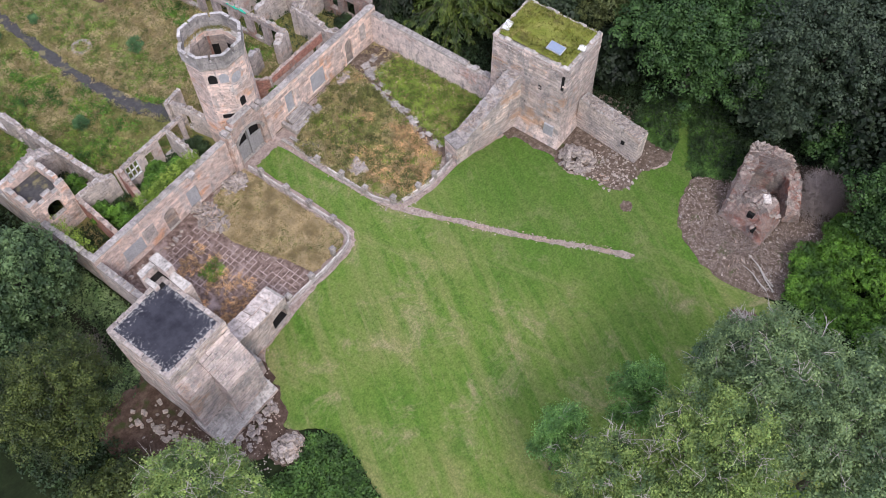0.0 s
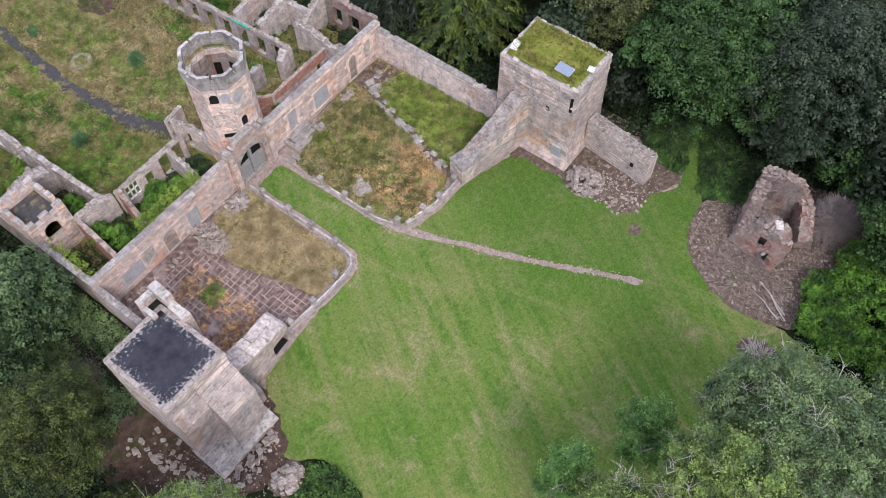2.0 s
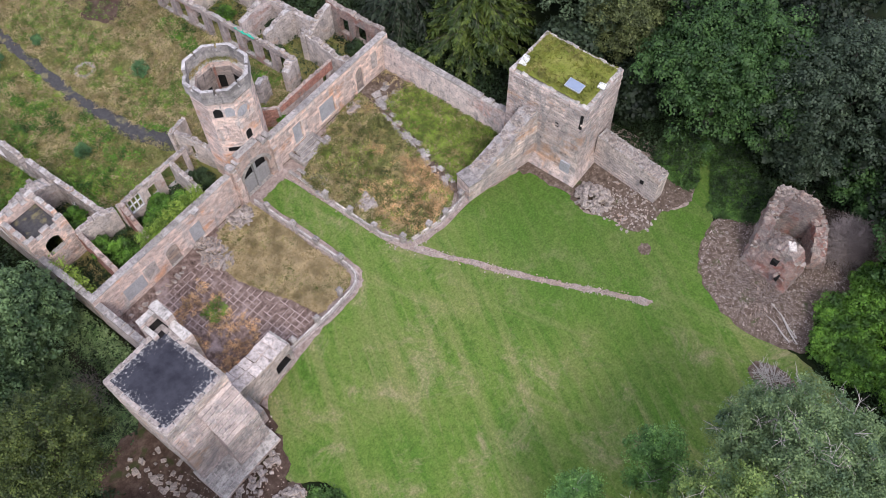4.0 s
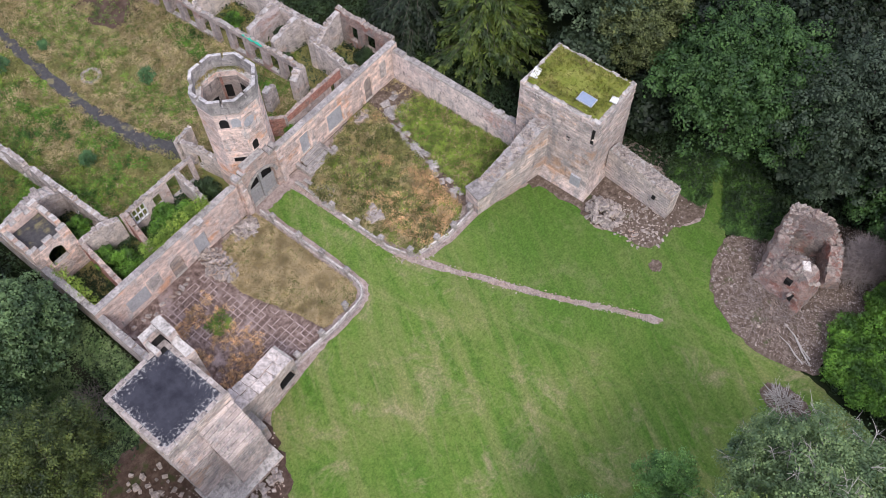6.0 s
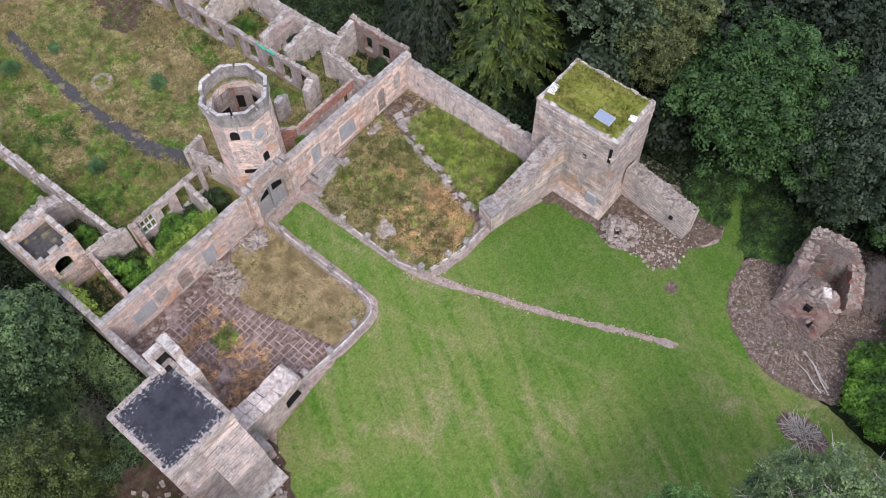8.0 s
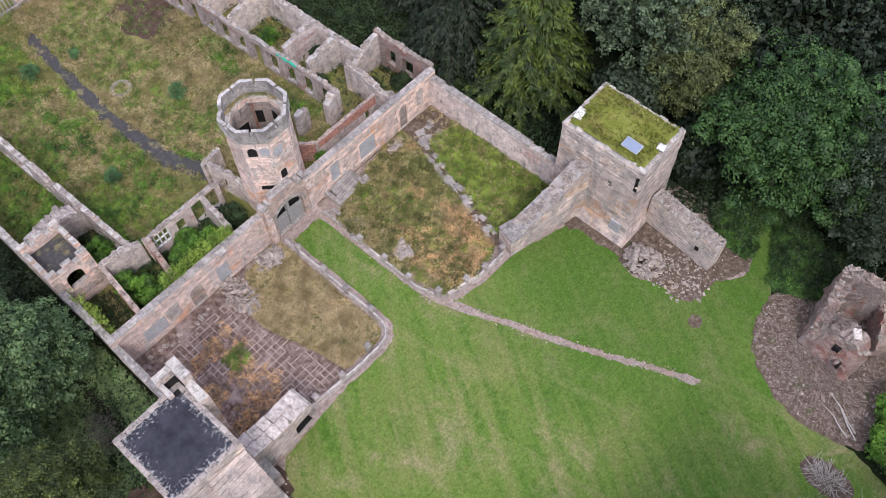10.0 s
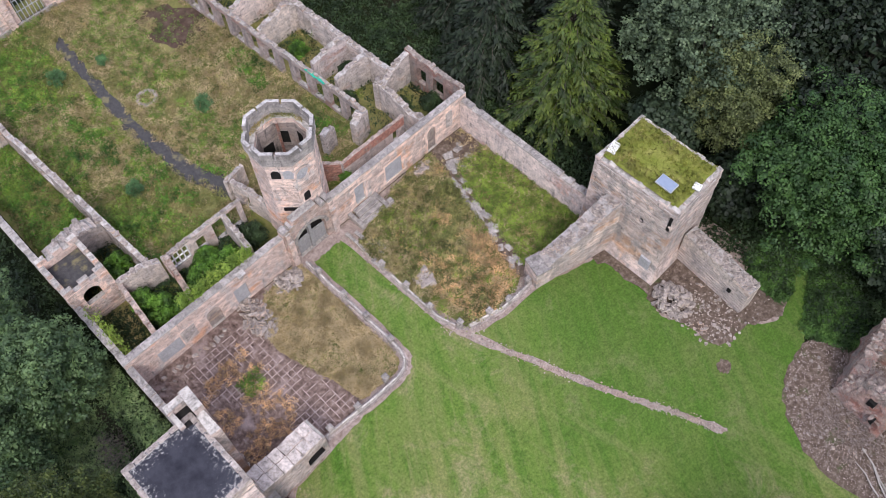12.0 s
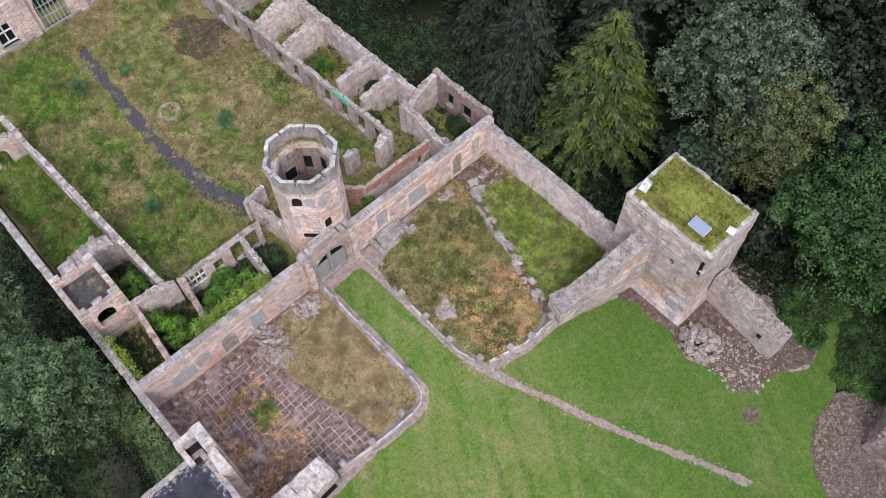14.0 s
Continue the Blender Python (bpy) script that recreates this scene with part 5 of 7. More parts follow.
for i in range(6):
    for j in range(2):
        s = 0.5 + i * 0.82
        ob = part_mesh("top_slab", r.choice(kinds), None, bwall)
        ob.matrix_basis = pose(s, 0.42 + j * 0.88, float(np.interp(s, [0, 1.2, 2.6, 5.2], [4.0, 3.6, 3.2, 2.9])) - 0.08, r.uniform(-4, 4), r.uniform(-2, 9), r.uniform(-4, 4))


# ---------------------------------------------------------------- kerbs, rails and steps
def smooth_path(pts, step):
    out = []
    for (ax, ay), (bx, by) in zip(pts, pts[1:]):
        d = math.hypot(bx - ax, by - ay)
        n = max(1, round(d / step))
        for i in range(n):
            out.append((ax + (bx - ax) * i / n, ay + (by - ay) * i / n, math.atan2(by - ay, bx - ax), d / n))
    return out


def kerb(name, pts, label, posts, step=1.3, seed=1, width=0.22, high=0.46, missing=()):
    """A low stone kerb of rounded rail stones on a footing, with short square posts."""
    t = thing(name, label, "kerb", kind="structure")
    r = random.Random(seed)
    for i, (x, y, a, d) in enumerate(smooth_path(pts, step)):
        bm = bmesh.new()
        box(bm, 0.0, d - 0.02, -0.27, 0.27, -0.1, 0.06, 0.02, r)
        foot = part("footing", bm, GRAVELST, t)
        foot.matrix_basis = pose(x, y, 0, 0, 0, math.degrees(a))
        if i in missing:
            continue
        bm = bmesh.new()
        n = 7
        ring0, ring1 = [], []
        for k in range(n):
            an = math.pi * k / (n - 1)
            ring0.append(bm.verts.new((0.012, width / 2 * math.cos(an), 0.06 + (high - 0.06) * math.sin(an) ** 0.6)))
            ring1.append(bm.verts.new((d - 0.012, width / 2 * math.cos(an), 0.06 + (high - 0.06) * math.sin(an) ** 0.6)))
        for k in range(n - 1):
            bm.faces.new((ring0[k], ring0[k + 1], ring1[k + 1], ring1[k]))
        bm.faces.new(ring0[::-1])
        bm.faces.new(ring1)
        rail = part("rail_stone", bm, PALEST, t)
        rail.matrix_basis = pose(x, y, r.uniform(-0.02, 0.02), 0, r.uniform(-0.8, 0.8), math.degrees(a) + r.uniform(-0.8, 0.8))
    me = bpy.data.meshes.new("post")
    bm = bmesh.new()
    box(bm, -0.16, 0.16, -0.16, 0.16, 0, 0.85)
    box(bm, -0.23, 0.23, -0.23, 0.23, 0.85, 0.97)
    box(bm, -0.14, 0.14, -0.14, 0.14, 0.97, 1.12)
    bm.to_mesh(me)
    bm.free()
    me.materials.append(COPING)
    for x, y in posts:
        p = part_mesh("post", me, None, t)
        p.matrix_basis = pose(x, y, 0, r.uniform(-3, 3), r.uniform(-3, 3), r.uniform(-8, 8))
    return t


GRAVELST = stone("footing_stone", (0.36, 0.31, 0.29), (0.36, 0.29, 0.25), (0.25, 0.23, 0.22), joints=0.0, top=(0.27, 0.235, 0.22))
PALEST = stone("pale_kerb_stone", (0.48, 0.45, 0.42), (0.42, 0.35, 0.30), (0.33, 0.31, 0.29), joints=0.0, top=(0.42, 0.395, 0.365))
kerb("kerb_west", [(14.35, -0.8), (14.35, -10.3), (14.3, -11.2), (14.05, -11.9), (13.5, -12.4), (12.7, -12.55), (10.5, -12.5), (6.3, -12.2)],
     "low stone kerb rail with short posts round the dry garden bed", [(14.35, -2.3), (14.35, -5.1), (14.35, -7.6), (14.35, -10.2), (12.0, -12.1), (9.2, -12.3), (6.9, -12.1)], missing=(17, 18, 20), seed=3)
kerb("kerb_east", [(18.1, -5.1), (18.1, -11.3), (18.5, -12.7), (19.2, -13.4), (20.2, -13.7), (22.0, -14.2), (25.0, -14.3)],
     "low stone kerb rail with short posts round the weed bed", [(18.1, -5.3), (18.1, -7.9), (18.15, -10.4), (18.7, -12.9), (20.9, -13.8), (22.6, -14.2), (24.8, -14.1)], missing=(0, 6, 12), seed=4)
# long stone strips by the gate and the side steps
for k, (x, y, ln, w) in enumerate(((18.25, -1.0, 3.6, 0.28), (18.85, -1.4, 3.0, 0.3), (19.4, -2.6, 1.6, 0.35), (18.0, -4.2, 1.2, 0.3))):
    s = thing("stone_strip", "long worn stone kerb strip lying in gravel", "kerb", pose(x, y, 0.0, 0, 0, -90 + k * 2), group="stone strips by the gate")
    part_mesh("strip", box_mesh("strip", ln, w, 0.24, 0.03, 0.01, k), COPING, s).matrix_basis = pose(ln / 2, 0, -0.04)
steps = thing("stone_steps", "flight of worn stone steps up to a blocked door", "steps", pose(20.9, -0.02, 0))
for i in range(4):
    part_mesh("step", box_mesh("step", 2.3 - 0.08 * i, 0.38, 0.2, 0.025, 0.008, i), COPING, steps).matrix_basis = pose(0, -1.35 + 0.36 * i, -0.03 + 0.18 * i)
for sx in (-1.35, 1.3):
    part_mesh("side_block", box_mesh("side_block", 0.35, 1.7, 0.55, 0.04, 0.02, 3), COPING, steps).matrix_basis = pose(sx, -0.8, -0.03)
part_mesh("side_block", box_mesh("side_block", 0.45, 0.45, 0.8, 0.04, 0.02, 5), COPING, steps).matrix_basis = pose(1.65, -1.5, -0.03)


# ---------------------------------------------------------------- slab path and loose stones
ROCKS = [rock_mesh("stone", s, f) for s, f in ((1, 0.6), (2, 0.45), (3, 0.8), (4, 0.35), (5, 0.6), (6, 0.5))]
for me in ROCKS:
    me.materials.append(RUBBLEST)
BRICKS = [rock_mesh("brick_lump", 20 + k, 0.5) for k in range(3)]
for me in BRICKS:
    me.materials.append(PALEBRICK)


def stone_heap(name, label, spots, size=(0.3, 0.7), seed=1, mound=None, singles=True, long=1.0):
    t = thing(name, label, "rubble")
    r = random.Random(seed)
    for x, y, z in spots:
        s = r.uniform(*size)
        ob = part_mesh("stone", r.choice(ROCKS), None, t)
        ob.matrix_basis = pose(x, y, z, r.uniform(-38, 38), r.uniform(-38, 38), r.uniform(0, 360)) @ Matrix.Diagonal((s * long, s, s, 1))
    return t


def heap_spots(cx, cy, rx, ry, n, high, seed):
    r = random.Random(seed)
    out = []
    for _ in range(n):
        a, d = r.uniform(0, 6.283), r.random() ** 0.6
        out.append((cx + rx * d * math.cos(a), cy + ry * d * math.sin(a), 0.08 + high * (1 - d * d) * r.uniform(0.1, 1)))
    return out


stone_heap("rubble_heap", "heap of broken grey stones fallen from the wall", heap_spots(8.8, -1.7, 1.0, 2.0, 130, 0.7, 1), (0.16, 0.4), 1, long=1.9)
stone_heap("rubble_heap", "heap of long broken stones beside the gate", heap_spots(12.4, -1.1, 1.1, 0.9, 80, 0.6, 2), (0.18, 0.42), 2, long=1.9)
stone_heap("rubble_heap", "heap of squared stones at the tower foot", heap_spots(31.2, -22.7, 1.3, 1.5, 110, 1.0, 3), (0.28, 0.5), 3, long=1.25)
stone_heap("rubble_heap", "heap of pale broken stones on the lawn edge", heap_spots(-1.9, -19.7, 1.1, 1.0, 110, 0.55, 4), (0.2, 0.5), 4)
stone_heap("rubble_heap", "fallen stones below the buttressed tower", heap_spots(-2.6, -16.8, 2.6, 1.0, 80, 0.3, 5), (0.15, 0.45), 5)
stone_heap("rubble_heap", "scattered stones on the shaded west side of the tower", heap_spots(-6.0, -11.5, 1.6, 3.0, 45, 0.1, 6), (0.18, 0.5), 6)
stone_heap("rubble_heap", "small rubble heap below the pink wall", heap_spots(26.6, -0.9, 0.9, 0.6, 30, 0.4, 7), (0.25, 0.5), 7, long=1.5)
stone_heap("rubble_heap", "small pile of stone slabs in the weeds", heap_spots(19.7, -8.4, 0.5, 0.8, 12, 0.2, 8), (0.4, 0.8), 8, long=1.5)
stone_heap("rubble_heap", "stones under the low thick wall", heap_spots(1.2, -9.6, 0.6, 1.6, 14, 0.1, 9), (0.2, 0.5), 9)
stone_heap("rubble_heap", "stones along the foot of the pink wall", [(0.6 + 0.45 * i, -0.5 - random.Random(i).random() * 0.9, 0.04) for i in range(14)], (0.2, 0.5), 10)
r = random.Random(12)
spots = [(31.5 + r.uniform(-1.5, 3.5), -25.5 + r.uniform(-2.4, 2.4), 0.03) for _ in range(120)]
stone_heap("scattered_stones", "small stones scattered on bare earth", spots, (0.08, 0.3), 11)
spots = [(x, y, 0.04) for x, y in scatter_in(RUIN_POLY, 200, r)]
stone_heap("scattered_stones", "small stones scattered round the brick ruin", spots, (0.07, 0.24), 12)
slabs = thing("slab_path", "path of broken stone slabs between the beds", "path", kind="structure")
r = random.Random(21)
slab_kinds = [box_mesh("slab", 0.5 + 0.06 * k, 0.36 + 0.03 * k, 0.1, 0.03, 0.05, 30 + k) for k in range(5)]
for me in slab_kinds:
    me.materials.append(COPING)
for x, y, a, d in smooth_path(SLAB_LINE, 0.5):
    for k in (-0.24, 0.24):
        if r.random() < 0.6:
            ob = part_mesh("slab", r.choice(slab_kinds), None, slabs)
            ob.matrix_basis = pose(x + k * math.sin(a) + r.uniform(-0.14, 0.14), y - k * math.cos(a) + r.uniform(-0.14, 0.14), 0.02 + r.uniform(0, 0.05), r.uniform(-5, 5), r.uniform(-5, 5), math.degrees(a) + r.uniform(-30, 30))
for i in range(9):
    ob = part_mesh("slab", r.choice(slab_kinds), None, slabs)
    ob.matrix_basis = pose(29.4 + r.uniform(-1.0, 1.2), -2.2 + r.uniform(-1.3, 1.0), 0.05, r.uniform(-8, 8), r.uniform(-8, 8), r.uniform(0, 360))
# the gravel trench is full of small stones


def pebbles(name, pts, lo, hi, seed, mat, label):
    g = random.Random(seed)
    vs, fs = [], []
    for x, y in pts:
        s, a = g.uniform(lo, hi), g.uniform(0, 6.283)
        k = len(vs)
        c, d = math.cos(a) * s, math.sin(a) * s
        z = 0.02
        vs += [(x + c, y + d, z), (x - d * 0.7, y + c * 0.7, z), (x - c, y - d, z), (x + d * 0.7, y - c * 0.7, z),
               (x + c * 0.5, y + d * 0.5, z + s * g.uniform(0.5, 1.1)), (x - c * 0.5, y - d * 0.5, z + s * g.uniform(0.5, 1.1))]
        fs += [(k, k + 1, k + 4), (k + 1, k + 2, k + 5), (k + 1, k + 5, k + 4), (k + 2, k + 3, k + 5), (k + 3, k, k + 4), (k + 3, k + 4, k + 5)]
    return tagged(part_mesh(name, arrays(name, vs, fs), mat), label, "stones", kind="stuff")


g = random.Random(31)
pts = []
for (ax, ay), (bx, by) in zip(TRENCH, TRENCH[1:]):
    for _ in range(170):
        f = g.random()
        pts.append((ax + (bx - ax) * f + g.gauss(0, 0.17), ay + (by - ay) * f + g.gauss(0, 0.1)))
pebbles("trench_stones", pts, 0.03, 0.1, 1, RUBBLEST, "small pinkish stones filling the trench strip")
pebbles("floor_debris", scatter_in(PAVED_POLY, 1500, g), 0.03, 0.12, 2, FLOORST, "small dark debris on the ruined floor")
pebbles("earth_stones", scatter_in(RUIN_POLY, 6500, g), 0.015, 0.07, 3, GRAVELST, "pale pebbles in the bare earth round the brick ruin")
pebbles("verge_stones", [(18.15 + g.gauss(0, 0.22), -0.9 - g.random() * 12) for _ in range(700)] + [(19 + g.random() * 6.2, -14.0 + g.gauss(0, 0.22)) for _ in range(350)], 0.03, 0.1, 4, RUBBLEST, "pinkish gravel along the kerb")
pebbles("tower_debris", [p for p in [(-3 + g.gauss(0, 3), -15.5 + g.gauss(0, 2)) for _ in range(1200)] + [(32 + g.gauss(0, 2.2), -25 + g.gauss(0, 1.6)) for _ in range(450)] if not inside(p, LAWN_POLY)], 0.03, 0.12, 5, RUBBLEST, "stone chips round the towers")
RIBST = stone("pinkish_mortar", (0.42, 0.34, 0.31), (0.40, 0.30, 0.26), (0.33, 0.28, 0.26), joints=0.0, top=(0.36, 0.29, 0.265))
# joints of the ruined tiled floor: low mortar ribs in a grid
bm = bmesh.new()
g = random.Random(5)
for i in range(19):
    for j in range(20):
        x, y = 0.9 + i * 0.47, -1.4 - j * 0.52
        if not inside((x + 0.4, y - 0.4), PAVED_POLY) or noise.noise((x * 0.4, y * 0.4, 4)) < 0.28 - 0.09 * x:
            continue
        if g.random() < 0.8:
            box(bm, x, x + 0.47, y - 0.03, y + 0.03, -0.02, 0.05, 0.02, g)
        if g.random() < 0.8:
            box(bm, x - 0.03, x + 0.03, y - 0.52, y, -0.02, 0.048, 0.02, g)
ribs = tagged(part("floor_joint_ribs", bm, RIBST), "grid of pale mortar ribs left from floor tiles", "floor", kind="stuff")


# ---------------------------------------------------------------- brick ruin on the earth bed
def rubble_mass(length, thick, top, batter, seed, rough=0.16):
    """A ruined wall stretch along local x: the front face (y = 0) leans back by batter, the top is ragged and every face is broken."""
    r = random.Random(seed)
    bm = bmesh.new()
    n, rows, across = max(4, int(length / 0.24)), 9, 4
    xs, hs = [p[0] for p in top], [p[1] for p in top]
    ring = []
    for i in range(n + 1):
        x = length * i / n
        hh = max(0.25, float(np.interp(x, xs, hs)) + r.uniform(-0.22, 0.22))
        prof = [(batter * k / rows, hh * k / rows) for k in range(rows + 1)]
        prof += [(batter + (thick - batter) * k / across, hh + (r.uniform(-0.12, 0.12) if k < across else 0)) for k in range(1, across + 1)]
        prof += [(thick, hh * (1 - k / rows)) for k in range(1, rows + 1)]
        col = []
        for y, z in prof:
            d = noise.noise_vector((x * 1.7 + seed, y * 1.7, z * 1.7)) * rough + noise.noise_vector((x * 4.5, y * 4.5 + seed, z * 4.5)) * rough * 0.6
            col.append(bm.verts.new((x + d.x, y + d.y, (z + d.z * 0.8) if z > 0.05 else -0.2)))
        ring.append(col)
    for p, q in zip(ring, ring[1:]):
        for k in range(len(p) - 1):
            bm.faces.new((p[k], q[k], q[k + 1], p[k + 1]))
    bm.faces.new(ring[0])
    bm.faces.new(ring[-1][::-1])
    bmesh.ops.recalc_face_normals(bm, faces=bm.faces)
    return bm


def brick_ruin():
    t = thing("brick_ruin", "ruined red brick outbuilding of broken walls with pale plaster", "ruin")
    for k, (a, b, th, tp, bat, mt) in enumerate((((33.1, -34.9), (32.4, -38.9), 2.2, [(0, 1.4), (0.7, 2.4), (1.6, 3.2), (2.8, 3.1), (3.5, 2.6), (4.05, 1.2)], 0.9, PALEBRICK),
                                                 ((32.5, -38.7), (34.9, -39.2), 1.0, [(0, 1.2), (0.9, 1.9), (1.7, 1.4), (2.45, 0.5)], 0.3, PALEBRICK),
                                                 ((36.9, -34.4), (33.6, -34.9), 1.1, [(0, 3.9), (1.0, 3.3), (2.2, 2.5), (3.3, 1.8)], 0.2, PALEBRICK),
                                                 ((37.0, -34.6), (38.0, -38.7), 1.0, [(0, 4.1), (1.0, 4.4), (2.6, 4.2), (3.4, 3.6), (4.2, 2.2)], 0.15, PALEBRICK),
                                                 ((36.3, -40.6), (38.9, -39.0), 1.5, [(0, 1.0), (0.9, 2.0), (2.0, 2.7), (3.05, 2.6)], 0.5, PALEBRICK))):
        m, L = along(a, b)
        ob = part("broken_wall", rubble_mass(L, th, tp, bat, 11 + k), mt, t)
        ob.matrix_basis = m
        g = random.Random(50 + k)
        for i in range(int(L / 0.1)):
            q = g.uniform(0.05, L - 0.05)
            lump = part_mesh("loose_brick", g.choice(BRICKS if g.random() < 0.6 else ROCKS), None, ob)
            sz = g.uniform(0.16, 0.4)
            lump.matrix_basis = pose(q, bat + (th - bat) * g.uniform(0.0, 1.0), float(np.interp(q, [v[0] for v in tp], [v[1] for v in tp])) - 0.02, g.uniform(-25, 25), g.uniform(-25, 25), g.uniform(0, 360)) @ Matrix.Diagonal((sz * 1.2, sz, sz, 1))
    # near-black blocks paint the shade of two hollows
    for x, y, z, w, hh in ((33.35, -37.2, 1.55, 0.5, 0.6), (32.75, -37.9, 0.95, 0.28, 0.36)):
        bm = bmesh.new()
        box(bm, -0.25, 0.25, -w / 2, w / 2, 0, hh, 0.05)
        hole = part("hollow", bm, VOID_SHADE, t, "dark block standing for the shade in a hollow of the broken wall")
        hole.matrix_basis = pose(x, y, z, 0, 0, -10)
    s = part_mesh("white_stone", box_mesh("white_stone", 0.75, 0.6, 0.4, 0.05, 0.05, 4), PALEST, t, "pale squared stone on the wall top")
    s.matrix_basis = pose(34.3, -37.6, 2.95, 8, -6, 30)


brick_ruin()
stone_heap("rubble_heap", "brick and stone debris inside the ruin", heap_spots(35.5, -37.6, 1.6, 1.8, 60, 0.35, 14), (0.2, 0.6), 14)


def bare_sticks(name, label, cx, cy, z, rx, ry, rz, n, length, thick, mat, seed, category="brushwood"):
    g = random.Random(seed)
    bm = bmesh.new()
    for _ in range(n):
        a, e = g.uniform(0, 6.283), g.uniform(0, 1.3)
        d = Vector((math.cos(a) * math.cos(e), math.sin(a) * math.cos(e), math.sin(e)))
        p = Vector((cx, cy, z)) + Vector((d.x * rx, d.y * ry, d.z * rz)) * g.uniform(0.35, 0.95)
        q = (d * 0.5 + Vector((g.gauss(0, 0.6), g.gauss(0, 0.6), g.gauss(0, 0.35)))).normalized()
        ln = length * g.uniform(0.5, 1.3)
        tube(bm, [p, p + q * ln * 0.5, p + q * ln + Vector((0, 0, g.uniform(-0.2, 0.1)))], [thick, thick * 0.75, thick * 0.3], 3)
    return tagged(part(name, bm, mat), label, category, kind="stuff")


DEADCREEP = simple("dead_creeper", [(0.3, (0.20, 0.16, 0.14)), (0.7, (0.32, 0.27, 0.245))], 6, 0.9)
bare_sticks("dead_creeper", "tangle of dead grey-brown creeper stems on the ruin", 38.6, -40.8, 0.6, 2.2, 1.9, 3.0, 4200, 0.7, 0.018, DEADCREEP, 5)
bare_sticks("dead_creeper", "dead creeper stems along the ruin wall tops", 37.4, -36.6, 3.6, 1.2, 1.6, 0.9, 320, 0.7, 0.016, DEADCREEP, 6)
bare_sticks("dead_creeper", "dead creeper stems trailing over the ruin wall", 34.6, -36.2, 2.7, 0.9, 1.9, 0.7, 320, 0.5, 0.012, DEADCREEP, 16)
bare_sticks("brushwood_pile", "low pile of bleached brushwood on a bare patch", 25.5, -41.4, 0.05, 0.9, 1.6, 0.3, 170, 0.9, 0.025, DEADWOOD, 7)
for i, (x, y, rz, ln) in enumerate(((30.2, -40.6, -38, 3.6), (30.6, -40.4, -41, 3.2), (30.0, -40.1, -35, 2.6))):
    lg = thing("fallen_branch", "bleached bare branch lying on the earth", "branch", pose(x - 1.0, y - 1.0, 0.1, 0, 0, 55 + i * 5), group="fallen branches")
    bm = bmesh.new()
    tube(bm, [(0, 0, 0), (ln * 0.3, 0.08, 0.08), (ln * 0.65, -0.06, 0.05), (ln, 0.1, 0.02)], [0.07, 0.06, 0.045, 0.02], 6)
    part("stem", bm, DEADWOOD, lg)
bare_sticks("litter_sticks", "thin sticks littering the bare earth", 32.0, -37, 0.02, 3.6, 4.2, 0.05, 1100, 0.5, 0.014, DEADCREEP, 9)
bare_sticks("bank_brush", "pale dead brush on the bank below the wall", -4.4, -1.4, -2.6, 1.7, 2.2, 1.0, 420, 0.7, 0.014, DEADCREEP, 19)

# ---------------------------------------------------------------- courtyard things
ring = thing("stone_ring", "low round stone planter ring in the court", "planter", pose(15.4, 21.6, 0))
for k in range(14):
    a = 360 / 14 * k
    part_mesh("ring_stone", box_mesh("ring_stone", 0.3, 0.48, 0.3, 0.03, 0.02, k % 4), RUBBLEST, ring).matrix_basis = pose(0, 0, 0, 0, 0, a) @ pose(0.8, 0, -0.03)
net = thing("green_netting", "strip of torn green plastic netting on the wall top", "netting", pose(26.05, 9.5, 2.98, 0, 0, 92))
bm = bmesh.new()
g = random.Random(2)
rows = [[bm.verts.new((i * 0.3, j * 0.24 - 0.1 + g.uniform(-0.05, 0.05), g.uniform(0, 0.1) - (0.5 if j == 0 else 0) * (i % 3) * 0.5)) for i in range(9)] for j in range(3)]
for j in range(2):
    for i in range(8):
        bm.faces.new((rows[j][i], rows[j][i + 1], rows[j + 1][i + 1], rows[j + 1][i]))
part("net", bm, GREENNET, net).modifiers.new("thickness", "SOLIDIFY").thickness = 0.02


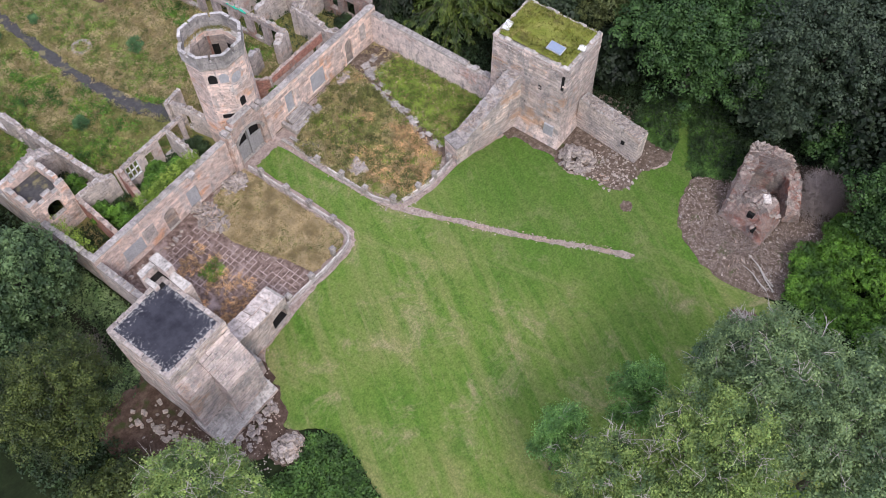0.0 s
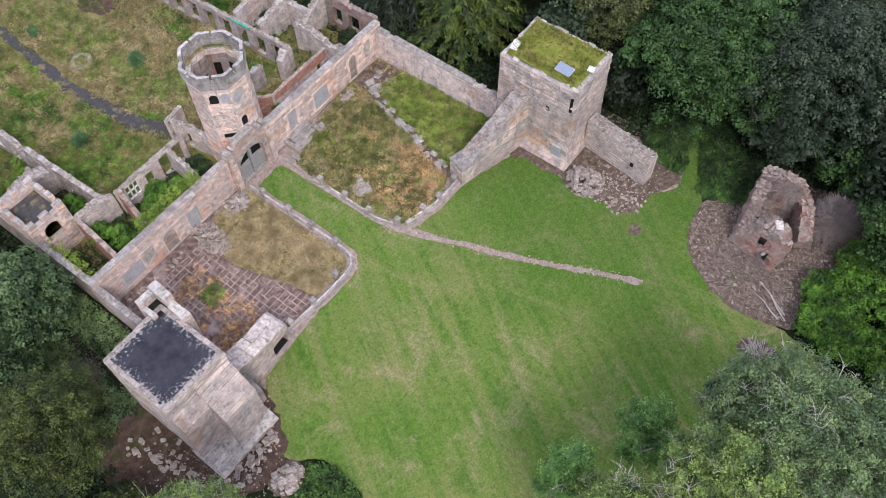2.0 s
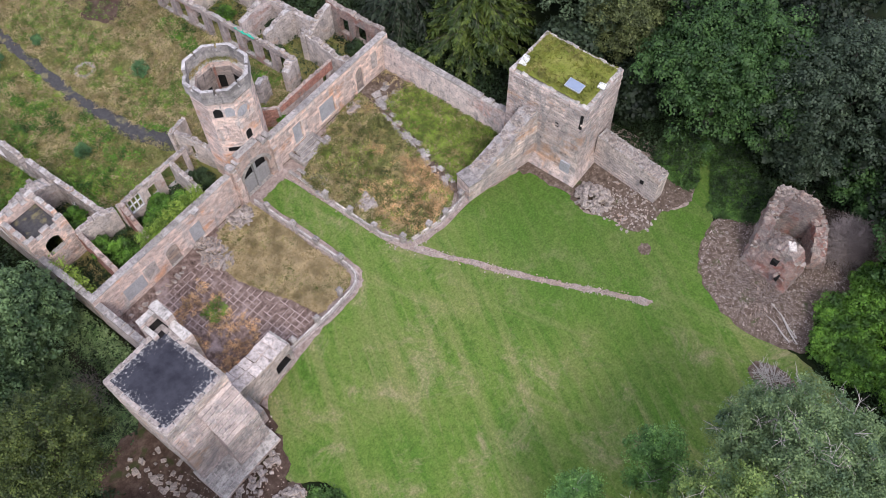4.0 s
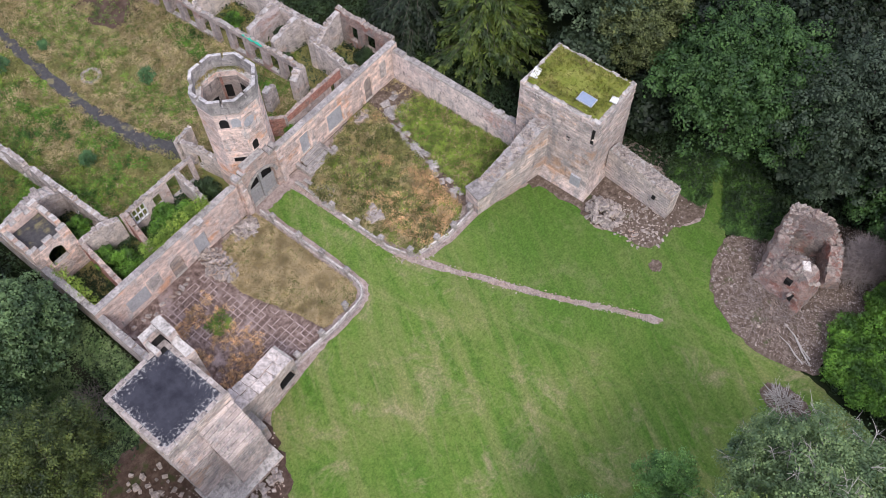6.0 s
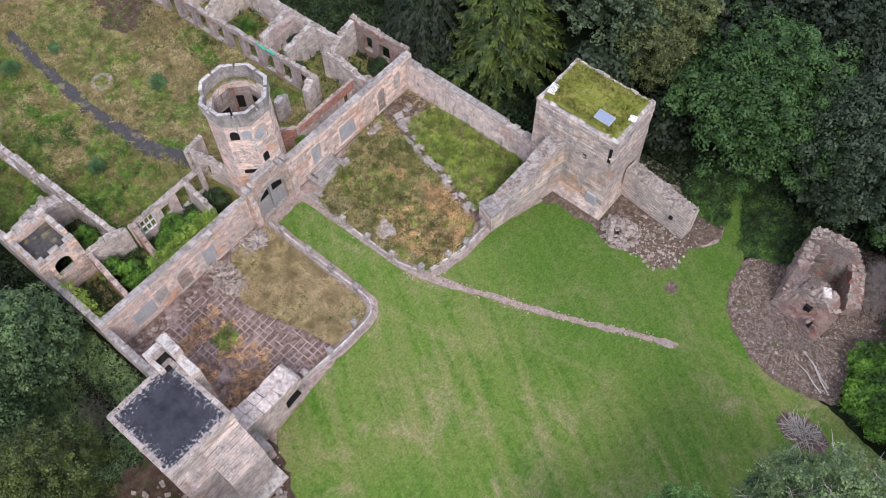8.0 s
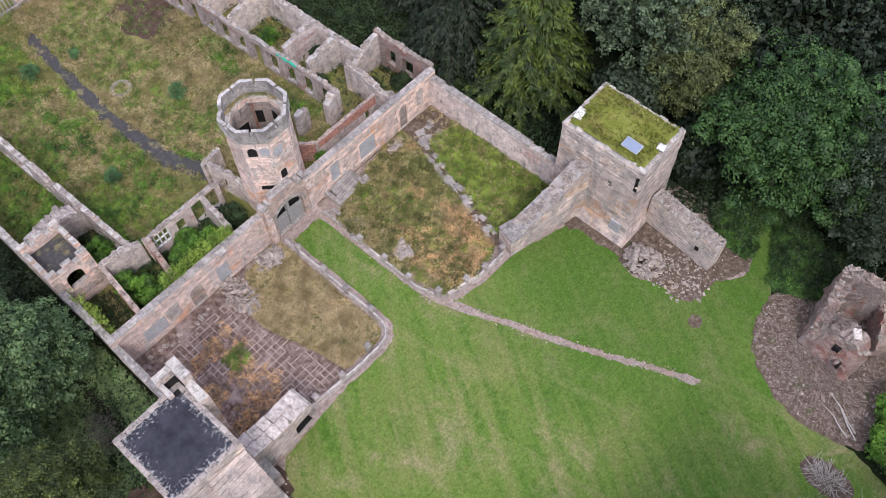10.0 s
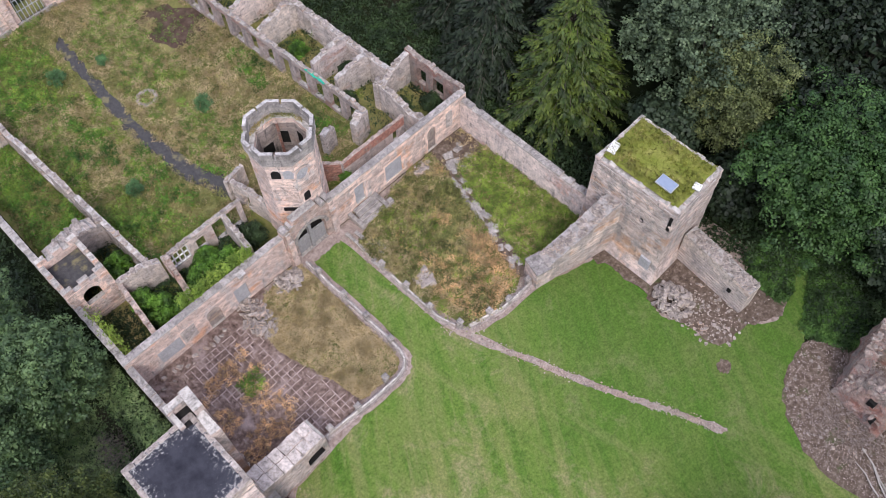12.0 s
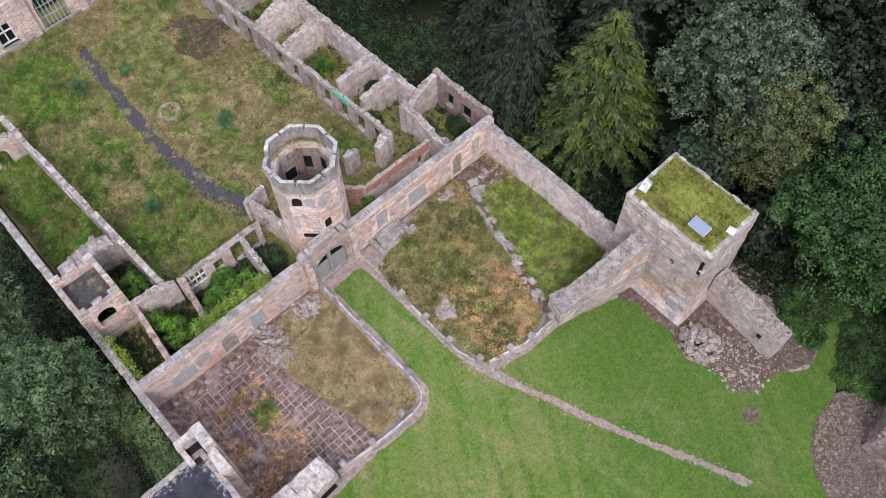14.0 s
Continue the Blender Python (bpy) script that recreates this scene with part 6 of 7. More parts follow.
def far_house():
    t = thing("roofless_house", "tall pink ashlar ruined house front with mullioned windows", "building", pose(4.0, 37.2, 0))
    ops = [(2.2, 3.7, 0.8, 3.0, 0), (4.6, 6.1, 0.8, 3.0, 0), (2.2, 3.7, 4.2, 6.4, 0), (4.6, 6.1, 4.2, 6.4, 0), (8.6, 11.3, 0.0, 4.4, 1.3), (13.2, 14.7, 0.8, 3.0, 0), (13.2, 14.7, 4.2, 6.4, 0)]
    ob = part("front_wall", wall_bm(18, 0.7, [(0, 8), (18, 8)], ops, -0.3, 0, 2), PINK, t)
    facing(t, 0.05, 18, 0, 7.9, 0, PINK, 0.8, 0.35, 0.015, 161, [(o[0] - 0.1, o[1] + 0.1, o[2] - 0.1, o[3] + 0.1) for o in ops])
    for k, (s0, s1, z0, z1, rise) in enumerate(ops):
        if rise:
            for i in range(7):
                bm = bmesh.new()
                x = s0 + (s1 - s0) * (i + 0.5) / 7
                box(bm, x - 0.03, x + 0.03, 0.3, 0.36, z0, z1 - 0.5)
                part("scaffold_pole", bm, METAL, t)
            for z in (1.2, 2.4, 3.4):
                bm = bmesh.new()
                box(bm, s0, s1, 0.36, 0.42, z, z + 0.06)
                part("scaffold_pole", bm, METAL, t)
            continue
        w = new("window")
        w.parent = t
        w.matrix_basis = pose(s0, 0.22, z0)
        ww, hh = s1 - s0, z1 - z0
        for nm, q in (("frame", (0, 0.09, 0, hh)), ("frame", (ww - 0.09, ww, 0, hh)), ("mullion", (ww / 2 - 0.06, ww / 2 + 0.06, 0, hh)), ("transom", (0.1, ww - 0.1, hh * 0.55, hh * 0.55 + 0.1)), ("frame", (0.1, ww - 0.1, hh - 0.09, hh)), ("frame", (0.1, ww - 0.1, 0, 0.09))):
            bm = bmesh.new()
            box(bm, q[0], q[1], 0, 0.14, q[2], q[3])
            part(nm, bm, WHITE, w)
        # dark sheet behind the window bars paints the shade of the interior
        bm = bmesh.new()
        box(bm, 0.0, ww, 0.3, 0.34, 0, hh)
        part("dark_board", bm, VOID_SHADE, w)
        bm = bmesh.new()
        box(bm, s0 - 0.15, s1 + 0.15, -0.12, 0.2, z0 - 0.16, z0)
        part("sill", bm, COPING, t)
    for x in (0.4, 7.4, 12.2, 16.5):
        bm = bmesh.new()
        box(bm, x, x + 0.7, -0.35, 0.0, -0.2, 7.6, 0.02)
        part("buttress", bm, PINK, t)
    bm = bmesh.new()
    box(bm, -0.1, 18.1, -0.2, 0.0, -0.2, 0.45)
    part("plinth", bm, COPING, t)
    return t


far_house()

# loose stones on the ragged tops of the thick walls
r = random.Random(66)
for owner, tp, th, s0, s1 in ((bpy.data.objects["wall_wedge"], [(0, 2.0), (0.9, 2.1), (1.0, 2.5), (2.4, 3.2), (2.5, 3.4), (4.2, 4.4), (5.2, 5.4), (6.9, 6.2)], 1.35, 1.0, 6.4), (spur, [(0, 3.0), (3, 3.2), (6.3, 3.4)], 1.15, 0.2, 6.0)):
    for i in range(120):
        q = r.uniform(s0, s1)
        k = part_mesh("stone", r.choice(ROCKS), None, owner)
        k.matrix_basis = pose(q, th * r.uniform(0.1, 0.9), float(np.interp(q, [v[0] for v in tp], [v[1] for v in tp])) - 0.06, r.uniform(-14, 14), r.uniform(-14, 14), r.uniform(0, 360)) @ Matrix.Diagonal((r.uniform(0.25, 0.55), r.uniform(0.2, 0.4), r.uniform(0.25, 0.45), 1))


# ---------------------------------------------------------------- trees
def broadleaf(label, x, y, top, r, mat, seed, low=0.25, lobes=18, leaf=0.24, per=40, puffs=16, category="tree", dead=0, puff=0.62, loose=0.25):
    g = random.Random(seed)
    z0 = ground_z(x, y)
    t = thing("tree", label, category, pose(x, y, z0))
    h = top - z0
    cz, rz = h * (1 + low) / 2, h * (1 - low) / 2
    centres, radii, tips = [], [], []
    for i in range(lobes):
        f = (i + 0.5) / lobes
        e = math.asin(1 - 1.65 * f)
        a = i * 2.39996 + g.uniform(-0.4, 0.4)
        k = g.uniform(0.55, 0.8)
        c = Vector((math.cos(a) * math.cos(e) * r * k, math.sin(a) * math.cos(e) * r * k, cz + math.sin(e) * rz * k))
        lr = r * g.uniform(0.26, 0.42)
        tips.append(c)
        for j in range(puffs):
            # puffs spread evenly over the lobe's outer and upper side
            q = 1 - 1.5 * (j + 0.5) / puffs
            b = j * 2.39996 + g.uniform(-0.5, 0.5)
            w = math.sqrt(max(0, 1 - q * q))
            d = Vector((math.cos(b) * w, math.sin(b) * w, q))
            p = c + Vector((d.x * lr, d.y * lr, d.z * lr * 0.85)) * g.uniform(0.82, 1.12)
            centres.append(p[:])
            radii.append(puff * g.uniform(0.65, 1.25))
    part_mesh("crown", puff_cloud("crown", centres, radii, per, leaf, seed, loose=loose), mat, t)
    if r > 1.5:
        # shaded leaves inside the crown
        inner = [(c * 0.82 + Vector((g.gauss(0, r * 0.12), g.gauss(0, r * 0.12), cz * 0.18 + g.gauss(0, r * 0.1))))[:] for c in tips for _ in range(9)]
        part_mesh("inner_leaves", leaf_cloud("inner_leaves", inner, [r * 0.16] * len(inner), 14, leaf * 1.7, seed + 7), mat, t)["kind"] = "stuff"
    bm = bmesh.new()
    tube(bm, [(0, 0, -0.4), (0.08, 0.02, h * 0.2), (0.0, 0.1, h * 0.45), (0.1, 0, h * 0.7)], [r * 0.075, r * 0.055, r * 0.045, r * 0.02], 8)
    for c in tips[::2]:
        s = Vector((0, 0.05, h * g.uniform(0.22, 0.45)))
        tube(bm, [s, s.lerp(c, 0.5) + Vector((0, 0, 0.25)), c], [r * 0.03, r * 0.02, 0.02], 5)
    part("trunk", bm, BARK, t, smooth=True)
    if dead:
        bm = bmesh.new()
        for _ in range(dead):
            c = g.choice(tips)
            d = Vector((g.gauss(0, 1), g.gauss(0, 1), g.gauss(0.7, 0.6))).normalized()
            s = c + d * r * 0.2
            e = s + d * r * g.uniform(0.15, 0.34)
            tube(bm, [s, s.lerp(e, 0.5) + Vector((g.gauss(0, 0.25), g.gauss(0, 0.25), 0.1)), e], [0.028, 0.02, 0.008], 4)
            for _ in range(6):
                q = s.lerp(e, g.uniform(0.3, 0.9))
                w = q + Vector((g.gauss(0, 0.45), g.gauss(0, 0.45), g.gauss(0.2, 0.3)))
                tube(bm, [q, q.lerp(w, 0.5) + Vector((0, 0, 0.1)), w], [0.014, 0.011, 0.006], 3)
        part("twig_spray", bm, DEADWOOD, t, "bare pale twigs sticking out of the crown")["kind"] = "stuff"
    return t


def conifer(label, x, y, top, r, mat, seed, leaf=0.36, tiers=18, droop=0.3):
    """Tiers of branches, each a flat drooping fan of side sprays."""
    g = random.Random(seed)
    z0 = ground_z(x, y)
    t = thing("conifer", label, "tree", pose(x, y, z0))
    h = top - z0
    verts = []
    bm = bmesh.new()
    tube(bm, [(0, 0, -0.4), (0, 0, h * 0.5), (0, 0, h * 0.97)], [0.3, 0.17, 0.03], 8)
    for i in range(tiers):
        f = i / (tiers - 1)
        z = h * (0.2 + 0.78 * f)
        rr = r * (1 - f) ** 0.8 + 0.25
        n = max(6, int(15 * (1 - f * 0.6)))
        for k in range(n):
            a = 6.283 * (k + g.random() * 0.8) / n
            zz = z + g.uniform(-0.25, 0.25)
            ln = rr * g.uniform(0.65, 1.12)
            out = Vector((math.cos(a), math.sin(a), -g.uniform(0.15, 0.15 + droop)))
            end = Vector((0, 0, zz)) + out * ln
            tube(bm, [(0, 0, zz), end], [0.035, 0.01], 3)
            side = Vector((-math.sin(a), math.cos(a), 0))
            m = max(5, int(ln * 3.4))
            for j in range(m):
                q = 0.25 + 0.75 * (j + 1) / m
                p = Vector((0, 0, zz)) + out * ln * q - Vector((0, 0, droop * ln * 0.25 * q * q))
                for sg in (-1, 1, 0):
                    tw = (out * (0.75 if sg else 1) + side * sg * g.uniform(0.5, 0.9) + Vector((0, 0, -g.uniform(0.0, 0.5)))).normalized()
                    l2 = (0.42 + 0.55 * (1.1 - q) * min(rr * 0.4, 1)) * g.uniform(0.7, 1.3) * leaf / 0.36
                    for part_of, wd in ((0.0, 0.13), (0.45, 0.09)):
                        b0 = p + tw * l2 * part_of + Vector((g.gauss(0, 0.04), g.gauss(0, 0.04), g.gauss(0, 0.04)))
                        b1 = b0 + (tw + Vector((g.gauss(0, 0.2), g.gauss(0, 0.2), g.gauss(-0.1, 0.15)))) * l2 * 0.7
                        sd = tw.cross(Vector((g.gauss(0, 0.35), g.gauss(0, 0.35), 1))).normalized() * wd * g.uniform(0.7, 1.3) * leaf / 0.36
                        mid = b0.lerp(b1, 0.45)
                        verts += [b0[:], (mid + sd)[:], b1[:], (mid - sd)[:]]
    part_mesh("crown", quads("crown", np.array(verts)), mat, t)
    part("trunk", bm, BARK, t, smooth=True)
    return t


broadleaf("large round dark green sycamore at the wood's edge", 43.6, -26.3, 12.3, 6.5, LEAF_DARK, 1, 0.16, 30, 0.21, 110, 17, puff=0.8, loose=0.16)
broadleaf("tall grey-green tree in the dark wood", 45.5, -34.5, 13.0, 6.2, LEAF_GREYDK, 2, 0.15, 26, 0.21, 95, 16, puff=0.75, loose=0.2)
conifer("tall yellow-green conifer behind the garden wall", 39.2, -5.0, 14.5, 5.6, LEAF_CON, 3, tiers=26)
broadleaf("silvery grey-green broad tree behind the tower", 46.8, -12.3, 14.0, 6.2, LEAF_GREY, 4, 0.05, 28, 0.25, 60, 20, puff=0.55, loose=0.4)
broadleaf("pale drooping birch beside the wood", 44.6, -16.9, 12.5, 4.0, LEAF_BIRCH, 5, 0.05, 22, 0.17, 80, 18, puff=0.5, loose=0.5)
conifer("dark fir tree behind the garden wall", 38.2, 2.2, 12.5, 4.8, LEAF_FIR, 6, tiers=20)
conifer("dark fir tree in the wood", 43.5, -2.0, 15, 4.6, LEAF_FIR, 7, tiers=20)
conifer("dark fir tree in the wood", 41.0, 8.5, 12, 4.4, LEAF_FIR, 8)
# leaf colours kept very dark here, carrying part of the deep wood's shade
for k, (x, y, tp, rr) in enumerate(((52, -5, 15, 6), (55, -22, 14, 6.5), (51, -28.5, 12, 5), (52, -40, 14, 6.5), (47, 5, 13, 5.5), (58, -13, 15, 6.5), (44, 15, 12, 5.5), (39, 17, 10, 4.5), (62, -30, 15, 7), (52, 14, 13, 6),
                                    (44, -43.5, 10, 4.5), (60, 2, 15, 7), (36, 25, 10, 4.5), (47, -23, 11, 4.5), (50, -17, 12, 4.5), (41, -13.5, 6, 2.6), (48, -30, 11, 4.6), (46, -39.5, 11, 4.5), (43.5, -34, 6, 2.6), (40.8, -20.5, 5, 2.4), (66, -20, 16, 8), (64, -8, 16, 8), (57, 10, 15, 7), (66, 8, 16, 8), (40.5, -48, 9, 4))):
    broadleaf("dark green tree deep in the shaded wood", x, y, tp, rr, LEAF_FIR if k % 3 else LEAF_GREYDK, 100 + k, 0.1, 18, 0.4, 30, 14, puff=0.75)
broadleaf("tall grey-green ash tree with bare pale twigs at the lawn edge", 15.4, -44.0, 17.0, 4.7, LEAF_ASH, 9, 0.3, 30, 0.135, 130, 22, dead=70, puff=0.5, loose=0.55)
broadleaf("yellow-green ash tree with bare pale twigs at the lawn edge", 9.6, -42.9, 17.8, 3.9, LEAF_ASHY, 13, 0.25, 24, 0.13, 120, 20, dead=60, puff=0.45, loose=0.55)
broadleaf("yellow-green ash tree with bare pale twigs at the lawn edge", 5.8, -39.4, 14.8, 3.0, LEAF_ASHY, 26, 0.2, 18, 0.13, 110, 18, dead=60, puff=0.42, loose=0.6)
broadleaf("slender dark green young tree at the lawn edge", 7.6, -35.2, 11.6, 1.7, LEAF_DARKASH, 10, 0.1, 13, 0.13, 90, 10, dead=8, puff=0.42, loose=0.6)
broadleaf("round dark green young tree at the lawn edge", 13.0, -37.8, 10.0, 2.1, LEAF_DARKASH, 11, 0.2, 11, 0.13, 90, 12, dead=6, puff=0.42, loose=0.55)
broadleaf("leafy ash tree at the lawn edge", 23.5, -52.5, 13.5, 5.0, LEAF_ASH, 12, 0.1, 22, 0.2, 60, 18, puff=0.5, loose=0.4)
broadleaf("leafy ash tree at the lawn edge", 16.5, -49.5, 16.5, 4.6, LEAF_ASH, 27, 0.1, 22, 0.19, 60, 18, dead=10, puff=0.5, loose=0.4)
broadleaf("dark yew tree with brownish-green foliage", -9.2, -7.2, 10.9, 4.0, LEAF_YEW, 14, 0.05, 26, 0.14, 80, 18, puff=0.46, loose=0.45)
broadleaf("grey-green tree below the west wall", -4.6, 3.4, 9.2, 3.5, LEAF_GREEN2, 15, 0.05, 22, 0.2, 60, 16, puff=0.5)
broadleaf("grey-green tree below the west wall", -6.0, 11.0, 8.6, 3.9, LEAF_GREEN2, 16, 0.05, 20, 0.2, 60, 16, puff=0.5)
broadleaf("dark tree below the west wall", -10.5, 1.0, 7.0, 4.0, LEAF_GREEN2, 17, 0.05, 16, 0.22, 50)
broadleaf("dark tree below the west wall", -12.5, 9.0, 9.0, 4.0, LEAF_GREEN2, 18, 0.05, 16, 0.22, 50)
broadleaf("tall grey-green ash tree with bare twigs beside the tower", -8.6, -21.6, 16.6, 3.6, LEAF_ASHY, 20, 0.2, 22, 0.13, 110, 18, dead=90, puff=0.42, loose=0.6)
broadleaf("leafy dark shrub below the tower", -11.5, -15.0, 5.5, 3.4, LEAF_YEW, 21, 0.0, 14, 0.18, 60, category="shrub")
broadleaf("dark green tree beside the brick ruin", 38.5, -46.0, 8.5, 4.0, LEAF_DARK, 23, 0.05, 18, 0.22, 60)
broadleaf("dark green tree beside the brick ruin", 43.5, -40.0, 7.0, 3.2, LEAF_DARK, 24, 0.05, 16, 0.22, 60)
for k, (x, y, tp, rr) in enumerate(((31.5, -44.3, 2.4, 1.9), (30.0, -43.4, 1.9, 1.5), (32.6, -42.7, 1.8, 1.4), (29.2, -45.2, 1.6, 1.3), (34.2, -45.0, 3.2, 2.2), (29.8, -46.6, 2.2, 1.9), (33.0, -48.2, 3.4, 2.6), (36.5, -43.8, 2.4, 1.6), (29.0, -50, 3.0, 2.4))):
    broadleaf("bright green bramble and elder thicket", x, y, tp, rr, LEAF_BUSH, 200 + k, 0.0, 12, 0.17, 50, 14, "shrub", puff=0.36)
for k, (x, y, tp, rr) in enumerate(((7.8, 3.1, 2.6, 1.2), (9.6, 2.6, 2.7, 1.3), (11.0, 1.9, 2.4, 0.9), (4.3, 3.2, 2.5, 1.2), (3.8, 8.6, 2.4, 1.1), (13.0, 3.6, 2.0, 0.9), (9.2, 4.6, 1.9, 0.9), (3.6, 4.9, 2.2, 0.9), (2.2, 10.6, 1.8, 0.8))):
    broadleaf("bright green shrub growing inside the roofless rooms", x, y, tp, rr, LEAF_BUSH if k not in (5, 8) else LEAF_IVY, 230 + k, 0.0, 10, 0.14, 40, 12, "shrub", puff=0.25)
for k, (x, y, tp, rr) in enumerate(((18.3, 17.1, 1.4, 0.8), (11.1, 28.7, 1.4, 0.8), (9.1, 14.2, 1.2, 0.65), (15.1, 27.9, 0.9, 0.4))):
    broadleaf("small blue-green self-sown shrub in the court", x, y, tp, rr, LEAF_SHRUB, 250 + k, 0.0, 8, 0.1, 34, 10, "shrub", puff=0.2, loose=0.4)
for k, (x, y, tp, rr) in enumerate(((29.6, 4.4, 1.5, 0.9), (27.2, 8.5, 1.2, 0.8), (29.3, 10.9, 1.4, 0.9), (31.8, 3.2, 1.4, 0.9), (28, 16, 1.2, 0.9), (21.4, 2.2, 1.6, 0.5))):
    broadleaf("green shrub inside the ruined range", x, y, tp, rr, LEAF_IVY if k < 4 else LEAF_BUSH, 270 + k, 0.0, 8, 0.13, 34, 10, "shrub", puff=0.25)


# ---------------------------------------------------------------- low plants
def plants(name, label, polys, count, mat, seed, size=0.3, rad=0.22, z=0.14, per=8, aspect=0.22, where=None, tilt=1.0, high=0.7, dome=0.0):
    g = random.Random(seed)
    pts = []
    for poly, n in zip(polys, count):
        for x, y in scatter_in(poly, n, g):
            if where and not where(x, y):
                continue
            pts.append((x, y, z * g.uniform(0.6, 1.5) + (max(ground_z(x, y), -0.02) if -0.5 < x < 33 else ground_z(x, y))))
    radii = [rad * g.uniform(0.6, 1.4) for _ in pts]
    me = puff_cloud(name, pts, radii, per, size, seed, aspect, dome) if dome else leaf_cloud(name, pts, radii, per, size, seed, high, aspect, -0.5, tilt)
    return tagged(part_mesh(name, me, mat), label, "plants", kind="stuff")


def off_path(f):
    """Keeps plants off the slab path."""
    def ok(x, y):
        px = float(np.interp(-y, [-p[1] for p in SLAB_LINE], [p[0] for p in SLAB_LINE]))
        return abs(x - px) > 0.45 + 0.35 * noise.noise((x * 2, y * 2, 5)) and f(x, y)
    return ok


def field(s, off, lo, hi):
    return lambda x, y: lo <= noise.noise((x * s + off, y * s, off)) + noise.noise((x * s * 3, y * s * 3, off + 9)) * 0.4 < hi


def clear(f):
    """Keeps plants off the tarmac, the ring and the towers."""
    def ok(x, y):
        px = float(np.interp(y, [p[1] for p in PATH_PTS], [p[0] for p in PATH_PTS]))
        if y > 7 and abs(x - px) < 0.62 + 0.5 * noise.noise((x, y, 3)) and y < 33:
            return False
        if math.hypot(x - 17.05, y - 2.8) < 2.6 or 19.6 < x < 25 and 24.3 < y < 30 and noise.noise((x * 0.4, y * 0.4, 1)) > -0.25:
            return False
        return f(x, y)
    return ok


def green_side(x, y):
    return noise.noise((x * 0.14 + 12, y * 0.14, 12)) + 0.4 * noise.noise((x * 0.5, y * 0.5, 21)) > -0.05 + (x - 10) * 0.025


def dry_side(x, y):
    return noise.noise((x * 0.14 + 2, y * 0.14, 2)) + 0.4 * noise.noise((x * 0.5, y * 0.5, 11)) > -0.12 - (x - 12) * 0.03


C_IN = [(5.5, 6.1), (25.7, 5.0), (25.0, 37), (4.8, 37)]
C_W = [(0.6, 13.1), (4.8, 13.0), (4.15, 37), (0.6, 37)]
C_R = [(2.9, 0.8), (13.5, 0.8), (13.5, 5.6), (2.9, 6)]
C_E = [(26, 3.2), (33, 0.8), (30, 36), (26, 36)]
C_S = [(19, 1), (30, 1), (30, 2.4), (24, 6), (19.5, 6)]
plants("dry_meadow_grass", "straw-coloured tufts of meadow grass", [C_IN, C_W], [7500, 1400], GRASS_DRY, 1, 0.21, 0.24, 0.16, where=clear(dry_side), per=12)
plants("meadow_grass", "mixed green and brown meadow grass", [C_IN, C_W, C_E, C_S], [8500, 2000, 900, 300], GRASS_MID, 2, 0.21, 0.25, 0.16, where=clear(field(0.16, 7, -2, 2)), per=12)
plants("lush_weeds", "patches of bright green weeds in the court", [C_IN, C_W, C_E, C_R], [5200, 1600, 700, 600], GRASS_GREEN, 3, 0.15, 0.34, 0.16, aspect=0.55, where=clear(green_side), per=20, dome=0.4)
plants("room_undergrowth", "dark green undergrowth in the roofless rooms", [C_R, C_E, [(0.7, 7), (5, 7), (5, 12.5), (0.7, 12.5)]], [1300, 700, 500], LEAF_IVY, 4, 0.2, 0.35, 0.3, aspect=0.6)
plants("straw_grass", "dense straw-coloured dead grass in the kerbed bed", [DEAD_POLY], [2600], GRASS_DRY, 5, 0.21, 0.2, 0.16, per=12)
plants("green_tufts", "green tufts in the dry bed", [DEAD_POLY], [900], GRASS_MID, 6, 0.19, 0.22, 0.14, where=field(0.3, 3, 0.0, 2), per=12)
plants("weed_bed_grass", "brown and olive weeds in the garden bed", [WEED_POLY], [3000], GRASS_MID, 7, 0.21, 0.24, 0.2, aspect=0.35, where=off_path(lambda x, y: y > -9.5 + 2 * noise.noise((x * 0.5, y * 0.5, 2))), per=12)
plants("weed_bed_straw", "dead straw-coloured stalks in the garden bed", [WEED_POLY], [2400], GRASS_DRY, 8, 0.20, 0.22, 0.24, where=off_path(field(0.25, 8, -0.2, 2)), per=12)
plants("weed_bed_rust", "rusty brown dead docks at the end of the bed", [WEED_POLY], [3400], RUST, 9, 0.17, 0.24, 0.3, where=off_path(lambda x, y: y < -8.2 + 2.2 * noise.noise((x * 0.5, y * 0.5, 2)) and x > 19.6 or noise.noise((x * 0.45, y * 0.45, 5)) > 0.33), per=12)
plants("weed_bed_green", "green leafy weeds in the garden bed", [WEED_POLY], [620], GRASS_LIME, 10, 0.15, 0.32, 0.2, aspect=0.5, dome=0.4, where=off_path(field(0.3, 4, 0.05, 2)), per=26)
plants("green_bed_weeds", "lush bright green weeds below the east wall", [EAST_POLY], [1050], GRASS_LIME, 11, 0.15, 0.32, 0.14, aspect=0.5, dome=0.4, where=off_path(lambda x, y: y < -3.2 + noise.noise((x * 0.7, y * 0.7, 1))), per=22)
plants("green_bed_grass", "olive grass below the east wall", [EAST_POLY], [2200], GRASS_MID, 12, 0.19, 0.24, 0.15, where=off_path(lambda x, y: y < -2.6), per=12)
plants("floor_weeds", "rusty dead weeds growing through the ruined floor", [[(2, -3), (6.5, -2.2), (7.0, -8.5), (4.5, -10.5), (1.5, -10.5)]], [2100], RUST, 13, 0.16, 0.17, 0.07, per=9, where=field(0.7, 6, 0.0, 2))
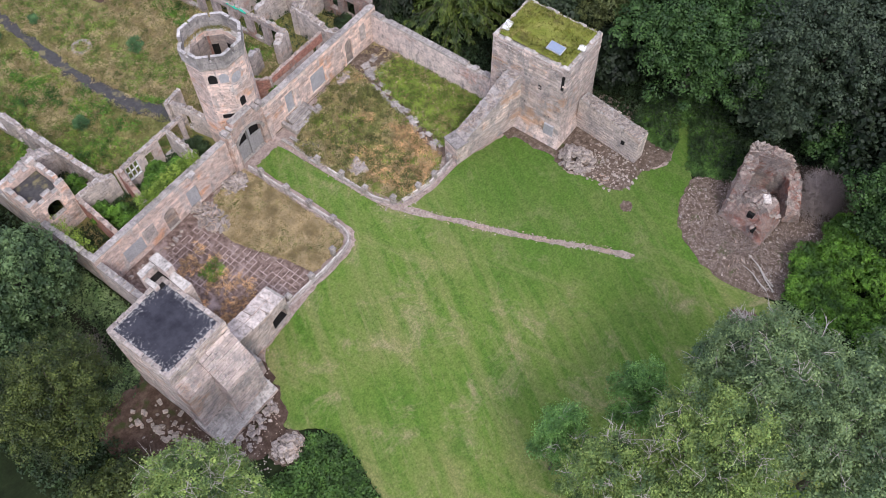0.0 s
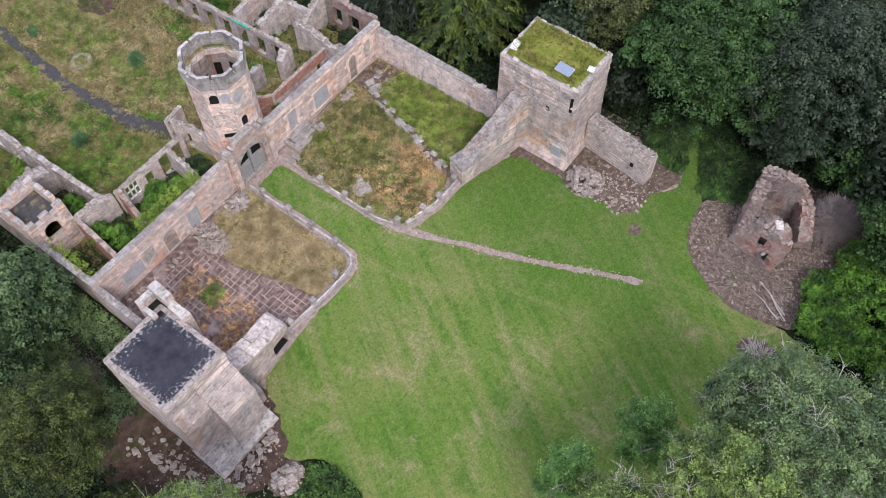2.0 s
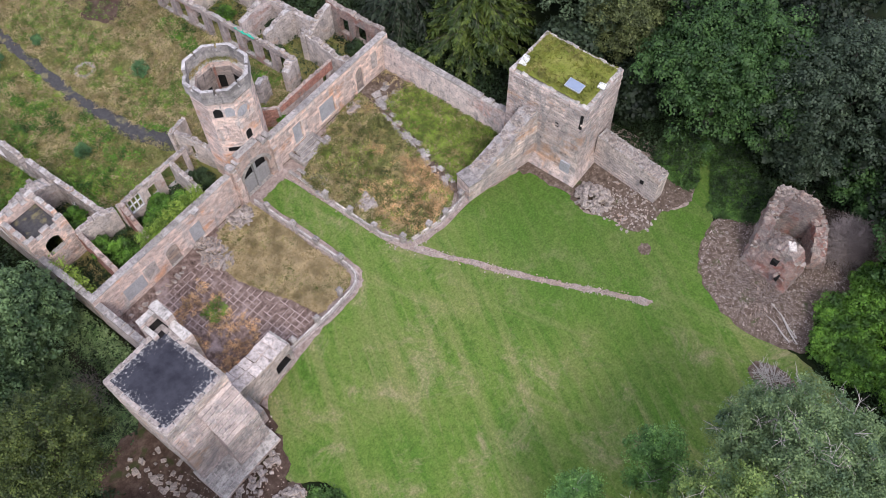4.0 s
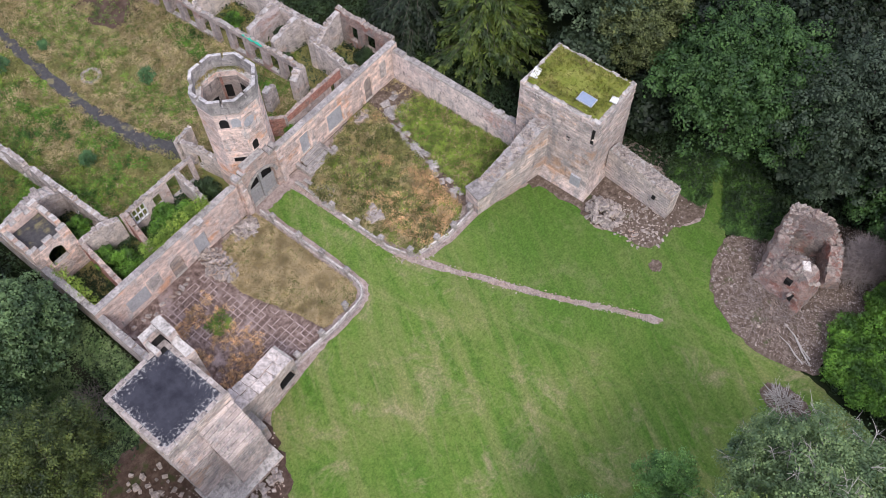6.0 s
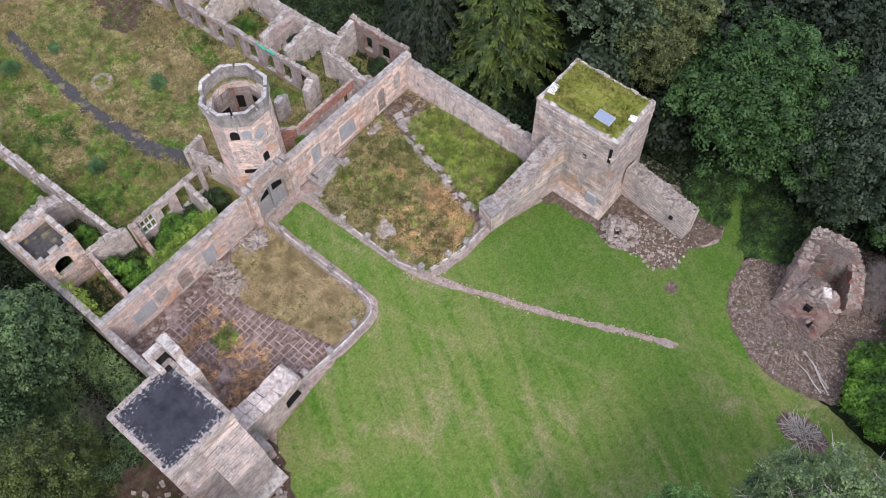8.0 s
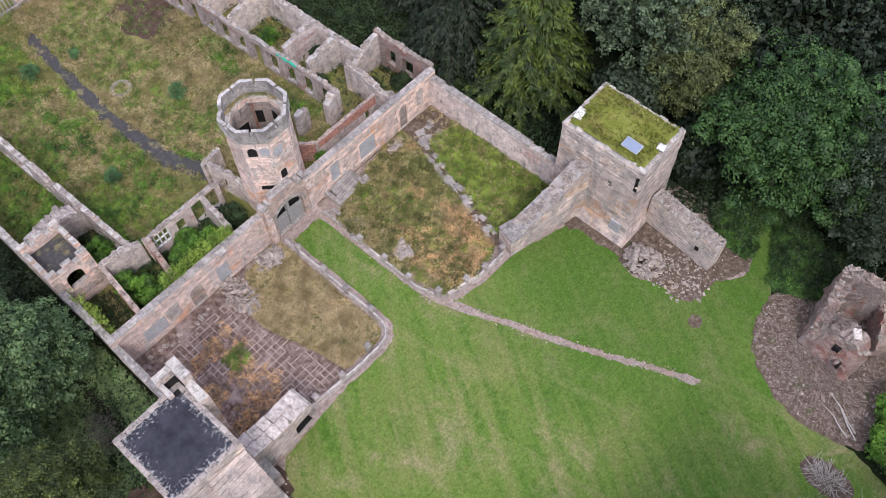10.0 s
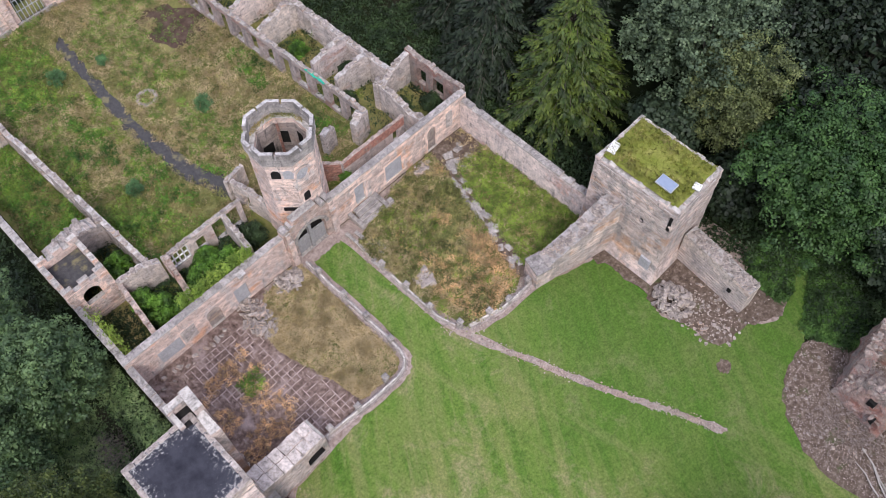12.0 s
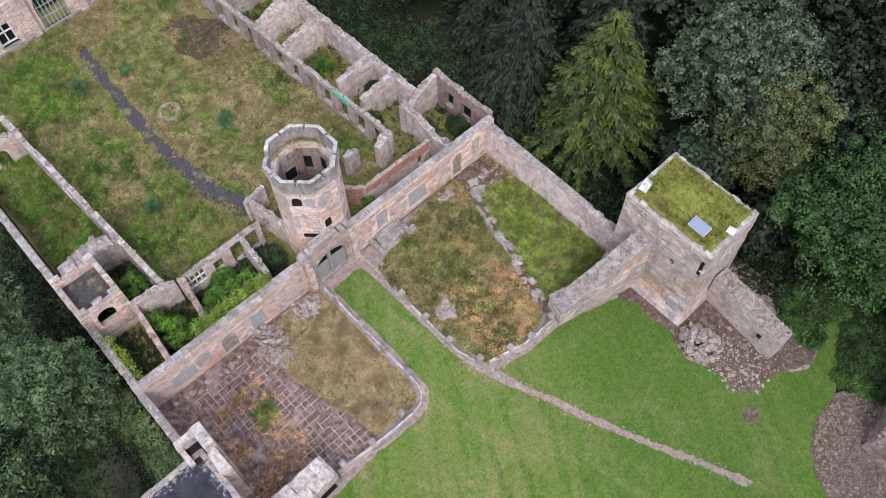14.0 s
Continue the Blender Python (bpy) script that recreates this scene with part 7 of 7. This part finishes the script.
plants("floor_green", "small green weed patch on the ruined floor", [[(4.3, -4.6), (6.2, -4.6), (6.0, -6.2), (4.5, -6.2)]], [110], GRASS_GREEN, 14, 0.14, 0.2, 0.12, aspect=0.5, per=12)
plants("mound_ivy", "dark green ivy and nettles covering a low mound", [[(-0.3, -20.3), (0.4, -21.2), (0.55, -22.4), (0.2, -24.0), (-0.4, -25.5), (-1.0, -27.2), (-3, -29), (-7, -28), (-7, -21.5), (-5.5, -19.6), (-3.6, -20.6), (-2.2, -21.0)]], [3200], LEAF_BUSHDK, 15, 0.2, 0.32, 0.3, aspect=0.6)
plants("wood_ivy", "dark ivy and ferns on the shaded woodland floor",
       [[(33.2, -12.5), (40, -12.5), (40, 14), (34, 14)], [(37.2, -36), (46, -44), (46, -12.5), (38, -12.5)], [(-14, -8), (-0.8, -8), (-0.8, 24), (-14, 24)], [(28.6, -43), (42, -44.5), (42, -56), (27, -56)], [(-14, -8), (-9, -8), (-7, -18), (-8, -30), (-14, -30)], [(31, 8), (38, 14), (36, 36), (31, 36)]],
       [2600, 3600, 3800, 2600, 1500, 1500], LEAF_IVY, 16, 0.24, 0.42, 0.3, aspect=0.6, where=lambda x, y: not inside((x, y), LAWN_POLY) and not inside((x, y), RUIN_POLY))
plants("edge_ivy", "dark ivy creeping over the lawn's shaded edge", [[(35.6, -31.0), (38.6, -29.0), (41.6, -27.2), (43.2, -27.0), (43.6, -29.5), (41, -32.5), (38.5, -35), (37.0, -34.2)], [(36.6, -28.6), (38.6, -28.8), (42.0, -27.3), (42.0, -25.0), (38.0, -24.5), (36.8, -26)]], [2300, 1300], LEAF_BUSHDK, 30, 0.17, 0.34, 0.08, per=22, aspect=0.6, dome=0.4,
       where=lambda x, y: noise.noise((x * 0.6, y * 0.6, 3)) + 0.5 * noise.noise((x * 1.7, y * 1.7, 8)) > (0.12 if inside((x, y), LAWN_POLY) else -0.6))
C_T = [(0.6, 0.8), (2.5, 0.8), (2.5, 6.4), (0.6, 6.4)]
plants("turret_room_weeds", "mossy weeds in the narrow room by the turret", [C_T], [330], LEAF_IVY, 22, 0.17, 0.25, 0.15, per=12, aspect=0.5)
plants("turret_room_grass", "olive grass in the narrow room by the turret", [C_T], [260], GRASS_MID, 23, 0.2, 0.22, 0.12, per=12)
plants("bramble_mounds", "bright green bramble mounds in the court", [[(5.8, 7), (12.2, 9), (12.0, 34), (5.8, 36)], C_W, [(13.5, 8.5), (16, 9), (14, 14)], [(22, 7), (25, 7), (25, 22), (23, 20)]], [760, 300, 60, 150], LEAF_BUSH, 24, 0.16, 0.42, 0.22, per=34, aspect=0.6, dome=0.35, where=clear(field(0.2, 30, 0.0, 2)))
plants("tall_straw", "pale seeding grass standing above the meadow", [C_IN], [900], GRASS_DRY, 25, 0.3, 0.3, 0.34, per=12, aspect=0.12, where=clear(field(0.2, 40, 0.0, 2)), high=0.9)
plants("dark_docks", "dark brown docks among the court grass", [C_IN, C_W], [900, 240], GRASS_TALL, 26, 0.2, 0.34, 0.24, per=22, aspect=0.4, dome=0.5, where=clear(field(0.25, 50, 0.05, 2)))
plants("lime_weeds", "yellow-green flowering weeds in the court", [[(5.7, 7), (14, 7), (12.0, 34), (5.2, 36)], C_W], [900, 300], GRASS_LIME, 28, 0.15, 0.36, 0.24, per=26, aspect=0.5, dome=0.4, where=clear(field(0.3, 70, 0.1, 2)))
plants("straw_tussocks", "pale tussocks of dead grass in the court", [C_IN, C_W], [2200, 300], GRASS_DRY, 29, 0.24, 0.36, 0.14, per=22, aspect=0.22, dome=0.5, where=clear(dry_side))
plants("burnt_patch_weeds", "weeds regrowing on the scorched patch", [[(19.4, 30.4), (22.8, 30.2), (25.0, 26), (22.8, 23.8), (20.6, 25.0)]], [110], GRASS_GREEN, 27, 0.16, 0.22, 0.12, per=10, aspect=0.4)
plants("bank_plants", "grey-green grass and nettles on the bank below the wall", [[(-8, -7.2), (-0.9, -7.4), (-0.9, 4), (-8, 4)]], [4200], LEAF_BANK, 19, 0.2, 0.34, 0.32, per=11, aspect=0.4, where=field(0.25, 5, -0.35, 2))
plants("tall_docks", "tall dark weeds and seed heads in the garden bed", [WEED_POLY], [360], GRASS_TALL, 20, 0.24, 0.36, 0.3, per=24, aspect=0.4, dome=0.5, where=off_path(field(0.35, 1, -0.1, 2)), high=0.9)
plants("east_straw", "pale dead stalks among the green weeds", [EAST_POLY], [420], GRASS_DRY, 21, 0.28, 0.24, 0.2, where=off_path(field(0.3, 2, -0.05, 2)))
plants("wall_ivy", "green creeper hanging over the wall top", [[(5.0, 0.55), (11.2, 0.55), (11.2, 1.2), (5.0, 1.2)], [(0, 1), (0.6, 1), (0.6, 5), (0, 5)]], [420, 60], GRASS_LIME, 17, 0.15, 0.26, 3.2, per=16, aspect=0.6, dome=0.4)
plants("roof_grass", "short yellow-green grass tufts on the tower roof", [[(32.1, -20.1), (36.5, -20.1), (36.5, -13.8), (32.1, -13.8)]], [1100], GRASS_ROOF, 18, 0.16, 0.16, 9.02, per=7)
for ob in bpy.data.objects:
    if ob.name == "roof_grass":
        co = np.empty(len(ob.data.vertices) * 3, np.float32)
        ob.data.vertices.foreach_get("co", co)
        co = co.reshape(-1, 3)
        co[:, 2] = 9.0 + (co[:, 2] % 0.22)
        ob.data.vertices.foreach_set("co", co.ravel())
# loose stones along the ragged wall tops
r = random.Random(55)
for ob, L, th, tp in RUIN_OBS:
    xs, hs = [p[0] for p in tp], [p[1] for p in tp]
    for i in range(int(L / 0.42)):
        if r.random() < 0.25:
            continue
        s = (i + r.uniform(0.2, 0.8)) * 0.42
        red = ob.data.materials[0] == BRICK or "red brick" in ob["label"]
        k = part_mesh("brick_lump" if red else "stone", r.choice(BRICKS if red else ROCKS), None, ob)
        k.matrix_basis = pose(s, th * r.uniform(0.3, 0.7), float(np.interp(s, xs, hs)) - 0.02, r.uniform(-10, 10), r.uniform(-10, 10), r.uniform(-25, 25)) @ Matrix.Diagonal((r.uniform(0.3, 0.5), r.uniform(0.4, 0.7) * max(th, 0.35) * 1.9, r.uniform(0.3, 0.5), 1))
